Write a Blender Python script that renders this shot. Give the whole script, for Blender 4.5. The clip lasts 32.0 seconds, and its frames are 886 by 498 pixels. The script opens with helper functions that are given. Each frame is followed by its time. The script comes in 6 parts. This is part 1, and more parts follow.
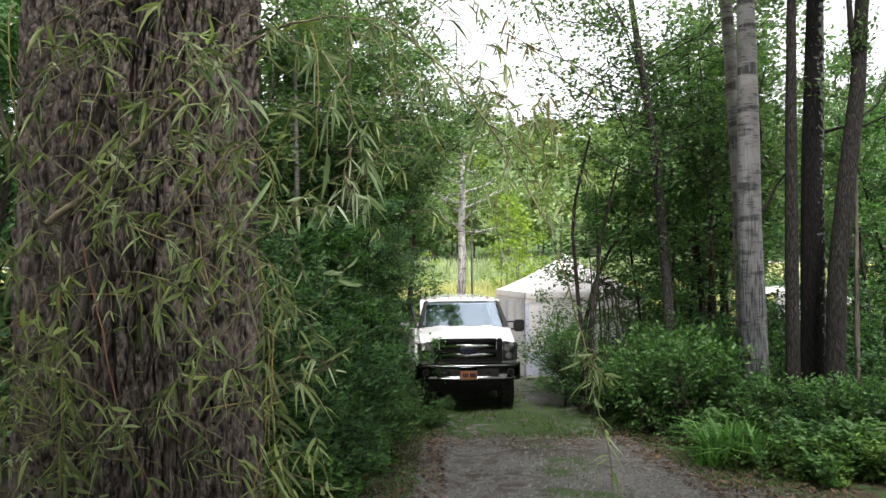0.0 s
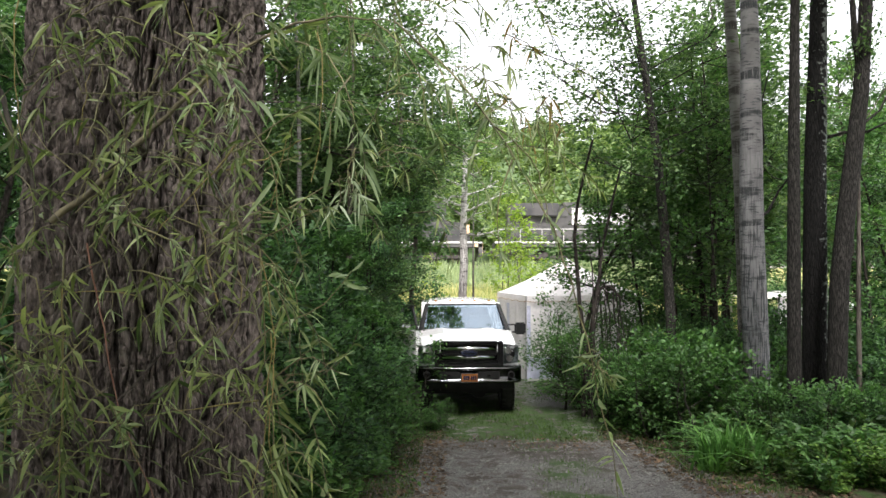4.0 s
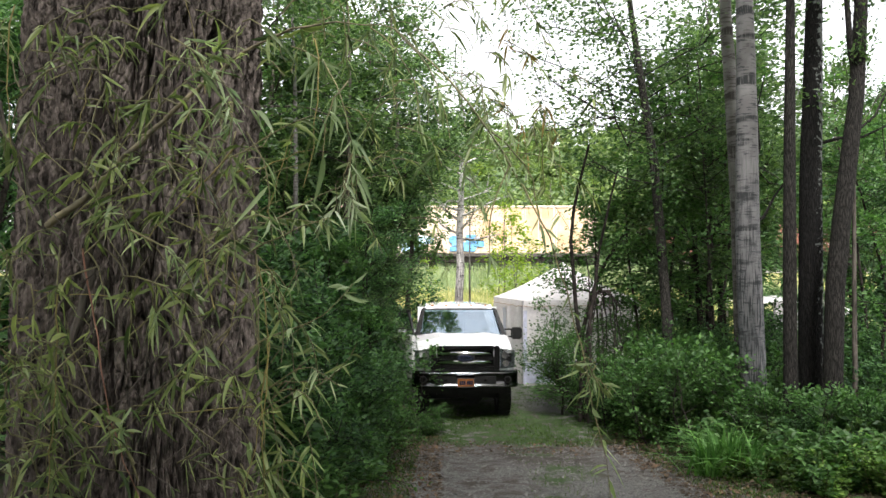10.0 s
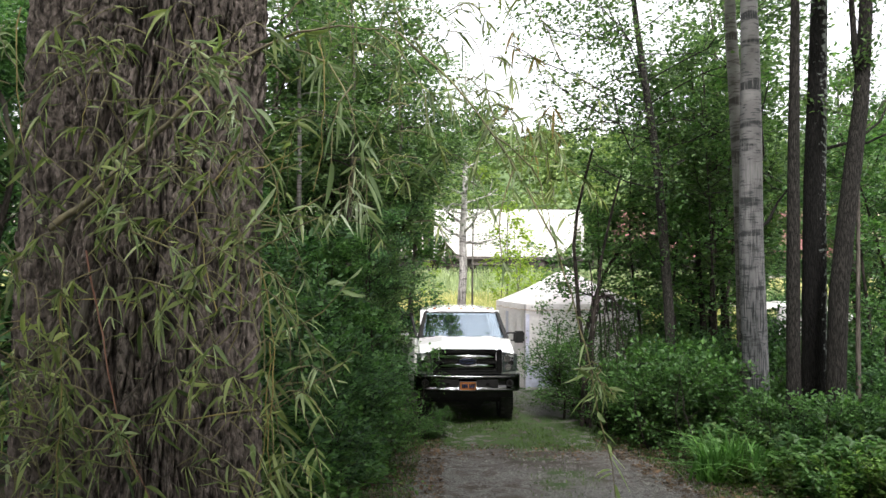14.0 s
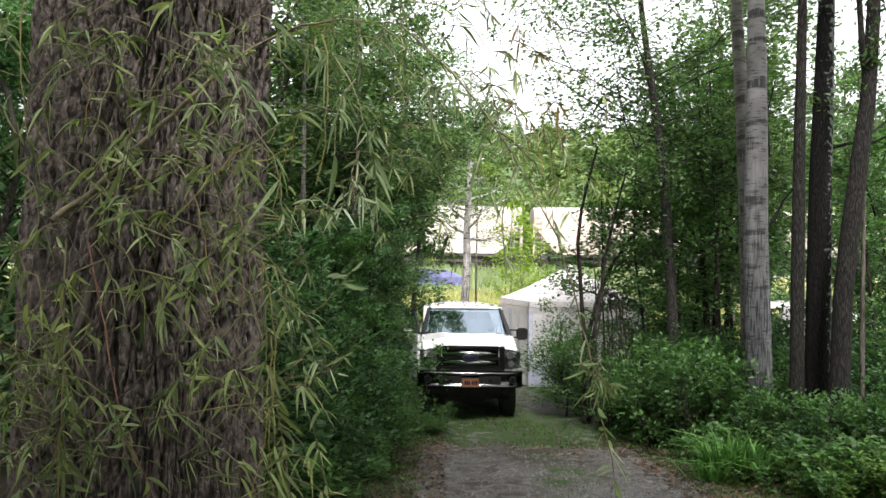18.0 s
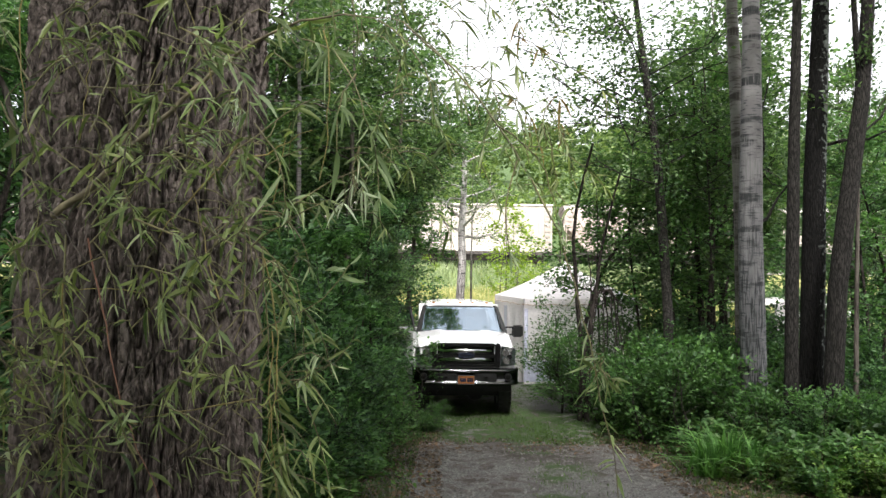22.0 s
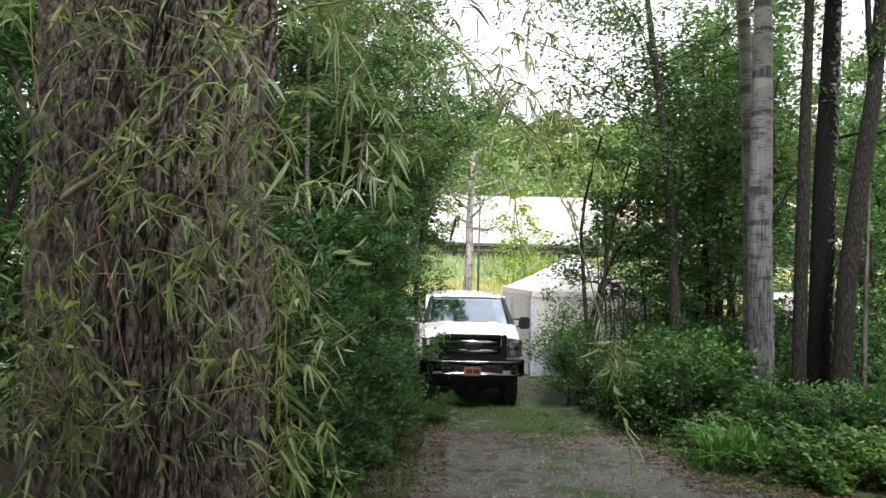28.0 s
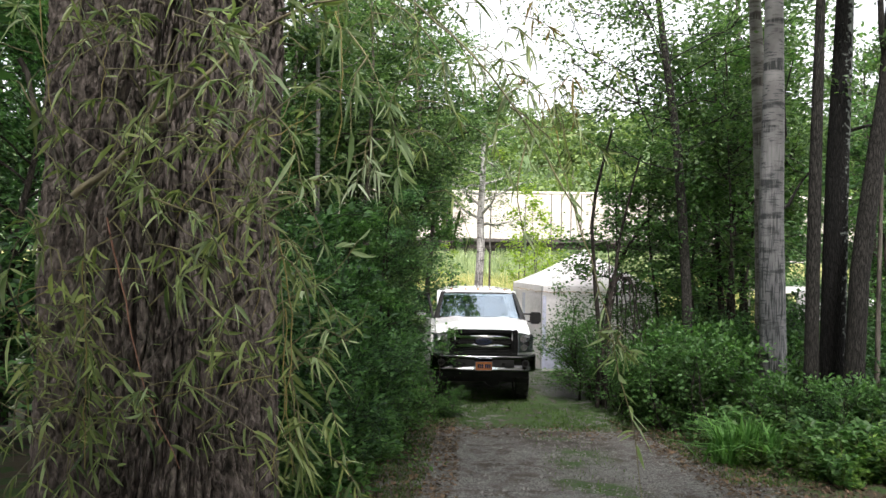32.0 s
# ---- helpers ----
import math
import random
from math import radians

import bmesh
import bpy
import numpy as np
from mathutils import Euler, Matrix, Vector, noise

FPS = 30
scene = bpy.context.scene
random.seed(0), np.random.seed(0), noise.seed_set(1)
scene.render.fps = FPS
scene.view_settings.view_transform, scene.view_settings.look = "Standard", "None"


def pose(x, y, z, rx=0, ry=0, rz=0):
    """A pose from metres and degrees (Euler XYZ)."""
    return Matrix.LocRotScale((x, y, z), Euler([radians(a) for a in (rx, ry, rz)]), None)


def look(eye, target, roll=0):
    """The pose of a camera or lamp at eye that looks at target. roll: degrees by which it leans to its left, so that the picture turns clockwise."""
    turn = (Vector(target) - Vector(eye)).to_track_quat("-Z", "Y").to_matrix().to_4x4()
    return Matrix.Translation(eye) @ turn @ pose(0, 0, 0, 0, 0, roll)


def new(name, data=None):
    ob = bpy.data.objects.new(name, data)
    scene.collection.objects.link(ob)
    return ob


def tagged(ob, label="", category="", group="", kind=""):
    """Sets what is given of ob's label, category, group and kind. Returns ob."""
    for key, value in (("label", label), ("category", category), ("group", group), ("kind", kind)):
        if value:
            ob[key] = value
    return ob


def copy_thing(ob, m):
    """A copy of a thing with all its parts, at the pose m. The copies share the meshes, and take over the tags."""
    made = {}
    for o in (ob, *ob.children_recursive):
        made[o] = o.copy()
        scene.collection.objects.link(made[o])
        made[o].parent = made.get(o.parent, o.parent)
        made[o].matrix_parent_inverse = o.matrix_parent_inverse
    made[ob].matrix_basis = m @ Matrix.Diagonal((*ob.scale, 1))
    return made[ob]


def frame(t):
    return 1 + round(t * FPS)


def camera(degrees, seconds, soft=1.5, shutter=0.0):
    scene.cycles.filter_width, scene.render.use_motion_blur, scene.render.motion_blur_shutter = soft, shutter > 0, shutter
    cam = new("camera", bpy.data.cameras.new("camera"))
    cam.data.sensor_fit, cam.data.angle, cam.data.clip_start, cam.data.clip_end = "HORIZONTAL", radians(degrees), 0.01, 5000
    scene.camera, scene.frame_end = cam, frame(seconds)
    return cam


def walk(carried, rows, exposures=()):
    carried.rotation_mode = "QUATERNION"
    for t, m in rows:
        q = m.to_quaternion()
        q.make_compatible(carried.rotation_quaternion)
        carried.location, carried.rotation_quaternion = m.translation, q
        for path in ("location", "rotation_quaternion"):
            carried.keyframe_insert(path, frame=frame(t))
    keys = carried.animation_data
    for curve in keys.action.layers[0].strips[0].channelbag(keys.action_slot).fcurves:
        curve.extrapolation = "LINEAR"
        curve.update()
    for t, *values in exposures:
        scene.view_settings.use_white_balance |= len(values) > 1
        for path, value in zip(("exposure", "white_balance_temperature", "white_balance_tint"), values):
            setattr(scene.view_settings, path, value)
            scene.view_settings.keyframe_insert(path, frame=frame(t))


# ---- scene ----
cam = camera(62.0, 32.0)
PATH = [
    (0, (0.016, -0.017, 3.001), (0.012, 1.983, 3.041), -0.5),
    (0.5, (0.018, -0.017, 3.001), (0.015, 1.982, 3.036), -0.5),
    (1, (0.021, -0.011, 3.004), (0.023, 1.989, 3.034), -0.5),
    (1.5, (0.025, -0.011, 3.006), (0.031, 1.989, 3.034), -0.5),
    (2, (0.025, -0.014, 3.007), (0.029, 1.986, 3.045), -0.5),
    (2.5, (0.023, -0.016, 3.004), (0.021, 1.984, 3.049), -0.4),
    (3, (0.014, -0.015, 3.003), (0.007, 1.985, 3.051), -0.3),
    (3.5, (0.013, -0.017, 2.998), (0.003, 1.983, 3.045), -0.1),
    (5.5, (0.001, -0.013, 2.994), (-0.005, 1.986, 3.046), -0.0),
    (6, (0.01, -0.011, 3.003), (0.009, 1.988, 3.061), -0.2),
    (6.5, (0.013, -0.005, 3.009), (0.019, 1.994, 3.068), -0.3),
    (7, (0.01, -0.004, 3.003), (0.014, 1.995, 3.061), -0.3),
    (7.5, (0.007, -0.003, 3.003), (0.009, 1.996, 3.064), -0.3),
    (8, (0.009, -0.006, 3.004), (0.011, 1.993, 3.063), -0.2),
    (8.5, (-0.006, 0.004, 3.004), (-0.003, 2.003, 3.061), -0.2),
    (9, (0.0, -0.01, 2.999), (0.0, 1.989, 3.055), -0.0),
    (9.5, (-0.002, -0.008, 2.998), (-0.002, 1.991, 3.052), 0.0),
    (10, (0.008, -0.012, 3.0), (0.01, 1.987, 3.059), 0.0),
    (10.5, (0.006, -0.002, 3.006), (0.01, 1.997, 3.069), -0.1),
    (11, (0.007, -0.008, 3.003), (0.008, 1.991, 3.064), -0.0),
    (11.5, (0.003, 0.001, 3.0), (0.005, 2.001, 3.056), -0.0),
    (12, (0.005, -0.003, 2.998), (0.011, 1.996, 3.055), -0.1),
    (12.5, (-0.001, -0.002, 3.002), (0.004, 1.997, 3.063), -0.1),
    (13, (0.003, -0.009, 3.004), (0.003, 1.99, 3.066), 0.0),
    (13.5, (0.0, -0.003, 3.006), (0.0, 1.996, 3.074), 0.2),
    (14, (0.008, -0.012, 3.004), (0.002, 1.987, 3.071), 0.4),
    (14.5, (0.007, -0.007, 3.004), (0.0, 1.992, 3.071), 0.4),
    (16.5, (0.016, -0.008, 3.003), (-0.001, 1.991, 3.067), 0.9),
    (17, (0.023, -0.017, 3.001), (0.006, 1.982, 3.064), 0.9),
    (17.5, (0.016, -0.01, 3.0), (0.001, 1.989, 3.06), 0.9),
    (18, (0.014, -0.008, 2.998), (-0.003, 1.991, 3.056), 0.9),
    (18.5, (0.006, -0.003, 3.0), (-0.009, 1.996, 3.058), 0.9),
    (19, (0.011, -0.011, 2.992), (-0.003, 1.988, 3.047), 0.9),
    (19.5, (0.009, -0.008, 2.99), (-0.002, 1.992, 3.039), 0.9),
    (20, (0.006, -0.006, 2.992), (-0.001, 1.993, 3.039), 0.9),
    (20.5, (-0.002, -0.003, 2.989), (-0.008, 1.996, 3.036), 0.8),
    (21, (-0.005, -0.009, 2.99), (-0.008, 1.991, 3.042), 0.7),
    (21.5, (-0.012, -0.002, 2.994), (-0.013, 1.997, 3.048), 0.7),
    (22, (-0.005, -0.008, 2.991), (-0.007, 1.991, 3.043), 0.8),
    (22.5, (0.001, -0.001, 2.993), (-0.001, 1.998, 3.042), 0.8),
    (23, (0.004, -0.006, 2.994), (0.0, 1.993, 3.044), 0.8),
    (23.5, (0.011, -0.008, 2.999), (0.005, 1.991, 3.05), 0.8),
    (24, (0.01, -0.005, 2.997), (0.003, 1.994, 3.051), 0.8),
    (24.5, (0.015, -0.012, 2.994), (0.003, 1.988, 3.047), 0.9),
    (25, (0.021, -0.017, 2.991), (0.007, 1.983, 3.039), 1.1),
    (25.5, (0.014, -0.012, 2.988), (0.0, 1.988, 3.032), 1.1),
    (27.5, (-0.004, -0.006, 2.977), (-0.025, 1.993, 3.011), 1.3),
    (28, (-0.004, -0.007, 2.974), (-0.026, 1.992, 3.004), 1.3),
    (28.5, (-0.003, -0.01, 2.975), (-0.029, 1.99, 3.002), 1.2),
    (29, (-0.001, -0.015, 2.972), (-0.035, 1.984, 3.0), 1.2),
    (29.5, (0.001, -0.023, 2.97), (-0.039, 1.976, 3.002), 1.2),
    (30, (0.004, -0.026, 2.974), (-0.037, 1.974, 3.005), 1.2),
    (30.5, (0.005, -0.024, 2.973), (-0.035, 1.975, 3.003), 1.2),
    (31, (0.01, -0.026, 2.97), (-0.035, 1.974, 2.994), 1.1),
    (31.5, (0.024, -0.033, 2.965), (-0.027, 1.966, 2.985), 1.0),
    (32, (0.022, -0.033, 2.966), (-0.032, 1.966, 2.984), 1.0),
]
walk(cam, [(t, look(eye, target, roll)) for t, eye, target, roll in PATH])

# ---- world, sun, exposure ----
scene.view_settings.exposure = 1.76
world = bpy.data.worlds.new("world")
scene.world = world
world.use_nodes = True
wn = world.node_tree.nodes
sky = wn.new("ShaderNodeTexSky")
sky.sky_type = "NISHITA"
sky.sun_disc = False
sky.sun_elevation = radians(50)
sky.sun_rotation = radians(175)
sky.air_density, sky.dust_density, sky.ozone_density = 1.0, 6.0, 1.0
wn["Background"].inputs["Strength"].default_value = 0.15
haze = wn.new("ShaderNodeMixRGB")  # thin even cloud over the whole sky
haze.inputs["Fac"].default_value = 0.8
haze.inputs["Color2"].default_value = (4.6, 4.5, 4.58, 1)
world.node_tree.links.new(sky.outputs["Color"], haze.inputs["Color1"])
world.node_tree.links.new(haze.outputs["Color"], wn["Background"].inputs["Color"])

sun_data = bpy.data.lights.new("sun", "SUN")
sun_data.energy, sun_data.angle, sun_data.color = 3.8, radians(14), (1.0, 0.97, 0.94)
sun = new("sun", sun_data)
sun.matrix_world = look((0.6, -7.6, 10.5), (0, 0, 0))

# ---- materials ----


def nodes_of(name):
    m = bpy.data.materials.new(name)
    m.use_nodes = True
    return m, m.node_tree.nodes, m.node_tree.links, m.node_tree.nodes["Principled BSDF"]


def ramp_node(n, stops):
    r = n.new("ShaderNodeValToRGB")
    els = r.color_ramp.elements
    while len(els) < len(stops):
        els.new(0.5)
    for e, (p, c) in zip(els, stops):
        e.position, e.color = p, (*c, 1)
    return r


def surf(name, c1, c2, scale=4.0, rough=0.6, metal=0.0, bump=0.15, fine=60.0, stretch=(1, 1, 1), coat=0.0, dist=0.01, spec=0.5):
    """A painted or natural surface: two colours mixed by broad noise, fine grain in colour, gloss and relief."""
    m, n, l, b = nodes_of(name)
    tc, mp = n.new("ShaderNodeTexCoord"), n.new("ShaderNodeMapping")
    mp.inputs["Scale"].default_value = stretch
    l.new(tc.outputs["Object"], mp.inputs["Vector"])
    a, f = n.new("ShaderNodeTexNoise"), n.new("ShaderNodeTexNoise")
    a.inputs["Scale"].default_value, a.inputs["Detail"].default_value = scale, 5
    f.inputs["Scale"].default_value, f.inputs["Detail"].default_value = fine, 4
    l.new(mp.outputs["Vector"], a.inputs["Vector"])
    l.new(mp.outputs["Vector"], f.inputs["Vector"])
    r = ramp_node(n, [(0.35, c1), (0.65, c2)])
    l.new(a.outputs["Fac"], r.inputs["Fac"])
    g = n.new("ShaderNodeMixRGB")
    g.blend_type = "MULTIPLY"
    g.inputs["Fac"].default_value = 0.45
    gr = ramp_node(n, [(0.3, (0.55, 0.55, 0.55)), (0.7, (1.15, 1.15, 1.15))])
    l.new(f.outputs["Fac"], gr.inputs["Fac"])
    l.new(r.outputs["Color"], g.inputs["Color1"])
    l.new(gr.outputs["Color"], g.inputs["Color2"])
    l.new(g.outputs["Color"], b.inputs["Base Color"])
    mr = n.new("ShaderNodeMapRange")
    mr.inputs["To Min"].default_value, mr.inputs["To Max"].default_value = max(rough - 0.12, 0.02), min(rough + 0.12, 1)
    l.new(f.outputs["Fac"], mr.inputs["Value"])
    l.new(mr.outputs["Result"], b.inputs["Roughness"])
    b.inputs["Metallic"].default_value = metal
    b.inputs["Coat Weight"].default_value = coat
    b.inputs["Specular IOR Level"].default_value = spec
    if bump:
        bp = n.new("ShaderNodeBump")
        bp.inputs["Strength"].default_value, bp.inputs["Distance"].default_value = bump, dist
        l.new(f.outputs["Fac"], bp.inputs["Height"])
        l.new(bp.outputs["Normal"], b.inputs["Normal"])
    return m


def leaf_mat(name, dark, light, through_light=0.4, rough=0.5):
    """Leaves: colour varies from leaf to leaf, some light passes through."""
    m, n, l, b = nodes_of(name)
    geo = n.new("ShaderNodeNewGeometry")
    r = ramp_node(n, [(0.0, dark), (0.6, tuple((d + e) / 2 for d, e in zip(dark, light))), (1.0, light)])
    l.new(geo.outputs["Random Per Island"], r.inputs["Fac"])
    tc, f = n.new("ShaderNodeTexCoord"), n.new("ShaderNodeTexNoise")
    f.inputs["Scale"].default_value = 1.3
    l.new(tc.outputs["Object"], f.inputs["Vector"])
    g = n.new("ShaderNodeMixRGB")
    g.blend_type, g.inputs["Fac"].default_value = "MULTIPLY", 0.6
    gr = ramp_node(n, [(0.35, (0.6, 0.68, 0.62)), (0.65, (1.2, 1.15, 1.0))])
    l.new(f.outputs["Fac"], gr.inputs["Fac"])
    l.new(r.outputs["Color"], g.inputs["Color1"])
    l.new(gr.outputs["Color"], g.inputs["Color2"])
    l.new(g.outputs["Color"], b.inputs["Base Color"])
    b.inputs["Roughness"].default_value = rough
    b.inputs["Specular IOR Level"].default_value = 0.35
    t, mix = n.new("ShaderNodeBsdfTranslucent"), n.new("ShaderNodeMixShader")
    tint = n.new("ShaderNodeMixRGB")
    tint.blend_type, tint.inputs["Fac"].default_value = "MULTIPLY", 1.0
    tint.inputs["Color2"].default_value = (1.35, 1.5, 0.85, 1)
    l.new(g.outputs["Color"], tint.inputs["Color1"])
    l.new(tint.outputs["Color"], t.inputs["Color"])
    mix.inputs["Fac"].default_value = through_light
    l.new(b.outputs["BSDF"], mix.inputs[1])
    l.new(t.outputs["BSDF"], mix.inputs[2])
    l.new(mix.outputs["Shader"], n["Material Output"].inputs["Surface"])
    return m


def birch_mat(name, white, dark, amount):
    """Pale bark: thin dashes across, long cracks up and down that gather towards the foot, grey scars; shade of the
    lower trunk is in the colour.
    """
    m, n, l, b = nodes_of(name)
    tc = n.new("ShaderNodeTexCoord")

    def noise_at(stretch, detail):
        mp, t = n.new("ShaderNodeMapping"), n.new("ShaderNodeTexNoise")
        mp.inputs["Scale"].default_value = stretch
        t.inputs["Scale"].default_value, t.inputs["Detail"].default_value = 1.0, detail
        l.new(tc.outputs["Object"], mp.inputs["Vector"])
        l.new(mp.outputs["Vector"], t.inputs["Vector"])
        return t.outputs["Fac"]

    def span(v, lo, hi, to=1.0):
        k = n.new("ShaderNodeMapRange")
        k.inputs["From Min"].default_value, k.inputs["From Max"].default_value, k.inputs["To Max"].default_value = lo, hi, to
        l.new(v, k.inputs["Value"])
        return k.outputs["Result"]

    def mixed(fac, c1, c2):
        k = n.new("ShaderNodeMixRGB")
        l.new(fac, k.inputs["Fac"])
        for i, v in ((1, c1), (2, c2)):
            if isinstance(v, tuple):
                k.inputs[i].default_value = (*v, 1)
            else:
                l.new(v, k.inputs[i])
        return k.outputs["Color"]

    def times(v, w):
        k = n.new("ShaderNodeMath")
        k.operation = "MULTIPLY"
        l.new(v, k.inputs[0])
        l.new(w, k.inputs[1])
        return k.outputs[0]

    sep = n.new("ShaderNodeSeparateXYZ")
    l.new(tc.outputs["Object"], sep.inputs[0])
    tone = noise_at((3.5, 3.5, 3.0), 6)
    dash = noise_at((6, 6, 34), 5)
    crack = noise_at((48, 48, 3.4), 7)
    band = noise_at((0.9, 0.9, 4.6), 9)
    col = mixed(span(tone, 0.42, 0.62), white, tuple(w * 0.66 for w in white))
    # darker towards the foot: weathered bark, plus shade put into the colour
    col = mixed(times(span(sep.outputs["Z"], 5.5, 1.6, 0.82), span(crack, 0.25, 0.55)), col, tuple(d * 3.2 for d in dark))
    col = mixed(times(span(dash, amount + 0.02, amount + 0.08, 0.9), span(tone, 0.36, 0.52)), col, tuple(d * 1.6 for d in dark))
    old = times(span(crack, amount - 0.02, amount + 0.07, 0.95), span(sep.outputs["Z"], 5.0, 2.4))
    col = mixed(old, col, dark)
    col = mixed(times(span(band, 0.55, 0.6, 1.0), span(crack, 0.3, 0.5, 0.95)), col, dark)
    l.new(col, b.inputs["Base Color"])
    b.inputs["Roughness"].default_value = 0.85
    b.inputs["Specular IOR Level"].default_value = 0.15
    bp = n.new("ShaderNodeBump")
    bp.inputs["Strength"].default_value, bp.inputs["Distance"].default_value = 0.6, 0.012
    bp.invert = True
    l.new(old, bp.inputs["Height"])
    l.new(bp.outputs["Normal"], b.inputs["Normal"])
    return m


def bark_mat(name, dark, light, cells, bump, dist, tall=0.45, pale_blotch=None):
    """Cracked bark: plates with crevices between them, grain and pale blotches."""
    m, n, l, b = nodes_of(name)
    tc, mp = n.new("ShaderNodeTexCoord"), n.new("ShaderNodeMapping")
    mp.inputs["Scale"].default_value = (1, 1, tall)
    l.new(tc.outputs["Object"], mp.inputs["Vector"])
    warp = n.new("ShaderNodeTexNoise")
    warp.inputs["Scale"].default_value, warp.inputs["Detail"].default_value = cells * 0.6, 3
    l.new(mp.outputs["Vector"], warp.inputs["Vector"])
    add = n.new("ShaderNodeVectorMath")
    add.operation = "MULTIPLY_ADD"
    add.inputs[1].default_value = (2.6 / cells,) * 3
    l.new(warp.outputs["Color"], add.inputs[0])
    l.new(mp.outputs["Vector"], add.inputs[2])
    vo = n.new("ShaderNodeTexVoronoi")
    vo.feature = "DISTANCE_TO_EDGE"
    vo.inputs["Scale"].default_value = cells
    l.new(add.outputs["Vector"], vo.inputs["Vector"])
    crack = n.new("ShaderNodeMapRange")
    crack.inputs["From Max"].default_value = 0.34
    l.new(vo.outputs["Distance"], crack.inputs["Value"])
    f = n.new("ShaderNodeTexNoise")
    f.inputs["Scale"].default_value, f.inputs["Detail"].default_value, f.inputs["Roughness"].default_value = cells * 2.2, 8, 0.7
    l.new(tc.outputs["Object"], f.inputs["Vector"])
    h = n.new("ShaderNodeMath")
    h.operation = "MULTIPLY"
    soft = n.new("ShaderNodeMapRange")
    soft.inputs["To Min"].default_value = 0.35
    l.new(f.outputs["Fac"], soft.inputs["Value"])
    l.new(crack.outputs["Result"], h.inputs[0])
    l.new(soft.outputs["Result"], h.inputs[1])
    r = ramp_node(n, [(0.05, dark), (0.3, tuple(0.6 * d + 0.4 * e for d, e in zip(dark, light))), (0.75, light)])
    l.new(h.outputs[0], r.inputs["Fac"])
    col = r.outputs["Color"]
    if pale_blotch:  # pale noise blotches that gather towards the +X side
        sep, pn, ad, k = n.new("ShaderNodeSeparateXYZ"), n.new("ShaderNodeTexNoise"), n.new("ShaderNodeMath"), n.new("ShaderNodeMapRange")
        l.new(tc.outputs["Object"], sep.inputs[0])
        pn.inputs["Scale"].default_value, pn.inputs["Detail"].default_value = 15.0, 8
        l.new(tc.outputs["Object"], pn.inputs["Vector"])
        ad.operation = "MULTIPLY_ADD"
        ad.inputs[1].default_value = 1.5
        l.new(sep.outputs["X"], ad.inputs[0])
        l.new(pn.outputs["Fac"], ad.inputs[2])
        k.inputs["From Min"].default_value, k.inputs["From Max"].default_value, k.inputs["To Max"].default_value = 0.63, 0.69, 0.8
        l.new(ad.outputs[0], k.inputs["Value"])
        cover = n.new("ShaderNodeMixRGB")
        cover.inputs["Color2"].default_value = (*pale_blotch, 1)
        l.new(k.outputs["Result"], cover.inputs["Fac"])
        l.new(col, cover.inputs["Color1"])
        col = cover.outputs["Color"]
    l.new(col, b.inputs["Base Color"])
    b.inputs["Roughness"].default_value = 0.95
    b.inputs["Specular IOR Level"].default_value = 0.12
    bp = n.new("ShaderNodeBump")
    bp.inputs["Strength"].default_value, bp.inputs["Distance"].default_value = bump, dist
    l.new(h.outputs[0], bp.inputs["Height"])
    l.new(bp.outputs["Normal"], b.inputs["Normal"])
    return m


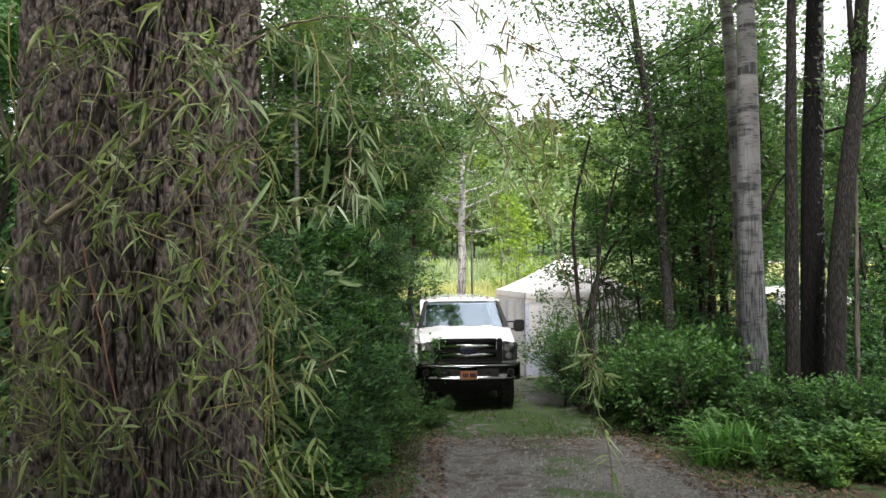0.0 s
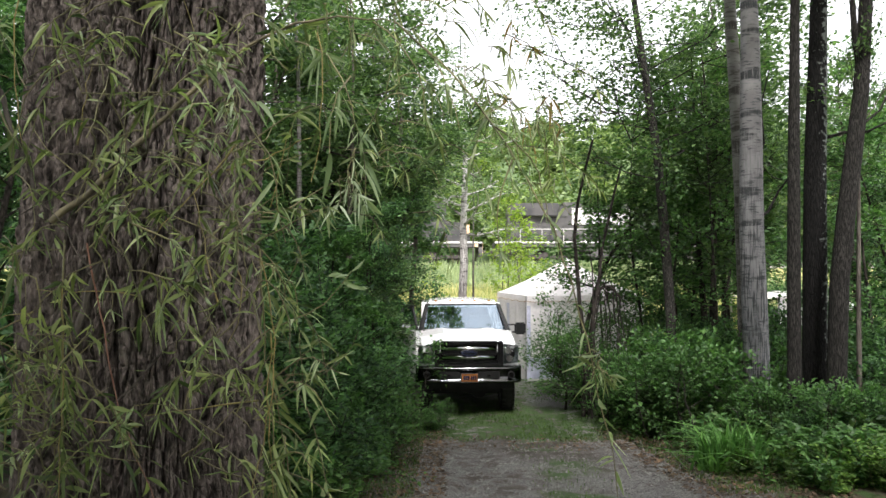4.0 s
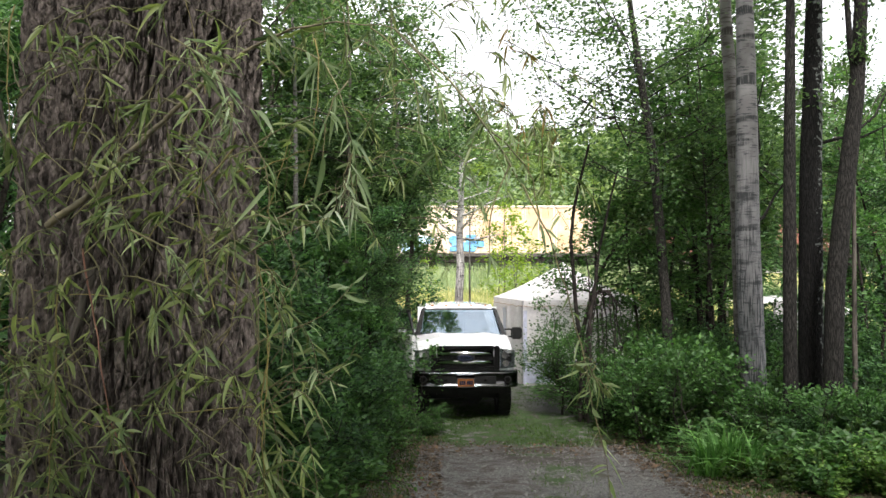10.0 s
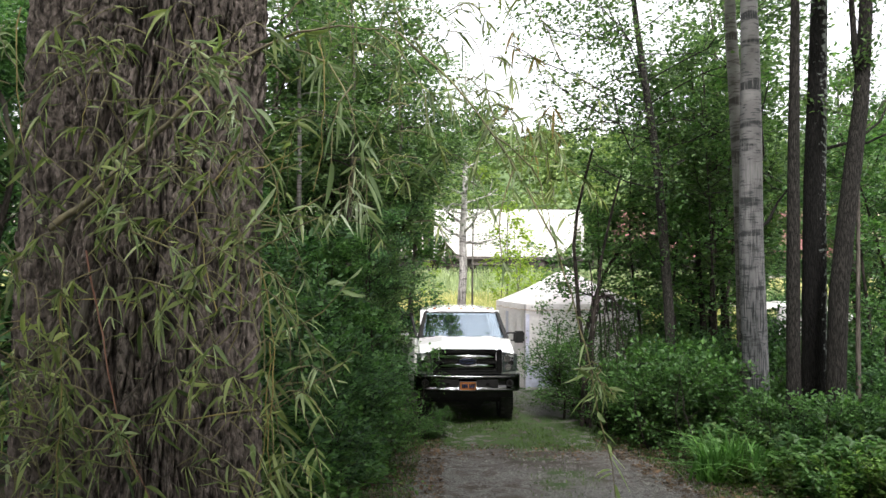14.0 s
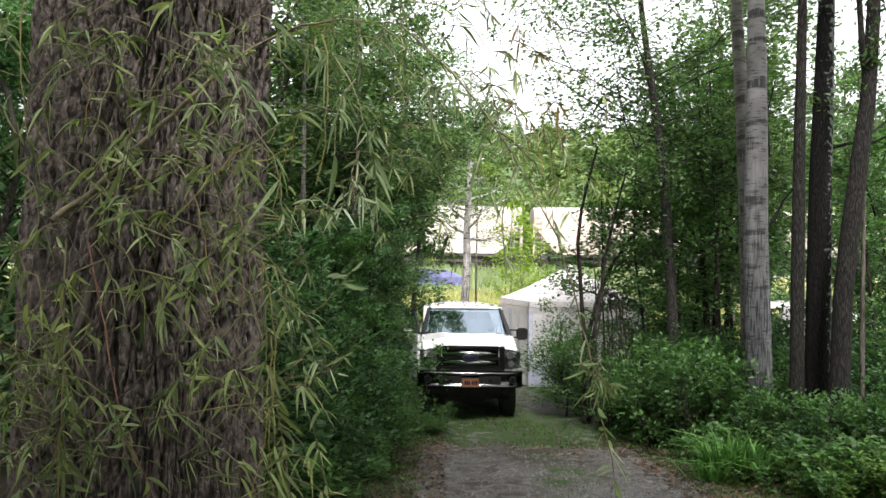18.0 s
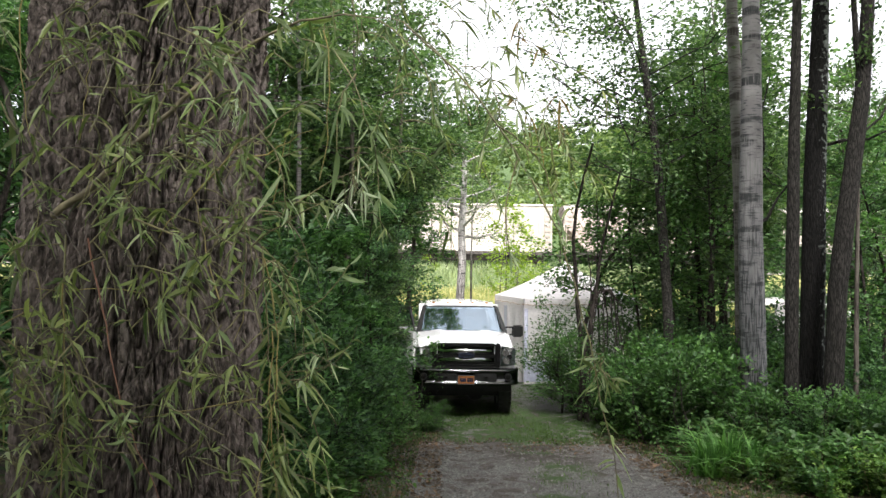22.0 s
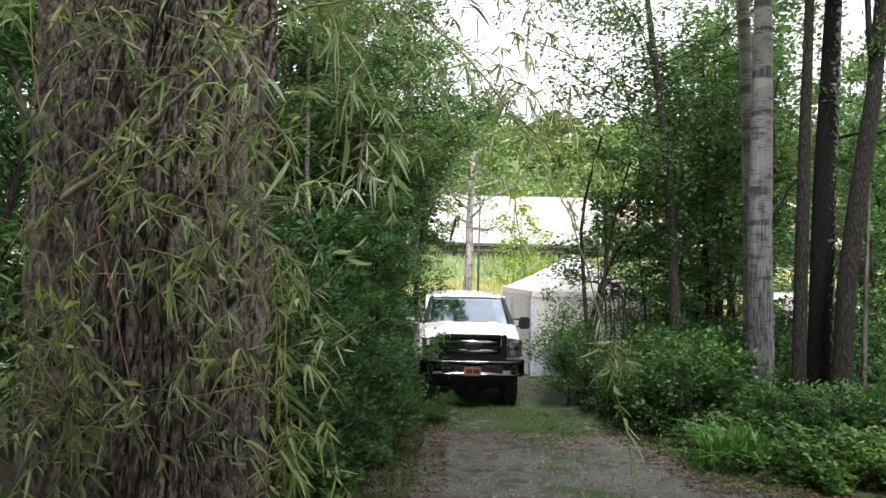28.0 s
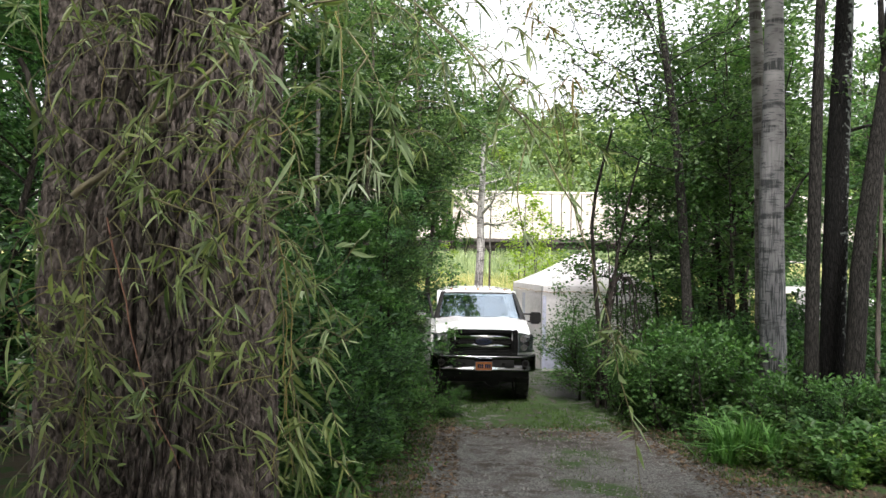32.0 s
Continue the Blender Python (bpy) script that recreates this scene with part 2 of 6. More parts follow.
def ground_mat():
    """Soil and grass, with the gravel track, its wheel ruts and mossy strip by place."""
    m, n, l, b = nodes_of("ground")
    geo = n.new("ShaderNodeNewGeometry")
    sep = n.new("ShaderNodeSeparateXYZ")
    l.new(geo.outputs["Position"], sep.inputs[0])

    def noise_at(scale, detail=5):
        t = n.new("ShaderNodeTexNoise")
        t.inputs["Scale"].default_value, t.inputs["Detail"].default_value = scale, detail
        l.new(geo.outputs["Position"], t.inputs["Vector"])
        return t.outputs["Fac"]

    def math_node(op, a, c):
        k = n.new("ShaderNodeMath")
        k.operation = op
        for i, v in enumerate((a, c)):
            if isinstance(v, (int, float)):
                k.inputs[i].default_value = v
            else:
                l.new(v, k.inputs[i])
        return k.outputs[0]

    def band(v, lo, hi):
        k = n.new("ShaderNodeMapRange")
        k.interpolation_type = "SMOOTHSTEP"
        k.inputs["From Min"].default_value, k.inputs["From Max"].default_value = lo, hi
        l.new(v, k.inputs["Value"])
        return k.outputs["Result"]

    def mixed(fac, c1, c2):
        k = n.new("ShaderNodeMixRGB")
        l.new(fac, k.inputs["Fac"])
        for i, v in ((1, c1), (2, c2)):
            if isinstance(v, tuple):
                k.inputs[i].default_value = (*v, 1)
            else:
                l.new(v, k.inputs[i])
        return k.outputs["Color"]

    big, mid, fine, grit = noise_at(0.9), noise_at(5.0), noise_at(34.0), noise_at(85.0, 4)
    wob = math_node("MULTIPLY_ADD", big, 1.4)
    wob.node.inputs[2].default_value = -0.7
    x = math_node("ADD", sep.outputs["X"], wob)
    gravel = mixed(band(math_node("MULTIPLY", grit, math_node("ADD", fine, 0.45)), 0.28, 0.66), (0.012, 0.0115, 0.011), (0.2, 0.192, 0.187))
    soil = mixed(fine, (0.012, 0.009, 0.0075), (0.085, 0.066, 0.053))
    grass = mixed(fine, (0.012, 0.033, 0.006), (0.05, 0.1, 0.014))
    duff = mixed(fine, (0.025, 0.02, 0.013), (0.09, 0.07, 0.04))
    track = mixed(math_node("MULTIPLY", band(mid, 0.44, 0.6), band(big, 0.36, 0.54)), gravel, soil)
    damp = math_node("MULTIPLY", math_node("MULTIPLY", band(x, 0.4, 1.0), band(x, 2.5, 1.9)), math_node("MULTIPLY", band(sep.outputs["Y"], 9.6, 11.0), band(mid, 0.26, 0.44)))
    track = mixed(damp, track, mixed(grit, (0.01, 0.008, 0.0065), (0.066, 0.052, 0.043)))
    crown = math_node("MULTIPLY", math_node("MULTIPLY", band(x, 1.0, 1.5), band(x, 2.3, 1.7)), band(big, 0.42, 0.56))
    track = mixed(crown, track, grass)
    y = math_node("ADD", sep.outputs["Y"], wob)
    strip = math_node("MULTIPLY", math_node("MULTIPLY", band(y, 12.2, 12.9), band(y, 17.5, 15.5)), band(mid, 0.38, 0.54))
    track = mixed(strip, track, grass)
    apron = math_node("MULTIPLY", math_node("MULTIPLY", band(x, 1.5, 1.8), band(x, 3.6, 3.0)), math_node("MULTIPLY", band(y, 15.4, 16.2), band(y, 20.0, 19.0)))
    track = mixed(apron, track, mixed(grit, (0.05, 0.048, 0.047), (0.17, 0.164, 0.162)))
    inside = math_node("MULTIPLY", band(x, -1.0, -0.3), band(x, 3.9, 3.1))
    wood = mixed(band(mid, 0.45, 0.6), duff, grass)
    near = mixed(inside, wood, track)
    meadow = mixed(mid, (0.09, 0.13, 0.03), (0.3, 0.27, 0.1))
    yard = mixed(math_node("MULTIPLY", band(y, 16.0, 17.2), band(y, 24.0, 22.0)), near, mixed(band(mid, 0.4, 0.62), gravel, grass))
    col = mixed(band(sep.outputs["Y"], 22.5, 26.0), yard, meadow)
    far = mixed(band(sep.outputs["Y"], 60.0, 70.0), col, (0.045, 0.08, 0.02))
    l.new(far, b.inputs["Base Color"])
    b.inputs["Roughness"].default_value = 0.9
    bp = n.new("ShaderNodeBump")
    bp.inputs["Strength"].default_value, bp.inputs["Distance"].default_value = 1.0, 0.03
    l.new(math_node("ADD", math_node("MULTIPLY", grit, 0.9), math_node("MULTIPLY", fine, 0.6)), bp.inputs["Height"])
    l.new(bp.outputs["Normal"], b.inputs["Normal"])
    return m


def cloth_mat(name, c1, c2):
    """Thin woven fabric: soft creases, and daylight that glows through it."""
    m = surf(name, c1, c2, 1.5, 0.8, bump=0.2, fine=14, dist=0.02)
    n, l = m.node_tree.nodes, m.node_tree.links
    t, mix = n.new("ShaderNodeBsdfTranslucent"), n.new("ShaderNodeMixShader")
    t.inputs["Color"].default_value = (0.8, 0.775, 0.78, 1)
    mix.inputs["Fac"].default_value = 0.4
    l.new(n["Principled BSDF"].outputs["BSDF"], mix.inputs[1])
    l.new(t.outputs["BSDF"], mix.inputs[2])
    l.new(mix.outputs["Shader"], n["Material Output"].inputs["Surface"])
    return m


def glass_mat(name, tint, rough=0.02, ior=1.45):
    m, n, l, b = nodes_of(name)
    b.inputs["Base Color"].default_value = (*tint, 1)
    b.inputs["Roughness"].default_value = rough
    b.inputs["Transmission Weight"].default_value = 1.0
    b.inputs["IOR"].default_value = ior
    return m


GROUND = ground_mat()
BARK = surf("furrowed_bark", (0.023, 0.0192, 0.0172), (0.185, 0.156, 0.142), 42, 0.95, bump=1.0, fine=150, stretch=(1, 1, 0.38), dist=0.01, spec=0.12)
BARK_DARK = surf("dark_bark", (0.014, 0.012, 0.011), (0.06, 0.05, 0.045), 26, 0.95, bump=1.0, fine=55, stretch=(1, 1, 0.4), dist=0.04, spec=0.12)
BARK_GREY = surf("grey_bark", (0.035, 0.03, 0.027), (0.13, 0.115, 0.1), 14, 0.95, bump=1.0, fine=32, stretch=(1, 1, 0.22), dist=0.03, spec=0.12)
BIRCH = birch_mat("birch_bark", (0.185, 0.178, 0.183), (0.028, 0.03, 0.032), 0.53)
TRUNK_DARK = bark_mat("dark_trunk_bark", (0.008, 0.0075, 0.007), (0.046, 0.042, 0.039), 55, 0.8, 0.015, 0.12)
TRUNK_GREY = bark_mat("grey_trunk_bark", (0.015, 0.014, 0.013), (0.085, 0.078, 0.072), 60, 0.8, 0.012, 0.15)
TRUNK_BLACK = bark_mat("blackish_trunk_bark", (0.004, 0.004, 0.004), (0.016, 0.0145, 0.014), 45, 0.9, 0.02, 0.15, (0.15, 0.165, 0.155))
BIRCH_OLD = birch_mat("old_birch_bark", (0.17, 0.164, 0.159), (0.04, 0.036, 0.033), 0.5)
BIRCH_FAR = birch_mat("meadow_birch_bark", (0.4, 0.39, 0.38), (0.045, 0.04, 0.04), 0.52)
TWIG = surf("twig_bark", (0.062, 0.058, 0.028), (0.17, 0.155, 0.066), 8, 0.6, bump=0.1)
LIMB = surf("olive_limb_bark", (0.07, 0.06, 0.035), (0.2, 0.17, 0.1), 14, 0.7, bump=0.4)
TWIG_YELLOW = surf("yellow_twig_bark", (0.14, 0.12, 0.035), (0.26, 0.21, 0.065), 8, 0.55, bump=0.1)
TWIG_RED = surf("red_twig_bark", (0.14, 0.055, 0.035), (0.22, 0.11, 0.07), 8, 0.55, bump=0.1)
LEAF_WILLOW = leaf_mat("willow_leaf", (0.042, 0.07, 0.027), (0.285, 0.335, 0.148), 0.42, 0.36)
LEAF_PALE = leaf_mat("pale_willow_leaf", (0.14, 0.2, 0.1), (0.42, 0.48, 0.32), 0.5, 0.36)
LEAF_WILLOW_DRY = leaf_mat("dry_willow_leaf", (0.16, 0.1, 0.04), (0.26, 0.2, 0.08), 0.3, 0.6)
LEAF_SILVER = leaf_mat("silvery_leaf_underside", (0.26, 0.31, 0.2), (0.46, 0.51, 0.38), 0.35, 0.5)
LEAF_SHRUB = leaf_mat("shrub_leaf", (0.01, 0.036, 0.015), (0.105, 0.215, 0.08))
LEAF_BRIGHT = leaf_mat("bright_leaf", (0.024, 0.066, 0.02), (0.105, 0.21, 0.065), 0.45)
LEAF_TREE = leaf_mat("tree_leaf", (0.022, 0.052, 0.023), (0.118, 0.188, 0.074), 0.45)
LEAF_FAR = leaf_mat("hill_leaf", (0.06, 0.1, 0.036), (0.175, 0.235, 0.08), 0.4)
LEAF_YELLOW = leaf_mat("sapling_leaf", (0.1, 0.17, 0.02), (0.24, 0.32, 0.05), 0.5)
LEAF_LIGHT = leaf_mat("light_bush_leaf", (0.07, 0.145, 0.035), (0.21, 0.33, 0.09), 0.5)
GRASS = leaf_mat("grass_blade", (0.016, 0.038, 0.007), (0.072, 0.13, 0.02), 0.4, 0.6)
GRASS_LUSH = leaf_mat("lush_grass_blade", (0.038, 0.105, 0.025), (0.135, 0.28, 0.078), 0.42)
GRASS_DRY = leaf_mat("meadow_blade", (0.13, 0.18, 0.05), (0.5, 0.43, 0.24), 0.4)
GRASS_PALE = leaf_mat("pale_reed", (0.14, 0.19, 0.1), (0.3, 0.36, 0.2), 0.3)
LITTER = leaf_mat("fallen_leaf", (0.03, 0.02, 0.014), (0.14, 0.09, 0.06), 0.1, 0.7)
STONE = surf("gravel_stone", (0.06, 0.057, 0.055), (0.22, 0.212, 0.205), 10, 0.85, bump=0.3)
PAINT_WHITE = surf("white_car_paint", (0.68, 0.68, 0.69), (0.74, 0.74, 0.75), 2, 0.22, bump=0.0, coat=0.8)
CHROME = surf("chrome", (0.55, 0.55, 0.56), (0.66, 0.66, 0.67), 5, 0.06, metal=1.0, bump=0.0)
BLACK = surf("black_plastic", (0.008, 0.008, 0.009), (0.018, 0.018, 0.018), 8, 0.5, bump=0.1, spec=0.3)
RUBBER = surf("tyre_rubber", (0.006, 0.006, 0.006), (0.018, 0.0175, 0.017), 12, 0.8, bump=0.4, fine=90)
BUMPER = surf("dark_chrome", (0.06, 0.062, 0.065), (0.09, 0.092, 0.095), 5, 0.08, metal=1.0, bump=0.0)
GRILLE = surf("grille_black", (0.004, 0.004, 0.004), (0.01, 0.01, 0.01), 8, 0.6, bump=0.0, spec=0.2)
STEEL = surf("wheel_steel", (0.25, 0.25, 0.26), (0.4, 0.4, 0.4), 6, 0.35, metal=1.0, bump=0.05)
GLASS = glass_mat("clear_glass", (0.85, 0.92, 0.93))
SCREEN = glass_mat("windscreen_glass", (0.3, 0.4, 0.48), 0.02, 3.0)
SCREEN.node_tree.nodes["Principled BSDF"].inputs["Specular Tint"].default_value = (0.78, 0.9, 1.0, 1)
GLASS_DARK = surf("tinted_window", (0.01, 0.013, 0.015), (0.02, 0.024, 0.026), 2, 0.12, bump=0.0, coat=1.0)
AMBER = surf("amber_lens", (0.22, 0.08, 0.02), (0.35, 0.14, 0.03), 20, 0.25, bump=0.05, coat=0.5)
REFLECTOR = surf("lamp_reflector", (0.35, 0.35, 0.36), (0.6, 0.6, 0.6), 14, 0.18, metal=1.0, bump=0.1)
GUNMETAL = surf("gunmetal_chrome", (0.05, 0.05, 0.053), (0.08, 0.08, 0.083), 5, 0.12, metal=1.0, bump=0.0)
LAMP_DARK = surf("smoked_lamp_metal", (0.1, 0.105, 0.11), (0.26, 0.26, 0.27), 16, 0.35, metal=0.5, bump=0.2, fine=40)
ORANGE = surf("orange_plate", (0.14, 0.045, 0.007), (0.19, 0.065, 0.009), 6, 0.4, bump=0.05)
NAVY = surf("navy_enamel", (0.004, 0.007, 0.022), (0.006, 0.01, 0.03), 6, 0.25, bump=0.0, coat=0.6)
SEAT = surf("grey_upholstery", (0.06, 0.06, 0.065), (0.12, 0.12, 0.12), 9, 0.9, bump=0.2)
CANVAS = cloth_mat("white_tent_fabric", (0.8, 0.785, 0.785), (0.86, 0.845, 0.85))
CANVAS_WIN = surf("lilac_tent_panel", (0.5, 0.52, 0.68), (0.62, 0.64, 0.78), 2, 0.4, bump=0.1, fine=14)
TARP_GREY = surf("dark_grey_tarp", (0.04, 0.042, 0.048), (0.09, 0.09, 0.1), 3, 0.6, bump=0.3, fine=12)
POLE = surf("tent_pole_metal", (0.4, 0.4, 0.42), (0.55, 0.55, 0.56), 5, 0.4, metal=0.8, bump=0.0)
ROPE = surf("tan_cord", (0.35, 0.25, 0.16), (0.5, 0.38, 0.26), 20, 0.9)
CAR_BLUE = surf("blue_car_paint", (0.08, 0.085, 0.18), (0.11, 0.115, 0.23), 2, 0.25, bump=0.0, coat=0.8)
CAR_RED = surf("red_car_paint", (0.22, 0.05, 0.035), (0.28, 0.075, 0.05), 2, 0.25, bump=0.0, coat=0.8)
RAIL_BLACK = surf("dark_loco_paint", (0.02, 0.02, 0.022), (0.055, 0.052, 0.052), 1.2, 0.5, bump=0.1)
RAIL_GREY = surf("loco_frame_grey", (0.03, 0.03, 0.03), (0.075, 0.072, 0.07), 1.5, 0.7, bump=0.2)
RAIL_WHITE = surf("white_rail_paint", (0.4, 0.39, 0.38), (0.48, 0.47, 0.465), 0.8, 0.55, bump=0.1)
RAIL_CREAM = surf("cream_rail_paint", (0.34, 0.305, 0.27), (0.45, 0.415, 0.375), 0.5, 0.6, bump=0.1, fine=9)
RAIL_PINK = surf("faded_cream_paint", (0.36, 0.29, 0.255), (0.44, 0.38, 0.34), 0.6, 0.6, bump=0.1, fine=9)
RAIL_ORANGE = surf("orange_brown_paint", (0.44, 0.27, 0.15), (0.58, 0.43, 0.29), 0.6, 0.65, bump=0.15, fine=9)
RAIL_YELLOW = surf("faded_yellow_paint", (0.48, 0.36, 0.26), (0.58, 0.49, 0.4), 0.35, 0.65, bump=0.15, fine=9)
RAIL_MAROON = surf("faded_maroon_paint", (0.2, 0.08, 0.082), (0.27, 0.125, 0.127), 0.5, 0.6, bump=0.12, fine=9)
RAIL_RUST = surf("rusty_red_paint", (0.09, 0.032, 0.024), (0.2, 0.07, 0.05), 0.8, 0.75, bump=0.2, fine=9)
RAIL_DARK = surf("undercarriage_steel", (0.02, 0.017, 0.015), (0.065, 0.055, 0.05), 2, 0.8, bump=0.2)
SPRAY_BLUE = surf("blue_spray_paint", (0.07, 0.2, 0.42), (0.14, 0.36, 0.55), 2, 0.5, bump=0.0)
SPRAY_CYAN = surf("cyan_spray_paint", (0.25, 0.38, 0.5), (0.36, 0.48, 0.55), 2, 0.5, bump=0.0)
SPRAY_GREY = surf("grey_spray_paint", (0.25, 0.25, 0.3), (0.45, 0.43, 0.5), 2, 0.5, bump=0.0)
BALLAST = surf("ballast_stone", (0.12, 0.11, 0.1), (0.28, 0.26, 0.24), 8, 0.9, bump=0.6, fine=14, dist=0.05)
ASPHALT = surf("asphalt", (0.04, 0.04, 0.042), (0.07, 0.07, 0.07), 3, 0.85, bump=0.3)

# ---- mesh helpers ----


def link_mesh(name, me, material, parent=None, label="", smooth=False):
    me.materials.append(material)
    if smooth:
        me.polygons.foreach_set("use_smooth", [True] * len(me.polygons))
    ob = new(name, me)
    if parent:
        ob.parent = parent
    if label:
        tagged(ob, label)
    return ob


def raw(name, v, f, material, parent=None, label="", smooth=False):
    """A mesh object from plain vertex and face arrays."""
    me = bpy.data.meshes.new(name)
    me.from_pydata(v.tolist() if hasattr(v, "tolist") else v, [], f.tolist() if hasattr(f, "tolist") else f)
    return link_mesh(name, me, material, parent, label, smooth)


def part(name, bm, material, parent=None, label="", smooth=False, bevel=0.0, seg=2):
    """One bmesh as one mesh object under a thing or a part."""
    if bevel:
        bmesh.ops.bevel(bm, geom=list(bm.edges), offset=bevel, segments=seg, affect="EDGES", clamp_overlap=True)
    bmesh.ops.recalc_face_normals(bm, faces=list(bm.faces))
    me = bpy.data.meshes.new(name)
    bm.to_mesh(me)
    bm.free()
    return link_mesh(name, me, material, parent, label, smooth)


def boxes(*specs):
    """A bmesh of boxes, each x0, x1, y0, y1, z0, z1."""
    bm = bmesh.new()
    for x0, x1, y0, y1, z0, z1 in specs:
        m = Matrix.LocRotScale(((x0 + x1) / 2, (y0 + y1) / 2, (z0 + z1) / 2), None, (x1 - x0, y1 - y0, z1 - z0))
        bmesh.ops.create_cube(bm, size=1, matrix=m)
    return bm


def each(name, specs, material, parent, label="", bevel=0.0):
    """One part for each box."""
    for q in specs:
        part(name, boxes(q), material, parent, label, bevel=bevel)


def discs(*specs, seg=20):
    """A bmesh of cylinders: centre, axis letter, radius (or two), length."""
    bm = bmesh.new()
    turn = {"x": Euler((0, radians(90), 0)), "y": Euler((radians(90), 0, 0)), "z": Euler((0, 0, 0))}
    for c, axis, r, length in specs:
        r1, r2 = r if isinstance(r, tuple) else (r, r)
        bmesh.ops.create_cone(bm, cap_ends=True, segments=seg, radius1=r1, radius2=r2, depth=length,
                              matrix=Matrix.LocRotScale(c, turn[axis], None))
    return bm


def loft(rings, closed=True, caps=True):
    """A bmesh skin over rings of equal count."""
    bm = bmesh.new()
    vs = [[bm.verts.new(p) for p in ring] for ring in rings]
    k = len(rings[0])
    for a, b in zip(vs, vs[1:]):
        for i in range(k if closed else k - 1):
            bm.faces.new((a[i], a[(i + 1) % k], b[(i + 1) % k], b[i]))
    if caps and closed:
        bm.faces.new(vs[0][::-1])
        bm.faces.new(vs[-1])
    return bm


def tube(points, radii, sides=6):
    """Vertices and faces of a round tube along points."""
    p = np.array(points, float)
    r = np.broadcast_to(np.array(radii, float), (len(p),))
    d = np.gradient(p, axis=0)
    d /= np.linalg.norm(d, axis=1)[:, None] + 1e-9
    up = np.where(np.abs(d[:, 2:3]) > 0.9, np.array([[1.0, 0, 0]]), np.array([[0, 0, 1.0]]))
    s = np.cross(d, up)
    s /= np.linalg.norm(s, axis=1)[:, None] + 1e-9
    for i in range(1, len(s)):
        if s[i] @ s[i - 1] < 0:
            s[i] = -s[i]
    t = np.cross(d, s)
    a = np.arange(sides) * 2 * np.pi / sides
    v = p[:, None] + r[:, None, None] * (np.cos(a)[None, :, None] * s[:, None] + np.sin(a)[None, :, None] * t[:, None])
    i, j = np.meshgrid(np.arange(len(p) - 1), np.arange(sides), indexing="ij")
    k = (j + 1) % sides
    f = np.stack([i * sides + j, i * sides + k, (i + 1) * sides + k, (i + 1) * sides + j], -1).reshape(-1, 4)
    return v.reshape(-1, 3), f


def joined(pieces):
    """Several (vertices, faces) as one."""
    vs, fs, base = [], [], 0
    for v, f in pieces:
        vs.append(np.asarray(v, float))
        fs.append(np.asarray(f) + base)
        base += len(v)
    return np.concatenate(vs), np.concatenate(fs)


def unit(a):
    return a / (np.linalg.norm(a, axis=-1, keepdims=True) + 1e-9)


def leaf_cloud(rng, p, length, width=0.5, flat=0.6, droop=0.25, out=None):
    """Folded kite-shaped leaves at the points p: their vertices and triangles."""
    n = len(p)
    az = rng.uniform(0, 2 * np.pi, n)
    a = np.stack([np.cos(az), np.sin(az), rng.normal(-droop, 0.35, n)], 1)
    if out is not None:
        a = a * 0.6 + unit(out) * 0.8
    a = unit(a)
    nn = unit(np.stack([rng.normal(0, 1, n), rng.normal(0, 1, n), np.full(n, flat * 2)], 1))
    s = unit(np.cross(a, nn))
    nn = np.cross(s, a)
    ln = (length * rng.uniform(0.6, 1.25, n))[:, None]
    w = ln * width * 0.5
    v = np.stack([p, p + a * ln * 0.42 + s * w + nn * w * 0.3, p + a * ln - nn * w * 0.25, p + a * ln * 0.42 - s * w + nn * w * 0.3], 1)
    b = np.arange(n)[:, None] * 4
    return v.reshape(-1, 3), np.concatenate([b + [0, 1, 2], b + [0, 2, 3]])


def blade_cloud(rng, p, height, width, lean=0.35):
    """Bent grass blades standing on the points p."""
    n = len(p)
    az = rng.uniform(0, 2 * np.pi, n)
    h = (height * rng.uniform(0.5, 1.2, n))[:, None]
    d = np.stack([np.cos(az), np.sin(az), np.zeros(n)], 1)
    s = np.stack([-np.sin(az), np.cos(az), np.zeros(n)], 1) * width * 0.5
    k = np.abs(rng.normal(0, lean, n))[:, None]
    up = np.array([[0, 0, 1.0]])
    mid = p + up * h * 0.6 + d * h * k * 0.4
    tip = p + up * h * (1 - 0.35 * np.minimum(k, 1)) + d * h * k * 1.1
    v = np.stack([p - s, p + s, mid + s * 0.75, mid - s * 0.75, tip], 1).reshape(-1, 3)
    b = np.arange(n)[:, None] * 5
    return v, np.concatenate([b + [0, 1, 2], b + [0, 2, 3], b + [3, 2, 4]])


def height_at(x, y):
    """The lie of the land: down to the truck, flat camp, meadow, road shelf, rail bank, wooded hill."""
    x, y = np.asarray(x, float), np.asarray(y, float)
    z = np.interp(y, [-40, -6, 0, 13, 24, 44, 49, 52.5, 53.8, 59, 62, 72, 120, 225, 900],
                  [2.2, 1.7, 1.35, 0.02, 0.05, 1.52, 1.57, 2.7, 2.9, 2.9, 2.3, 2.8, 15.5, 41.5, 60.0])
    side = np.clip((np.abs(x - 1.4) - 2.1) / 1.5, 0, 1) * (y > -3) * (y < 17)
    bumps = 0.05 * np.sin(x * 1.7 + 0.6 * y) * np.sin(y * 1.3 - 0.4 * x) + 0.03 * np.sin(3.1 * x + 1.1) * np.sin(2.3 * y)
    rut = -0.035 * (np.exp(-((x - 0.35) / 0.3) ** 2) + np.exp(-((x - 2.15) / 0.3) ** 2)) * (y < 16)
    return z + side * (0.1 + bumps * 1.6) + rut


def on_ground(xy):
    return np.concatenate([xy, height_at(xy[:, 0], xy[:, 1])[:, None]], 1)

# ---- ground, road, railway ----


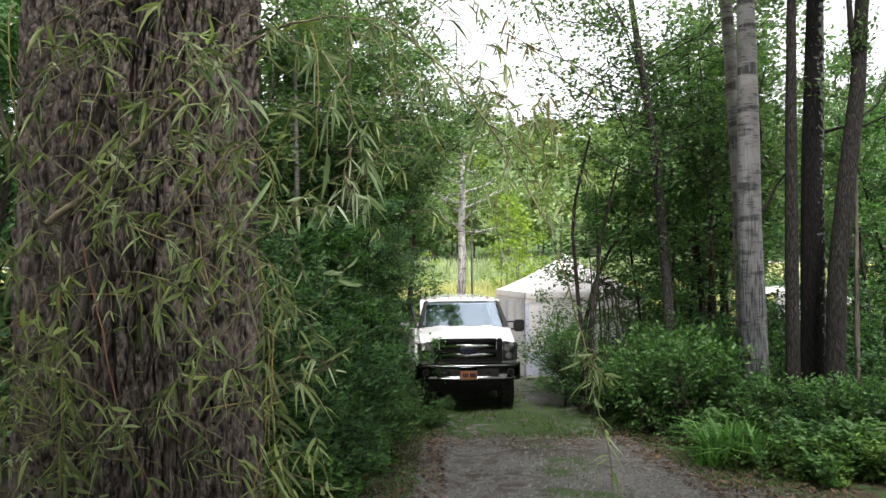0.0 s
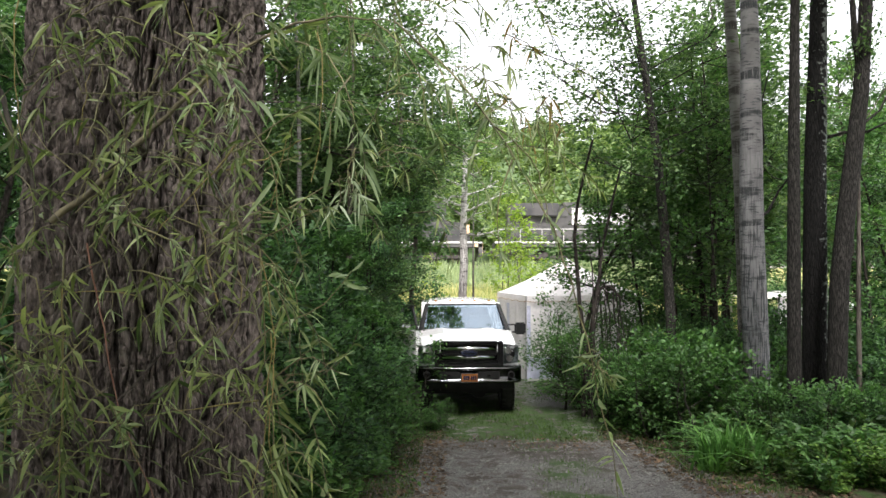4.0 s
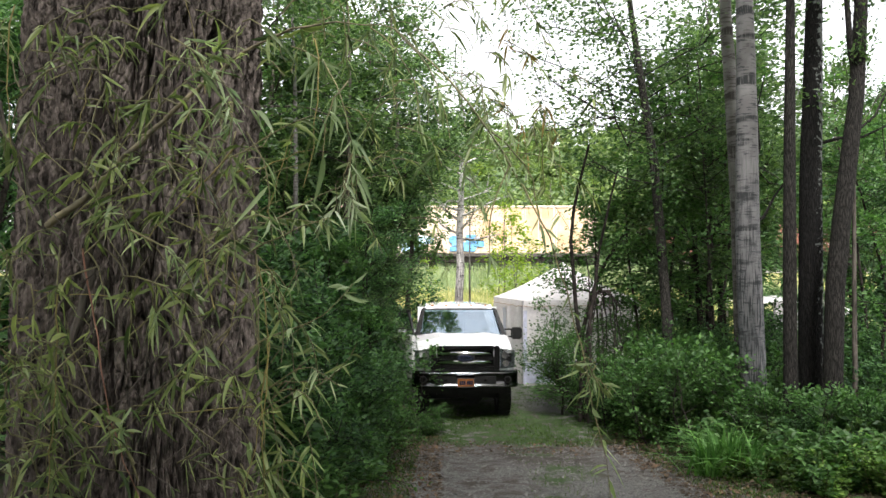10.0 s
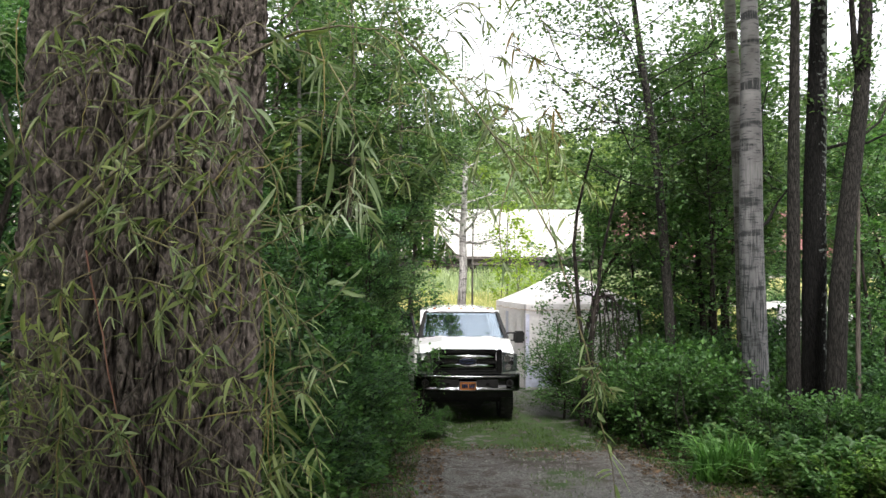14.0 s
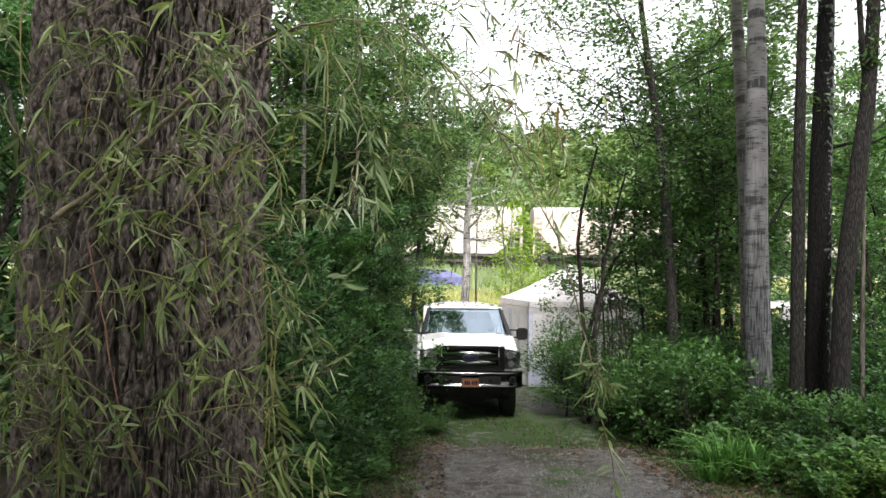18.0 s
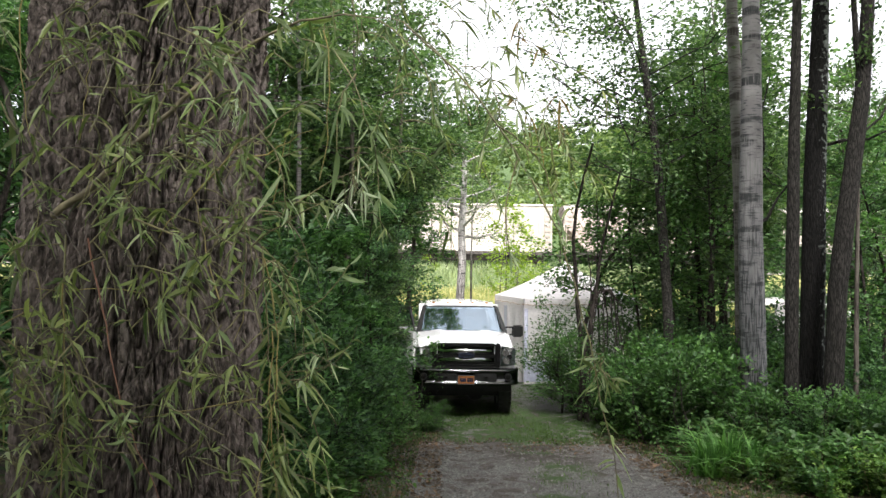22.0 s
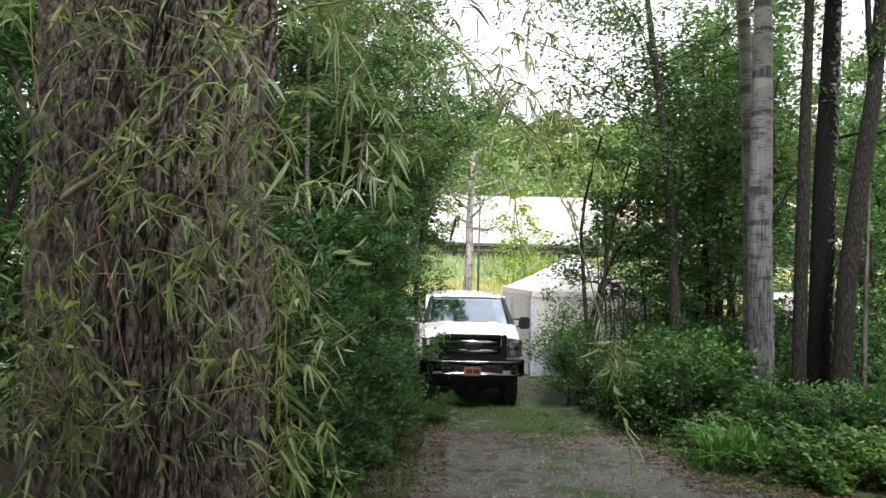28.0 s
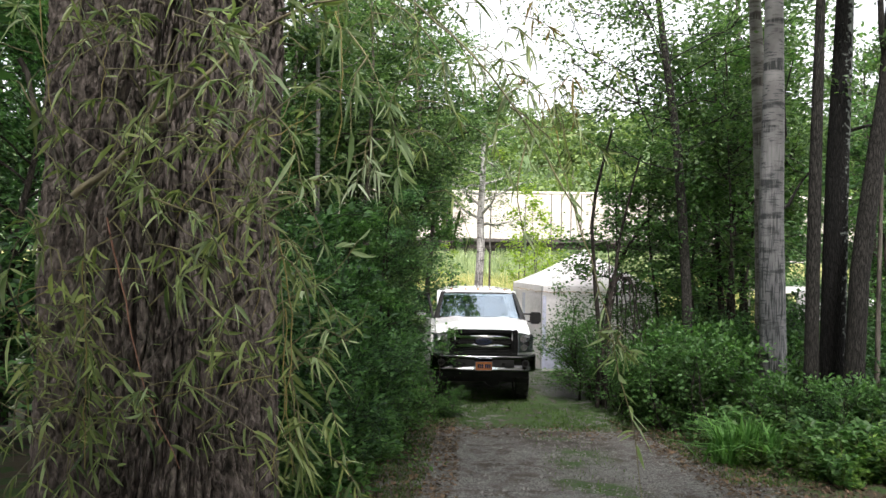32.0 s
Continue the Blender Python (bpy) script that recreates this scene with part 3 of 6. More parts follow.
def build_ground():
    xs = np.concatenate([[-900, -500, -300], np.arange(-200, -20, 12), np.arange(-20, -6, 1.0), np.arange(-6, 9, 0.15), np.arange(9, 24, 1.0), np.arange(24, 204, 12), [300, 500, 900]])
    ys = np.concatenate([[-400, -150, -60], np.arange(-40, 2, 3.0), np.arange(2, 18, 0.15), np.arange(18, 64, 1.0), np.arange(64, 230, 8), [260, 320, 450, 700, 1200, 2000]])
    gx, gy = np.meshgrid(xs, ys, indexing="ij")
    z = height_at(gx, gy)
    z += np.where((gy > 2) & (gy < 18), np.random.default_rng(3).normal(0, 0.011, gx.shape), 0)
    v = np.stack([gx, gy, z], -1).reshape(-1, 3)
    nx, ny = len(xs), len(ys)
    i, j = np.meshgrid(np.arange(nx - 1), np.arange(ny - 1), indexing="ij")
    f = np.stack([i * ny + j, (i + 1) * ny + j, (i + 1) * ny + j + 1, i * ny + j + 1], -1).reshape(-1, 4)
    ob = raw("ground", v, f, GROUND, smooth=True)
    tagged(ob, "gravel and dirt track through woodland soil, running out into meadow", "ground", kind="structure")


def build_road_and_rails():
    bm = boxes((-220, 220, 44.3, 48.6, 1.2, 1.64))
    tagged(part("road", bm, ASPHALT), "narrow asphalt road below the railway bank", "road", kind="structure")
    rings = []
    for x in (-220, 220):
        rings.append([(x, 53.6, 2.86), (x, 54.5, 3.02), (x, 57.5, 3.02), (x, 58.4, 2.86)])
    tagged(part("track_bed", loft(rings), BALLAST), "grey crushed stone railway ballast bed", "ballast", kind="structure")
    rail = tagged(new("railway_track"), "steel railway track on dark timber sleepers", "railway track", kind="structure")
    rail.location = (0, 0, 0)
    for y in (55.28, 56.72):
        part("rail", boxes((-220, 220, y - 0.035, y + 0.035, 3.06, 3.2), (-220, 220, y - 0.07, y + 0.07, 3.05, 3.08)), RAIL_DARK, rail)
    part("sleepers", boxes(*[(x, x + 0.25, 54.75, 57.25, 2.98, 3.06) for x in np.arange(-60, 60, 0.6)]), RAIL_DARK, rail)


build_ground()
build_road_and_rails()

# ---- plants ----


def wander(rng, start, direction, length, n, bend, lift=0.0):
    """A path that leaves start and wavers."""
    pts, d = [np.array(start, float)], unit(np.array(direction, float))
    for _ in range(n):
        d = unit(d + rng.normal(0, bend, 3) + np.array([0, 0, lift]))
        pts.append(pts[-1] + d * length / n)
    return np.array(pts)


def plant(name, seed, height, r0, limbs, crown_from, spread, rise, leaves, leaf_len, bark, leaf, label, category,
          stems=1, lean=(0, 0), bend=0.06, width=0.5, twigs=4, clump=0.1, flat=0.6, group="", stem_pts=None, shape=0.75, droop=0.25, limb_thick=0.45):
    """A tree or shrub: tapered stems, limbs with twigs, and a crown of single leaves in clumps."""
    rng = np.random.default_rng(seed)
    top = tagged(new(name), label, category, group)
    spots, outs = [], []
    for s in range(stems):
        off = rng.normal(0, 0.16, 2) if stems > 1 else np.zeros(2)
        if stem_pts is not None:
            trunk = np.array(stem_pts, float)
        else:
            d = np.array([lean[0] + off[0] * 1.6, lean[1] + off[1] * 1.6, 1.0])
            trunk = wander(rng, (off[0], off[1], -0.15), d, height * (1 if s == 0 else rng.uniform(0.6, 1)), 9, bend, 0.08)
        frac = np.linspace(0, 1, len(trunk))
        radii = r0 * (1 if s == 0 else 0.8) * (1 - 0.85 * frac ** (1.1 if stem_pts is None else 2.4))
        radii[0] *= 1.35
        stem_parts = [tube(trunk, radii, 14 if r0 > 0.1 else 8)]
        for i in range(limbs):
            u = crown_from + (0.97 - crown_from) * (i + rng.uniform(0, 1)) / limbs
            base = np.array([np.interp(u, frac, trunk[:, c]) for c in range(3)])
            rr = np.interp(u, frac, radii)
            az = i * 2.4 + rng.uniform(-0.6, 0.6)
            reach = spread * (0.25 + (1 - abs((u - crown_from) / (1 - crown_from) - 0.35)) ** 1.3 * shape)
            limb = wander(rng, base, (np.cos(az), np.sin(az), rise * rng.uniform(0.4, 1.4)), reach * rng.uniform(0.7, 1.15), 6, 0.16, 0.02)
            limb_parts = [tube(limb, np.linspace(rr * limb_thick, rr * 0.1 + 0.003, 7), 5) if stems == 1 else tube(limb[::2], np.linspace(rr * limb_thick, rr * 0.1 + 0.003, 4), 4)]
            paths = [limb[2:]]
            for k in range(twigs):
                b0 = limb[rng.integers(2, 7)]
                tw = wander(rng, b0, (limb[-1] - base) + rng.normal(0, reach * 0.5, 3), reach * rng.uniform(0.25, 0.5), 4, 0.25, 0.0)
                limb_parts.append(tube(tw[::2], np.linspace(rr * 0.15 + 0.003, 0.002, 3), 3))
                paths.append(tw)
            for q in paths:
                spots.append(q)
                outs.append(q - base)
            if stems > 1:
                stem_parts += limb_parts
            else:
                raw("limb", *joined(limb_parts), bark, top)
        raw("trunk" if stems == 1 else "stem", *joined(stem_parts), bark, top, smooth=True)
    spots = np.concatenate(spots)
    outs = np.concatenate(outs)
    pick = rng.integers(0, len(spots), leaves)
    p = spots[pick] + rng.normal(0, clump, (leaves, 3)) * np.array([1, 1, 0.7])
    p[:, 2] = np.maximum(p[:, 2], 0.03)
    raw("crown", *leaf_cloud(rng, p, leaf_len, width, flat, droop, outs[pick]), leaf, top)
    return top


def set_at(ob, x, y, turn=0.0, size=1.0, sink=0.05):
    ob.matrix_world = pose(x, y, float(height_at(x, y)) - sink, 0, 0, turn) @ Matrix.Diagonal((size, size, size, 1))


def scatter(proto, places):
    """The first plant and its copies at places of x, y, size."""
    for i, (x, y, s) in enumerate(places):
        ob = proto if i == 0 else copy_thing(proto, Matrix())
        set_at(ob, x, y, (x * 137.5 + y * 61.7) % 360, s)


# shrubs about 2 m high, a few of them unseen shade-casters
shrub_a = plant("shrub", 11, 2.0, 0.022, 8, 0.08, 0.95, 0.7, 5600, 0.07, BARK_DARK, LEAF_SHRUB,
                "dense dark green leafy shrub beside the track", "shrub", stems=5, bend=0.12, clump=0.075, width=0.6, flat=1.1, group="thicket shrubs")
shrub_b = plant("shrub", 12, 2.2, 0.025, 8, 0.06, 1.05, 0.5, 5800, 0.086, BARK_DARK, LEAF_SHRUB,
                "broad-leaved green shrub of the thicket", "shrub", stems=5, bend=0.12, clump=0.085, width=0.65, flat=1.1, group="thicket shrubs")
shrub_c = plant("shrub", 13, 1.7, 0.018, 9, 0.05, 0.9, 0.6, 3400, 0.085, BARK_DARK, LEAF_BRIGHT,
                "fresh green small-leaved shrub at the wood's edge", "shrub", stems=6, bend=0.14, clump=0.07, width=0.6, flat=1.1, group="thicket shrubs")
scatter(shrub_a, [(-1.85, 5.9, 0.8), (-1.85, 9.9, 1.1), (-1.9, 11.3, 1.1), (-1.45, 17.6, 1.3), (-1.55, 19.2, 1.4), (-1.7, 7.6, 0.95), (-1.5, 9.3, 1.0), (-1.4, 11.0, 0.74), (-1.5, 12.6, 0.66), (-2.6, 9.9, 1.4), (-2.5, 12.2, 1.5),
                  (-3.6, 7.8, 1.3), (-4.4, 5.2, 1.2), (-5.6, 8.4, 1.5), (-2.1, 14.6, 0.8), (-1.5, 13.4, 0.8), (-1.4, 16.2, 1.0), (4.75, 9.9, 0.5), (5.15, 9.65, 0.52), (5.5, 9.5, 0.5), (4.6, 12.6, 0.95), (4.95, 13.7, 1.0), (7.4, 12.4, 1.0), (9.0, 13.2, 1.2), (5.6, 16.0, 0.95), (6.0, 13.6, 1.15), (6.45, 13.9, 1.35)])
# entries with y under 1 are out of view, added to shade the trunk
scatter(shrub_b, [(-2.5, 6.8, 1.2), (-2.7, 0.1, 1.25), (3.9, -1.6, 1.3), (-1.75, -1.9, 1.3), (-2.7, 8.6, 1.3), (-2.6, 10.4, 1.15), (-2.6, 13.6, 1.2), (-3.4, 11.4, 1.7), (-3.2, 14.8, 1.6), (-4.7, 10.0, 1.7), (-6.3, 5.8, 1.4),
                  (-2.3, 16.4, 1.2), (-1.8, 16.0, 0.9), (-2.4, 18.4, 1.3), (4.5, 12.9, 0.75), (6.8, 10.6, 0.8), (7.9, 10.6, 0.9), (4.75, 15.4, 0.7), (5.2, 17.4, 1.2), (9.4, 16.2, 0.9), (9.8, 14.6, 1.4), (10.6, 17.5, 1.5)])
scatter(shrub_c, [(-1.3, 8.3, 0.75), (-1.15, 10.0, 0.75), (-1.0, 11.8, 0.62), (-1.75, 6.5, 0.7), (-1.1, 13.2, 0.45), (-0.25, 13.5, 0.36), (4.3, 11.4, 0.75), (4.9, 10.3, 0.65), (5.7, 9.8, 0.7), (6.5, 9.2, 0.7),
                  (7.3, 9.5, 0.75), (4.1, 13.4, 0.7), (3.95, 14.6, 0.55), (5.0, 12.0, 0.8), (6.3, 11.8, 0.6), (4.0, 12.2, 0.9), (4.45, 10.8, 1.0), (4.9, 9.6, 0.7), (5.4, 9.2, 0.72), (6.1, 8.7, 0.7), (6.9, 8.6, 0.75), (3.5, 13.9, 0.7), (4.15, 13.1, 1.2), (4.7, 12.8, 1.2)])

# the loose bush with bare twisted stems before the tent
bush = plant("bush", 21, 2.6, 0.045, 10, 0.3, 0.95, 0.5, 5000, 0.075, BARK_DARK, LEAF_BRIGHT,
             "loose bush with bare twisted dark stems before the tent", "bush", stems=5, bend=0.2, clump=0.11)
set_at(bush, 3.15, 15.0, 40, 1.0)
set_at(copy_thing(bush, Matrix()), 2.6, 15.6, 250, 0.85)
set_at(copy_thing(bush, Matrix()), 3.5, 15.4, 310, 0.95)
bush_low = plant("bush", 22, 1.6, 0.02, 7, 0.1, 0.75, 0.5, 1900, 0.075, BARK_DARK, LEAF_BRIGHT,
                 "low leafy bush at the edge of the camp clearing", "bush", stems=5, bend=0.16, clump=0.11)
set_at(bush_low, 3.3, 14.6, 0, 0.85)
set_at(copy_thing(bush_low, Matrix()), 2.75, 15.3, 80, 0.7)
set_at(copy_thing(bush_low, Matrix()), 3.9, 14.9, 200, 0.8)
set_at(copy_thing(bush_low, Matrix()), 4.5, 14.2, 300, 1.1)



def build_dead_bush():
    """Bare twisted stems that arch out of one dark knot and down to the ground."""
    rng = np.random.default_rng(23)
    top = tagged(new("dead_bush"), "bare dark tangle of arching stems before the tent", "dead bush")
    hub = np.array([3.2, 14.6, 2.6])
    for n in range(12):
        az = n * 0.55 + rng.uniform(-0.2, 0.2)
        o = np.array([math.cos(az), math.sin(az) * 0.6, 0.0])
        foot = hub + o * rng.uniform(0.3, 0.75)
        foot[2] = float(height_at(foot[0], foot[1])) - 0.05
        k = np.linspace(0, 1, 9)[:, None]
        pts = hub + (foot - hub) * k ** 0.7 * np.array([[1, 1, 0]]) + np.array([[0, 0, 1.0]]) * ((foot[2] - hub[2]) * k ** 2 + 0.1 * np.sin(k * math.pi))
        pts[1:-1] += rng.normal(0, 0.03, (7, 3))
        raw("stem", *tube(pts, np.linspace(0.018, 0.007, 9) * rng.uniform(0.6, 1.1), 6), BARK_DARK, top, smooth=True)
    for n, (x, y, h, r) in enumerate(((2.72, 14.6, 5.2, 0.05), (2.9, 14.8, 5.6, 0.055), (2.85, 14.4, 3.4, 0.025))):
        z = float(height_at(x, y)) - 0.1
        pts = wander(rng, (x, y, z), (0.06 - 0.05 * n, 0, 1), h, 9, 0.07, 0.05)
        raw("stem", *tube(pts, np.linspace(r, r * 0.4, 10), 8), BARK_DARK, top, smooth=True)


build_dead_bush()
tagged(raw("twig", *tube([(4.15, 10.9, 0.95), (4.28, 10.9, 0.86), (4.36, 10.95, 0.7), (4.42, 11.0, 0.45), (4.44, 11.0, 0.1)], [0.004, 0.007, 0.009, 0.01, 0.012], 6), BIRCH_OLD), "bare pale twig standing in the shrubs", "twig")

# trees of the wood, and unseen ones added to shade the foreground
tree_a = plant("tree", 31, 9.5, 0.1, 22, 0.2, 2.0, 0.45, 8000, 0.13, BARK_DARK, LEAF_TREE,
               "leafy young broad-leaved tree with a dark stem", "tree", bend=0.05, clump=0.15, width=0.6, group="woodland trees")
tree_b = plant("tree", 32, 10.5, 0.12, 20, 0.3, 2.3, 0.35, 7800, 0.14, BARK_GREY, LEAF_TREE,
               "tall slender broad-leaved tree with grey bark", "tree", bend=0.05, clump=0.22, width=0.6, group="woodland trees")
tree_c = plant("tree", 33, 7.5, 0.07, 20, 0.15, 1.9, 0.5, 7400, 0.112, BARK_DARK, LEAF_SHRUB,
               "dense dark green understorey tree", "tree", bend=0.07, clump=0.14, group="woodland trees")
tree_d = plant("tree", 34, 7.2, 0.08, 18, 0.25, 2.1, 0.3, 8000, 0.125, BARK_DARK, LEAF_BRIGHT,
               "fresh green maple-like tree with layered branches", "tree", bend=0.07, clump=0.13, width=0.8, group="woodland trees")
tree_e = plant("tree", 35, 10.5, 0.1, 18, 0.5, 2.6, 0.15, 4600, 0.125, BARK_GREY, LEAF_TREE,
               "high-crowned slender tree reaching over the track", "tree", bend=0.04, clump=0.24, width=0.6, group="woodland trees")
tree_f = plant("tree", 36, 6.6, 0.07, 18, 0.38, 1.9, 0.25, 6500, 0.11, BARK_DARK, LEAF_TREE,
               "dark understorey tree with a bare lower stem", "tree", bend=0.05, clump=0.15, group="woodland trees")
scatter(tree_f, [(8.7, 15.4, 1.0), (-1.4, 15.3, 0.6), (6.35, 17.0, 1.1), (5.9, 16.6, 1.22), (5.6, 15.4, 1.2)])
# in the next four lists, entries with y under 7 are unseen, added for shade
scatter(tree_e, [(-2.1, 15.8, 0.9), (-1.5, 19.4, 1.0), (-1.2, 23.6, 1.0), (-3.4, 12.4, 0.95), (-2.2, 21.4, 0.95), (6.6, 18.6, 1.0), (2.6, -3.2, 1.05)])
scatter(tree_a, [(-4.6, 13.4, 0.9), (-2.4, 17.2, 1.05), (-6.2, 12.2, 1.05), (-4.0, 19.5, 1.15), (-7.5, 8.0, 1.0), (12.8, 22.6, 0.9), (8.4, 1.4, 1.1), (-0.9, -3.3, 1.15), (-3.6, -2.6, 1.2), (8.6, 4.8, 1.1)])
scatter(tree_b, [(-3.7, 15.6, 1.0), (-5.2, 14.4, 1.0), (-1.4, 17.7, 0.74), (-2.0, 20.6, 0.95), (-7.8, 17.0, 1.2), (-5.4, 24.0, 1.2), (8.2, 20.5, 1.1), (13.5, 24.0, 1.0), (4.4, -0.8, 1.2), (8.0, -0.6, 1.3), (6.2, -4.6, 1.3), (-5.0, 1.4, 1.1), (13.0, 6.0, 1.1), (1.9, -5.4, 1.2), (3.4, -2.6, 1.1), (-1.2, -2.6, 0.805)])
scatter(tree_c, [(-2.75, 10.8, 0.66), (-3.6, 12.6, 0.8), (-2.8, 15.6, 0.85), (-5.6, 10.6, 1.0), (-4.8, 17.0, 1.1), (-3.0, 22.5, 1.0), (5.9, 17.9, 0.85), (9.9, 22.4, 1.0), (8.7, 14.0, 0.8), (11.6, 21.6, 1.0), (7.6, 22.6, 1.0), (13.0, 20.4, 1.05), (-5.4, 8.4, 0.9), (-7.2, 11.4, 1.1), (-6.5, 11.0, 1.0), (-8.1, 14.0, 0.8), (-9.6, 15.5, 1.2), (-1.75, 16.9, 0.68), (-1.5, 17.6, 0.66), (-1.7, 15.4, 0.6), (-1.9, 18.8, 0.75), (-8.0, 7.0, 1.0), (-1.3, -3.8, 1.3), (-2.6, -2.6, 1.2)])
scatter(tree_d, [(6.9, 21.4, 0.85), (-1.7, 23.5, 0.85), (-1.9, 12.0, 0.48), (7.1, 19.8, 0.9)])

# slim dark stems of the thicket
pole_sapling = plant("sapling", 38, 6.8, 0.036, 15, 0.3, 1.25, 0.25, 1600, 0.105, BARK_DARK, LEAF_BRIGHT,
                     "slim dark-stemmed sapling in the thicket by the camp", "sapling", bend=0.05, clump=0.15, width=0.62, flat=1.0, group="thicket saplings")
scatter(pole_sapling, [(4.25, 15.6, 1.0), (4.7, 14.6, 0.95), (4.95, 16.6, 1.05), (5.35, 14.2, 1.0), (5.75, 15.6, 1.1), (6.6, 16.8, 1.1), (8.0, 13.6, 1.05), (7.0, 11.9, 0.85), (3.0, 15.7, 0.8), (3.45, 16.4, 0.85)])

# the named trunks on the camp side
birch = plant("birch_tree", 41, 13, 0.2, 16, 0.74, 2.4, 0.5, 2800, 0.08, BIRCH, LEAF_TREE, "tall white-barked birch with dark scars and cross marks", "birch tree", clump=0.25,
              stem_pts=[(0.12, 0, -0.3), (0.06, 0, 0.8), (0.03, 0, 2.0), (-0.01, 0, 3.4), (0.0, 0, 4.8), (0.0, 0, 6.2), (-0.03, 0, 8.0), (0, 0.1, 10.0), (0.1, 0.1, 13.0)], twigs=5)
set_at(birch, 4.79, 11.5)
birch_twin = plant("birch_tree", 42, 12, 0.15, 12, 0.74, 2.2, 0.5, 2000, 0.08, BIRCH_OLD, LEAF_TREE, "greyish birch leaning out behind the white one", "birch tree", clump=0.25,
                   stem_pts=[(0.0, 0, -0.3), (0.0, 0, 1.0), (-0.02, 0, 2.5), (-0.06, 0, 4.0), (-0.14, 0, 5.5), (-0.23, 0, 7.0), (-0.3, 0, 9), (-0.3, 0, 12)])
set_at(birch_twin, 4.99, 12.2)
pole_tree = plant("tree", 43, 12, 0.1, 12, 0.74, 2.0, 0.5, 1700, 0.09, TRUNK_DARK, LEAF_TREE, "straight slim dark-barked tree", "tree", clump=0.22,
                  stem_pts=[(0, 0, -0.3), (0.0, 0, 1.5), (0.01, 0, 3.0), (0.03, 0, 4.5), (0.06, 0, 6.0), (0.1, 0, 8.5), (0.1, 0, 12)])
set_at(pole_tree, 4.86, 10.3)
dark_tree = plant("tree", 44, 13, 0.172, 13, 0.72, 2.3, 0.5, 2200, 0.09, TRUNK_BLACK, LEAF_TREE, "thick dark trunk with a pale blotched side", "tree", clump=0.24,
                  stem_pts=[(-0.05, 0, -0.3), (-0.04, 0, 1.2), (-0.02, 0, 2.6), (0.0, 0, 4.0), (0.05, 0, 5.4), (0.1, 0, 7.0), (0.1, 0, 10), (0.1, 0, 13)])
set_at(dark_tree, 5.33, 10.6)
curved_tree = plant("tree", 45, 12.5, 0.128, 13, 0.7, 2.2, 0.5, 2200, 0.09, TRUNK_DARK, LEAF_TREE, "dark trunk that bends and then straightens upward", "tree", clump=0.22,
                    stem_pts=[(-0.02, 0, -0.3), (-0.03, 0, 1.2), (0.02, 0, 2.4), (0.12, 0, 3.3), (0.24, 0, 4.2), (0.35, 0, 5.0), (0.43, 0, 6.2), (0.47, 0, 7.2), (0.5, 0, 9.5), (0.55, 0, 12.5)])
set_at(curved_tree, 5.32, 10.0)
for base_tree, pts, thick in (
        (dark_tree, [(0.1, 0, 4.5), (0.45, 0.03, 4.6), (0.8, 0.05, 4.62), (1.3, 0.1, 4.85)], 0.028),
        (curved_tree, [(0.3, 0, 4.5), (0.6, 0, 4.75), (0.8, 0.05, 5.1), (1.1, 0.1, 5.2)], 0.02),
        (curved_tree, [(0.36, 0, 5.2), (0.28, 0, 5.7), (0.24, 0, 6.4), (0.22, 0, 7.4), (0.2, 0, 9.0)], 0.05),
        (birch, [(0.05, -0.02, 3.5), (0.25, 0, 3.62), (0.42, 0, 3.95), (0.66, 0, 4.25)], 0.03),
        (birch, [(0.08, 0, 4.3), (0.2, 0, 4.7), (0.16, 0, 5.3), (0.34, 0.1, 5.9)], 0.02)):
    raw("limb", *tube(pts, np.linspace(thick, thick * 0.45, len(pts)), 7), TRUNK_DARK, base_tree, smooth=True)
thin_tree = plant("sapling", 46, 8, 0.04, 8, 0.55, 1.2, 0.6, 1500, 0.08, BARK_GREY, LEAF_TREE, "thin grey sapling beside the dark trunks", "sapling", bend=0.02)
set_at(thin_tree, 5.72, 10.2)
lean_tree = plant("tree", 47, 10.5, 0.1, 32, 0.42, 2.9, 0.3, 12500, 0.092, TRUNK_GREY, LEAF_TREE, "slim grey tree leaning over the clearing", "tree", clump=0.26, width=0.65, limb_thick=0.2,
                  stem_pts=[(0.15, 0, -0.3), (0.16, 0, 1.0), (0.1, 0, 2.4), (0.0, 0, 3.8), (-0.12, 0, 5.2), (-0.3, 0, 6.4), (-0.5, 0, 7.8), (-0.7, 0, 9.5), (-0.8, 0, 10.5)])
set_at(lean_tree, 4.15, 14.0)
arch_tree = plant("tree", 48, 5.5, 0.05, 14, 0.35, 1.6, 0.2, 4200, 0.1, BARK_DARK, LEAF_BRIGHT, "dark-stemmed tree bending over beside the tent", "tree", clump=0.16, width=0.7,
                  stem_pts=[(-0.25, 0, -0.2), (-0.2, 0, 0.8), (-0.1, 0, 1.7), (0.1, 0, 2.5), (0.4, 0, 3.2), (0.8, 0, 3.8), (1.2, 0, 4.2), (1.7, 0, 4.5)])
set_at(arch_tree, 3.15, 16.0)
over_tree = plant("tree", 53, 7.5, 0.075, 18, 0.45, 1.25, 0.15, 5200, 0.095, BARK_DARK, LEAF_TREE, "dark-leaved tree bending out over the clearing's edge", "tree", clump=0.17, width=0.65,
                  stem_pts=[(0, 0, -0.3), (0.05, 0, 1.5), (0.25, 0, 3.0), (0.7, 0, 4.2), (1.3, 0, 5.1), (2.0, 0, 5.7), (2.6, 0, 6.0)])
set_at(over_tree, -2.35, 17.4)
over_copy = copy_thing(over_tree, Matrix())
set_at(over_copy, -2.1, 19.6, 25, 1.2)
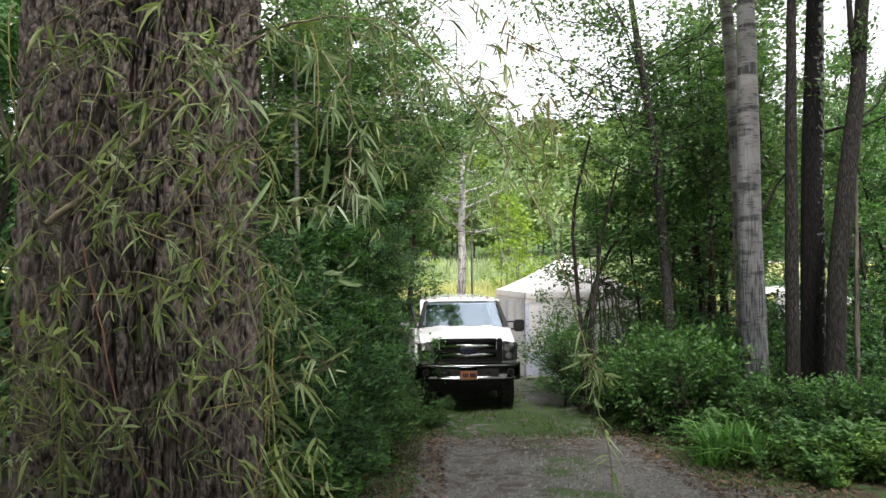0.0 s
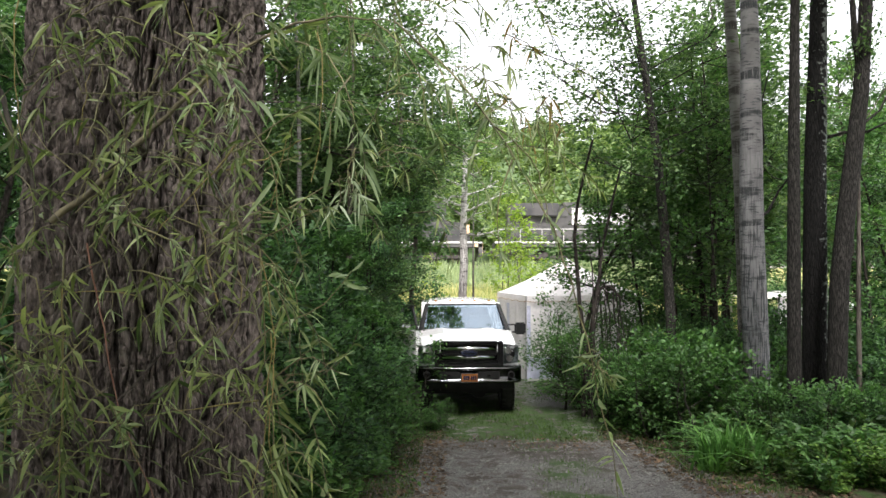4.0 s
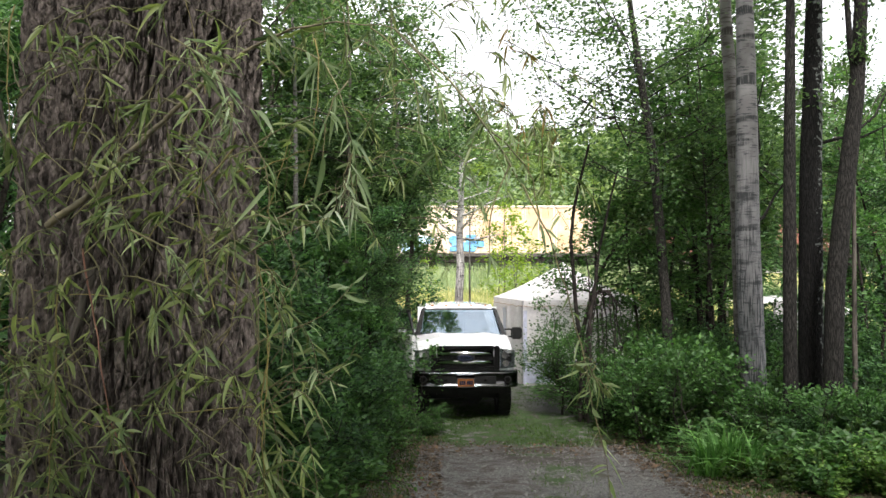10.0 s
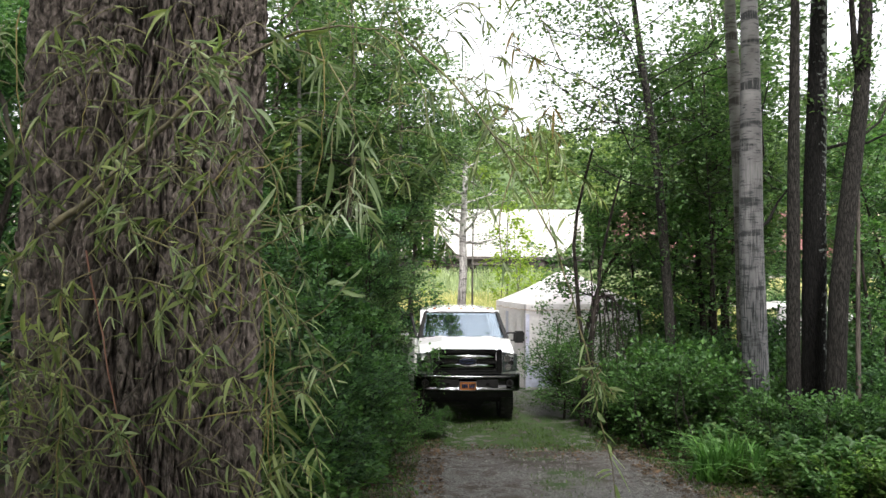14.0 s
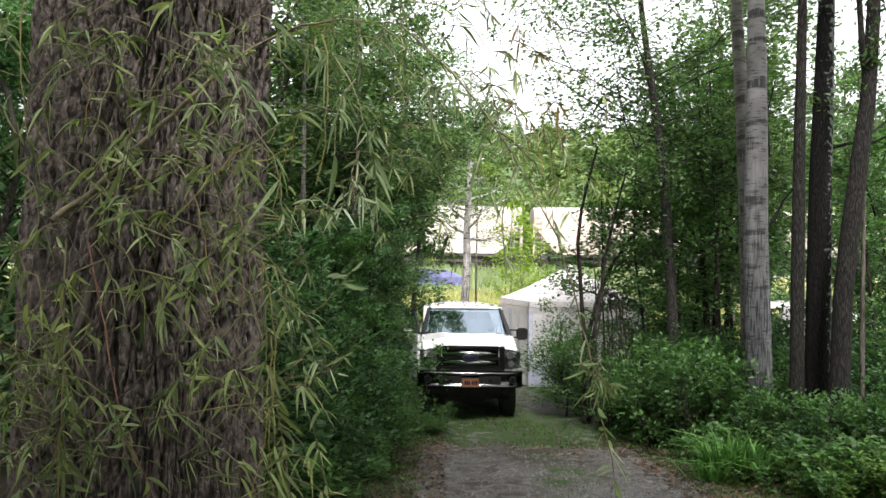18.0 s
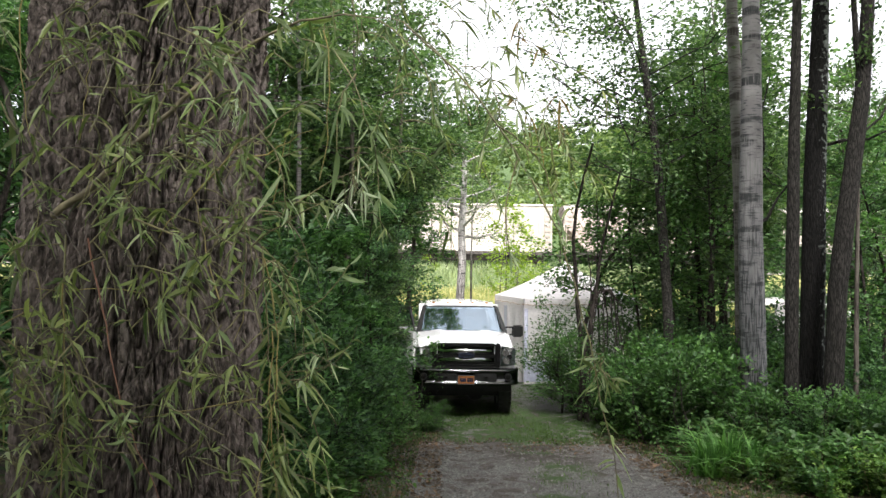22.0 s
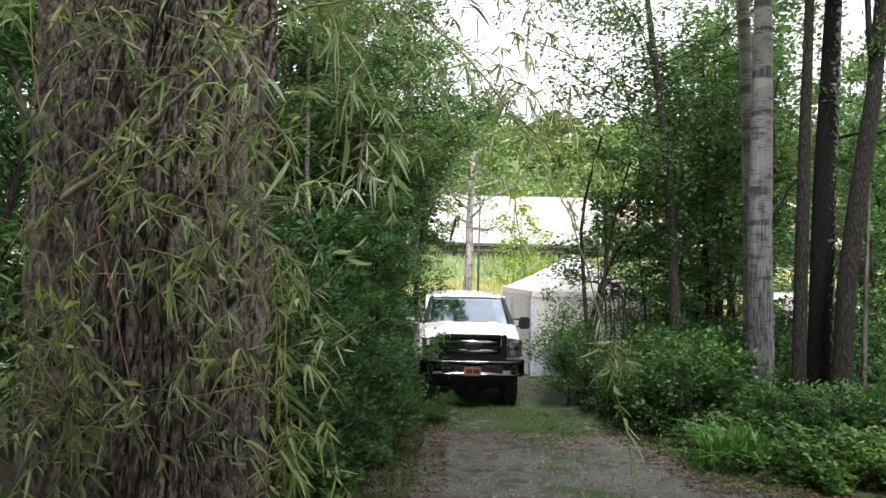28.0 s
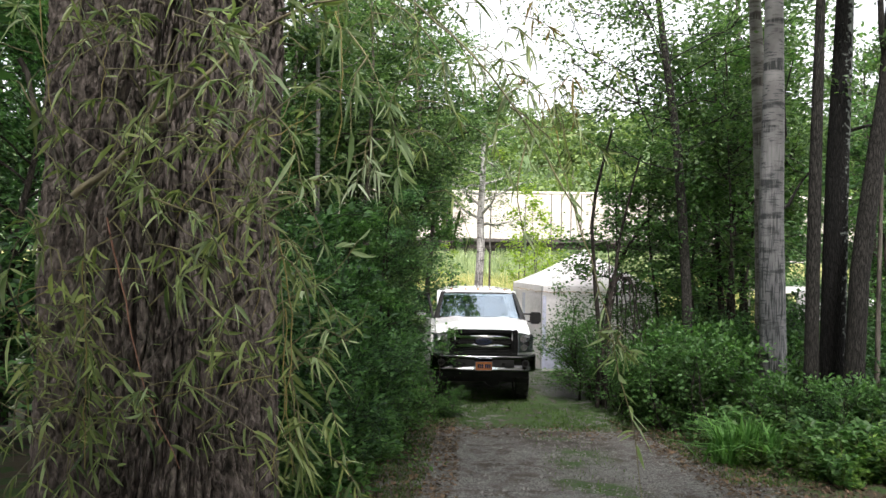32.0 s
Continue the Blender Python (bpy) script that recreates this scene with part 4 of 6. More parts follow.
mid_birch = plant("birch_tree", 49, 11, 0.165, 26, 0.53, 2.3, 0.3, 7000, 0.1, BIRCH_FAR, LEAF_TREE, "white birch standing in the sunny meadow", "birch tree", clump=0.2,
                  stem_pts=[(0.0, 0, -0.3), (-0.04, 0, 0.8), (0.0, 0, 1.8), (0.06, 0, 3.0), (0.02, 0, 4.2), (0.1, 0, 6.0), (0.1, 0, 8.0), (0.1, 0, 11)])
set_at(mid_birch, 0.62, 27.0)
left_birch = plant("birch_tree", 50, 11, 0.065, 10, 0.55, 1.8, 0.5, 3600, 0.09, BIRCH_OLD, LEAF_TREE, "pale birch deep in the thicket", "birch tree", bend=0.02, clump=0.2)
set_at(left_birch, -2.62, 13.2)
sapling = plant("sapling", 51, 4.4, 0.025, 10, 0.25, 0.85, 0.15, 520, 0.15, BARK_GREY, LEAF_YELLOW, "thin yellow-green sapling in the meadow", "sapling", bend=0.03, clump=0.14, width=0.6, group="meadow saplings")
scatter(sapling, [(2.15, 28.0, 1.15), (2.95, 30.0, 1.25), (2.6, 26.5, 0.95), (3.5, 28.0, 1.0), (-0.4, 31.0, 0.7)])

slim_pole = plant("sapling", 52, 7.5, 0.05, 9, 0.62, 0.9, 0.4, 400, 0.12, BIRCH_OLD, LEAF_YELLOW, "straight bare grey sapling beside the meadow birch", "sapling", bend=0.008, clump=0.15)
set_at(slim_pole, 1.08, 28.5)
set_at(copy_thing(slim_pole, Matrix()), 2.5, 29.5, 140, 0.8)
set_at(copy_thing(shrub_c, Matrix()), -1.22, 14.4, 30, 0.95)
set_at(copy_thing(tree_c, Matrix()), 10.9, 24.0, 70, 1.0)
set_at(copy_thing(tree_c, Matrix()), 9.4, 21.6, 190, 0.8)


def build_far_wood():
    """The wooded hill beyond the railway: many crowns of leaf clumps, with stems."""
    rng = np.random.default_rng(90)
    n = 620
    y = 64 + 165 * rng.random(n) ** 1.25
    x = y * rng.uniform(-0.35, 0.75, n)
    z = height_at(x, y)
    h = rng.uniform(5, 9.5, n)
    leaves, stems = [], []
    for i in range(n):
        r = h[i] * rng.uniform(0.22, 0.34)
        k = int(330 * min(1.0, 95 / y[i]))
        lobes = unit(rng.normal(0, 1, (9, 3))) * np.array([r, r, h[i] * 0.3]) * 0.75
        p = lobes[rng.integers(0, 9, k)] + unit(rng.normal(0, 1, (k, 3))) * r * 0.45 * rng.uniform(0.6, 1.1, (k, 1))
        p += np.array([x[i], y[i], z[i] + h[i] * 0.62])
        leaves.append(leaf_cloud(rng, p, 0.38 + 0.0032 * y[i], 0.75, 0.7))
        if y[i] < 110:
            stems.append(tube([(x[i], y[i], z[i] - 0.3), (x[i] + 0.2, y[i], z[i] + h[i] * 0.7)], [0.13, 0.05], 5))
    wood = tagged(new("woodland"), "sunlit green broad-leaved woodland on the hillside", "woodland", kind="stuff")
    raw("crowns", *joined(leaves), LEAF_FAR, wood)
    raw("trunks", *joined(stems), BARK_GREY, wood)


build_far_wood()


def build_grasses():
    rng = np.random.default_rng(61)

    def field(x0, x1, y0, y1, n):
        return on_ground(np.stack([rng.uniform(x0, x1, n), rng.uniform(y0, y1, n)], 1))
    p = field(-6, 14, 23.5, 43.5, 26000)
    tagged(raw("meadow_grass", *blade_cloud(rng, p, 0.75, 0.03), GRASS_DRY), "tall yellow-green meadow grass", "grass", kind="stuff")
    p = field(-14, 22, 42.5, 44.2, 6000)
    q = field(-14, 22, 49.0, 53.4, 12000)
    tagged(raw("reeds", *blade_cloud(rng, np.concatenate([p, q]), 0.8, 0.05), GRASS_PALE), "pale grey-green reeds along the railway bank", "reeds", kind="stuff")
    p = field(-0.9, 3.8, 12.4, 16.6, 15000)
    keep = (np.sin(p[:, 0] * 2.3) * np.sin(p[:, 1] * 1.7 + 1) + rng.normal(0, 0.3, len(p)) > -0.35) & (rng.random(len(p)) < 0.8) & ~((p[:, 0] > 1.6) & (p[:, 1] > 15))
    edge = np.concatenate([field(-1.3, -0.35, 6.5, 13, 5000), field(3.0, 3.9, 8.0, 15.5, 4200), field(3.2, 4.6, 8, 12, 1500), field(1.0, 2.0, 7.5, 12, 300), field(1.6, 4.8, 16, 24, 4500)])
    tagged(raw("grass", *blade_cloud(rng, np.concatenate([p[keep], edge]), 0.055, 0.009, 0.8), GRASS), "short green grass over the track before the truck", "grass", kind="stuff")
    p = np.concatenate([field(-1.3, 0.0, 6, 13.5, 3600), field(2.7, 4.4, 7.5, 13.5, 3400), field(-0.8, 3.4, 11.4, 13, 700)])
    p[:, 2] += 0.008
    tagged(raw("leaf_litter", *leaf_cloud(rng, p, 0.07, 0.6, 2.0, 0.0), LITTER), "brown fallen leaves along the track's edges", "leaf litter", kind="stuff")
    s = []
    for c in field(-0.9, 3.6, 7.4, 12.8, 15000):
        r = 0.005 + 0.017 * rng.random() ** 4
        b = np.array([(1, 0, 0), (0, 1, 0), (-1, 0, 0), (0, -1, 0), (0, 0, 0.8), (0, 0, -0.5)]) * r * rng.uniform(0.6, 1.4, (6, 3))
        s.append((c + b, np.array([(0, 1, 4), (1, 2, 4), (2, 3, 4), (3, 0, 4), (1, 0, 5), (2, 1, 5), (3, 2, 5), (0, 3, 5)])))
    tagged(raw("gravel", *joined(s), STONE), "loose grey gravel stones on the track", "gravel", kind="stuff")


build_grasses()


def herb(seed, height, n_stems, leaf_len, leaf, label):
    """A leafy herb: upright stems with leaves all the way up."""
    rng = np.random.default_rng(seed)
    top = tagged(new("herb"), label, "herb", "roadside herbs")
    stems, pts, outs = [], [], []
    for _ in range(n_stems):
        b = rng.normal(0, 0.2, 2)
        st = wander(rng, (b[0], b[1], -0.05), (b[0], b[1], 1.1), height * rng.uniform(0.6, 1.1), 6, 0.12)
        stems.append(tube(st, np.linspace(0.006, 0.002, 7), 4))
        for u in np.linspace(0.2, 1, 11):
            q = np.array([np.interp(u, np.linspace(0, 1, 7), st[:, c]) for c in range(3)])
            for k in range(4):
                az = rng.uniform(0, 2 * np.pi)
                o = np.array([np.cos(az), np.sin(az), 0.25])
                pts.append(q + o * 0.02 + rng.normal(0, 0.03, 3))
                outs.append(o)
    tagged(raw("stalkwork", *joined(stems), TWIG, top), kind="stuff")
    raw("leaves", *leaf_cloud(rng, np.array(pts), leaf_len, 0.55, 1.0, 0.1, np.array(outs)), leaf, top)
    return top


herb_a = herb(71, 0.7, 26, 0.12, LEAF_BRIGHT, "bright green leafy roadside herb")
herb_b = herb(72, 0.8, 20, 0.14, LEAF_TREE, "mid-green broad-leaved roadside herb")
herb_c = herb(73, 0.45, 22, 0.08, GRASS, "low yellow-green weeds at the track's edge")
herb_d = herb(74, 0.6, 24, 0.1, LEAF_LIGHT, "fresh yellow-green leafy herb at the track side")
scatter(herb_d, [(4.65, 8.15, 0.75), (5.0, 8.3, 0.85), (4.35, 8.25, 0.6)])
scatter(herb_a, [(4.2, 8.5, 0.7), (4.6, 8.3, 0.85), (4.9, 8.5, 0.95), (4.45, 8.8, 0.8), (4.75, 8.9, 0.9), (4.0, 10.0, 1.0), (4.6, 9.2, 0.95), (5.3, 8.6, 0.95), (5.9, 8.2, 1.0), (6.6, 8.4, 1.05), (4.1, 11.2, 0.9), (3.9, 12.6, 0.85), (5.0, 9.8, 1.1), (6.2, 9.2, 1.1), (-1.3, 7.2, 0.8), (-1.05, 9.2, 0.8), (-1.5, 6.2, 0.8)])
scatter(herb_b, [(4.4, 10.2, 1.0), (5.6, 9.1, 1.05), (5.0, 8.9, 0.8), (6.8, 9.0, 1.1), (4.5, 11.6, 1.0), (4.2, 12.4, 0.9), (-1.5, 7.4, 0.9), (-1.2, 10.7, 0.8), (-0.95, 12.4, 0.75), (-0.55, 13.7, 0.5), (-1.7, 5.6, 0.8), (7.4, 8.4, 1.1)])
scatter(herb_c, [(3.9, 9.1, 0.8), (4.3, 8.5, 0.9), (4.9, 8.0, 0.9), (5.5, 7.8, 1.0), (6.2, 7.6, 1.0), (3.8, 10.8, 0.7), (3.6, 13.2, 0.7), (-1.15, 8.2, 0.7), (-0.9, 10.3, 0.6), (-0.75, 13.6, 0.6), (5.2, 7.2, 0.9), (5.9, 7.0, 0.9)])


def grass_tuft(seed):
    rng = np.random.default_rng(seed)
    p = np.concatenate([rng.normal(0, 0.1, (260, 2)), np.full((260, 1), -0.03)], 1)
    v, f = blade_cloud(rng, p[:170], 0.6, 0.042, 0.7)
    return tagged(raw("grass_clump", v, f, GRASS_LUSH), "lush clump of long arching grass blades", "grass clump", "grass clumps")


tuft = grass_tuft(75)
scatter(tuft, [(3.45, 9.5, 1.0), (3.72, 9.45, 1.2), (3.9, 9.8, 0.95)])

# ---- the old willow ----


def willow_strand(rng, top, points, thick, leaves_per_m, leaf_len, twig, leaf, name="strand", label=""):
    """A hanging shoot with narrow pointed leaves in turn on both sides."""
    p = np.array(points, float)
    seg = np.concatenate([[0], np.cumsum(np.linalg.norm(np.diff(p, axis=0), axis=1))])
    m = max(8, int(seg[-1] / 0.05))
    s = np.linspace(0, seg[-1], m)
    k = np.stack([np.interp(s, seg, p[:, c]) for c in range(3)], 1)
    for _ in range(3):
        k[1:-1] = (k[:-2] + 2 * k[1:-1] + k[2:]) / 4
    k[1:-1] += rng.normal(0, 0.003, (m - 2, 3))
    ob = raw(name, *tube(k, np.linspace(thick, 0.0012, m), 6), twig, top, label, smooth=True)
    n = int(seg[-1] * leaves_per_m)
    if n < 1:
        return ob
    knots = rng.uniform(0.15, 1, max(3, n // 3))  # leaves stand in loose groups
    u = np.clip(np.sort(knots[rng.integers(0, len(knots), n)] + rng.normal(0, 0.03, n)), 0.05, 1) * (m - 1)
    base = np.stack([np.interp(u, np.arange(m), k[:, c]) for c in range(3)], 1)
    d = unit(np.gradient(k, axis=0))[np.clip(u.astype(int), 0, m - 1)]
    az = rng.uniform(0, 2 * np.pi, n)
    side = unit(np.stack([np.cos(az), np.sin(az), rng.uniform(-0.5, 0.25, n)], 1))
    a = unit(d * rng.uniform(0.0, 0.9, n)[:, None] + side * 0.85 - np.array([[0, 0, 1.0]]) * rng.uniform(-0.2, 0.45, n)[:, None])
    ln = leaf_len * rng.uniform(0.5, 1.35, n)
    w = ln * rng.uniform(0.12, 0.2, n)
    across = unit(np.cross(a, rng.normal(0, 1, (n, 3))))
    curl = rng.normal(0, 0.35, n)
    fall = np.array([[0, 0, -1.0]]) * rng.uniform(-0.2, 1.0, n)[:, None]
    rows = []
    for f, ww in ((0.0, 0.06), (0.22, 0.8), (0.5, 1.0), (0.78, 0.6), (1.0, 0.03)):
        c = base + a * (ln * f)[:, None] + fall * (ln * f * f)[:, None] + across * (curl * ln * f * f)[:, None]
        nn = np.cross(across, a) * (w * 0.22 * ww)[:, None]
        rows += [c + across * (w * 0.5 * ww)[:, None] + nn, c, c - across * (w * 0.5 * ww)[:, None] + nn]
    v = np.stack(rows, 1).reshape(-1, 3)
    b = np.arange(n)[:, None] * 15
    f = np.concatenate([b + [r * 3 + c, r * 3 + c + 1, r * 3 + c + 4, r * 3 + c + 3] for r in range(4) for c in range(2)])
    raw("leaves", v, f, leaf, ob, smooth=True)
    return ob


WHORL = []


def build_willow():
    rng = np.random.default_rng(101)
    cx, cy, r = -1.27, 3.17, 0.43
    top = tagged(new("willow_tree"), "old willow with thick furrowed grey-brown bark and drooping leafy shoots", "willow tree")
    nu, nv = 520, 540
    a = np.concatenate([np.linspace(-2.9, 0.1, 420, endpoint=False), np.linspace(0.1, 3.383, 100, endpoint=False)])
    z = np.concatenate([np.linspace(0.4, 1.8, 40, endpoint=False), np.linspace(1.8, 4.2, 460, endpoint=False), np.linspace(4.2, 6.5, 40)])
    rings = np.empty((nv, nu, 3))
    for j, zz in enumerate(z):
        base = r * (1.03 - 0.012 * (zz - 3)) + 0.28 * math.exp(-(zz - 0.4) * 1.6)
        for i, t in enumerate(a):
            c, s = math.cos(t), math.sin(t)
            warp = noise.noise(Vector((c * 2.5, s * 2.5, zz * 1.6))) * 0.7 + noise.noise(Vector((c * 8, s * 8, zz * 5))) * 0.3
            n1 = abs(noise.noise(Vector((c * 7.0 + warp, s * 7.0 - warp, zz * 1.5))))
            n2 = abs(noise.noise(Vector((c * 15 - warp, s * 15 + warp, zz * 4.2 + 5))))
            n3 = abs(noise.noise(Vector((c * 26 + warp, s * 26, zz * 11 + warp))))
            n4 = abs(noise.noise(Vector((c * 46, s * 46 + warp, zz * 27))))
            furrow = -0.07 * math.exp(-n1 * 9.0) - 0.03 * math.exp(-n2 * 7.0) - 0.017 * math.exp(-n3 * 6.0) - 0.011 * math.exp(-n4 * 5.0)
            rr = base + 0.05 + furrow + 0.03 * noise.noise(Vector((c * 1.2, s * 1.2, zz * 0.3)))
            rings[j, i] = (cx + rr * c, cy + rr * s, zz)
    i, j = np.meshgrid(np.arange(nv - 1), np.arange(nu), indexing="ij")
    k = (j + 1) % nu
    f = np.stack([i * nu + j, i * nu + k, (i + 1) * nu + k, (i + 1) * nu + j], -1).reshape(-1, 4)
    raw("trunk", rings.reshape(-1, 3), f, BARK, top)
    # the arching limb and its fall to the track
    limb = [(-1.34, 2.50, 3.15), (-1.30, 2.50, 3.19), (-1.23, 2.50, 3.22), (-1.09, 2.52, 3.39), (-0.93, 2.52, 3.54), (-0.79, 2.50, 3.66), (-0.64, 2.46, 3.76), (-0.52, 2.40, 3.79), (-0.40, 2.35, 3.80), (-0.25, 2.30, 3.79),
            (-0.14, 2.25, 3.75), (0.03, 2.15, 3.57), (0.15, 2.1, 3.4), (0.26, 2.05, 3.2), (0.35, 2.0, 2.97), (0.41, 1.95, 2.68), (0.45, 1.9, 2.4), (0.46, 1.9, 2.3)]
    main = [willow_strand(rng, top, limb[:11], 0.013, 26, 0.075, LIMB, LEAF_WILLOW, "branch", "olive-brown branch arching out"),
            willow_strand(rng, top, limb[10:], 0.0035, 30, 0.055, TWIG, LEAF_PALE)]
    named = [
        [(-0.49, 2.4, 3.74), (-0.34, 2.3, 3.66), (-0.27, 2.25, 3.46), (-0.23, 2.25, 3.29), (-0.24, 2.25, 3.18)],
        [(-0.85, 2.3, 3.74), (-0.65, 2.2, 3.6), (-0.58, 2.15, 3.49), (-0.61, 2.15, 3.39)],
        [(-1.19, 2.3, 3.08), (-1.17, 2.25, 2.79), (-1.14, 2.2, 2.52), (-1.13, 2.2, 2.27)],
        [(-0.55, 2.2, 3.05), (-0.53, 2.2, 2.76), (-0.5, 2.15, 2.54), (-0.48, 2.15, 2.28)],
        [(-1.02, 2.4, 2.78), (-0.84, 2.4, 2.96), (-0.72, 2.4, 3.07), (-0.58, 2.4, 3.2), (-0.38, 2.38, 3.17)],
        [(-0.71, 2.35, 2.8), (-0.87, 2.35, 2.62), (-0.98, 2.35, 2.49)],
        [(-0.14, 2.25, 3.75), (-0.05, 2.2, 3.66), (0.02, 2.15, 3.55), (0.05, 2.15, 3.4)],
        [(-0.22, 2.3, 3.77), (-0.12, 2.3, 3.7), (-0.06, 2.28, 3.6), (-0.05, 2.28, 3.45)],
        [(0.15, 2.1, 3.4), (0.22, 2.1, 3.36), (0.28, 2.08, 3.28), (0.3, 2.08, 3.12)],
        [(0.2, 2.08, 3.3), (0.16, 2.06, 3.2), (0.14, 2.06, 3.08), (0.18, 2.06, 3.0)]]
    main += [willow_strand(rng, top, q, 0.003, 58 if k < 6 else 34, 0.075 if k < 6 else 0.05, TWIG, LEAF_PALE if k < 2 or k > 5 else LEAF_WILLOW) for k, q in enumerate(named)]
    main.append(willow_strand(rng, top, [(-1.12, 2.3, 3.07), (-1.08, 2.3, 2.86), (-1.0, 2.25, 2.57), (-0.86, 2.2, 2.29)], 0.0032, 5, 0.07, TWIG_RED, LEAF_WILLOW, "strand", "bare reddish shoot"))
    for q, th in (([(-1.54, 2.50, 3.63), (-1.50, 2.50, 3.54), (-1.44, 2.50, 3.35), (-1.37, 2.50, 3.22), (-1.34, 2.50, 3.15), (-1.32, 2.52, 2.99)], 0.01),
                  ([(-1.23, 2.60, 3.01), (-1.26, 2.60, 2.90), (-1.31, 2.58, 2.69), (-1.37, 2.56, 2.55), (-1.30, 2.55, 2.45), (-1.21, 2.55, 2.29), (-1.18, 2.55, 2.17)], 0.014),
                  ([(-0.93, 2.50, 2.75), (-0.97, 2.50, 2.69), (-1.07, 2.50, 2.57), (-1.15, 2.52, 2.49), (-1.23, 2.54, 2.47)], 0.005), ([(-1.46, 2.40, 2.74), (-1.41, 2.40, 2.70), (-1.34, 2.42, 2.64), (-1.30, 2.45, 2.60)], 0.008)):
        willow_strand(rng, top, q, th, 7, 0.08, BARK_GREY, LEAF_WILLOW, "branch", "brown side branch")
    # the leafy whorl low on the long front shoot
    for n in range(7):
        pts = [np.array([0.415 + rng.normal(0, 0.006), 1.94, 2.77 - 0.008 * n])]
        lean = -1.25 + 2.5 * n / 6 + rng.normal(0, 0.12)
        o = np.array([math.sin(lean), rng.normal(0, 0.25), -math.cos(lean) * 0.8])
        for step in range(4):
            pts.append(pts[-1] + unit(o + np.array([0, 0, -0.1 * step])) * 0.016)
        main.append(willow_strand(rng, top, pts, 0.0016, 50, 0.058, TWIG, LEAF_PALE if n % 2 else LEAF_WILLOW))
        WHORL.append(main[-1])
    # pale curled tips of two arching shoots, and thin half-dry shoots beside them
    for side, up, count, reach in ((-0.296, 0.236, 4, 0.09), (-0.124, 0.156, 3, 0.16), (-0.13, 0.121, 3, 0.1)):
        for n in range(count):
            d = 2.15 + rng.uniform(-0.03, 0.03)
            pts = [np.array([(side + rng.normal(0, 0.005)) * d, d, 3 + (up + rng.normal(0, 0.005)) * d])]
            for step in range(4):
                pts.append(pts[-1] + unit(np.array([rng.normal(0, 0.35), rng.normal(0, 0.2), -0.9])) * reach / 4)
            main.append(willow_strand(rng, top, pts, 0.0016, 60, 0.05, TWIG, LEAF_SILVER, "strand", "shoot tip with pale curled leaves"))
    for n in range(14):
        d = rng.uniform(2.1, 3.0)
        pts = [np.array([d * rng.uniform(0.0, 0.17), d, 3 + d * rng.uniform(0.14, 0.4)])]
        for step in range(5):
            pts.append(pts[-1] + unit(np.array([0.25 + rng.normal(0, 0.2), rng.normal(0, 0.1), 0.1 - 0.4 * step])) * 0.06)
        main.append(willow_strand(rng, top, pts, 0.0018, 34, 0.05, TWIG, LEAF_WILLOW_DRY if n % 3 == 0 else LEAF_PALE))
    # the loose curtain of shoots before the trunk, thick at its sides and thin over the foot
    for x0, x1, z0, z1, count, reach in ((-0.6, -0.45, 0.21, 0.37, 7, 0.35), (-0.53, -0.35, 0.21, 0.36, 9, 0.35), (-0.36, -0.255, 0.13, 0.37, 9, 0.35), (-0.525, -0.25, 0.0, 0.19, 42, 0.38),
                                        (-0.34, -0.21, -0.13, 0.08, 20, 0.34), (-0.31, -0.2, -0.31, -0.08, 29, 0.32), (-0.61, -0.5, -0.32, -0.09, 46, 0.3), (-0.61, -0.57, -0.07, 0.2, 7, 0.3),
                                        (-0.46, -0.33, -0.3, 0.0, 9, 0.35), (-0.245, -0.1, 0.22, 0.37, 8, 0.26)):
        for n in range(count):
            d = rng.uniform(1.95, 2.6)
            pts = [np.array([rng.uniform(x0, x1) * d, d, 3 + rng.uniform(z0, z1) * d])]
            length = reach * rng.uniform(0.5, 1.5)
            az = rng.uniform(0, 2 * np.pi)
            o = np.array([math.cos(az) * 0.8, math.sin(az) * 0.3, 0])
            rise, fall = ((0.2, 0.4), (0.75, 0.2), (-0.3, 0.3), (0.5, 0.05))[n % 4]
            for step in range(6):
                dirn = o * (1.0 - step / 8) + np.array([rng.normal(0, 0.3), rng.normal(0, 0.1), rng.normal(rise, 0.25) - fall * step])
                pts.append(pts[-1] + unit(dirn) * length / 6)
            main.append(willow_strand(rng, top, pts, rng.uniform(0.002, 0.0032), rng.uniform(14, 42), rng.uniform(0.052, 0.082), TWIG, LEAF_PALE if n % 5 == 1 else LEAF_WILLOW))
    # nearly bare twigs, some hanging straight down
    for x0, z0, z1, bow in ((-0.52, -0.032, -0.323, 0.003), (-0.247, 0.006, -0.323, 0.02), (-0.234, -0.093, -0.323, -0.006), (-0.283, -0.002, -0.109, 0.015), (-0.585, 0.366, 0.167, -0.009), (-0.172, 0.32, 0.113, 0.011)):
        d = rng.uniform(2.0, 2.2)
        pts = [np.array([(x0 + bow * math.sin(k * 0.8)) * d, d, 3 + (z0 + (z1 - z0) * k / 5) * d]) for k in range(6)]
        main.append(willow_strand(rng, top, pts, 0.0023, 7, 0.06, TWIG_YELLOW, LEAF_WILLOW, "strand", "yellow hanging shoot"))
    for n in range(34):
        d = rng.uniform(2.05, 2.6)
        pts = [np.array([rng.uniform(-0.61, -0.22) * d, d, 3 + rng.uniform(-0.247, 0.32) * d])]
        az = rng.uniform(-0.9, 1.4)
        o = np.array([math.cos(az) * rng.choice((-1, 1)), rng.normal(0, 0.15), math.sin(az)])
        for step in range(6):
            pts.append(pts[-1] + unit(o + rng.normal(0, 0.22, 3) * np.array([1, 0.3, 1]) - np.array([0, 0, 0.05 * step])) * rng.uniform(0.03, 0.08))
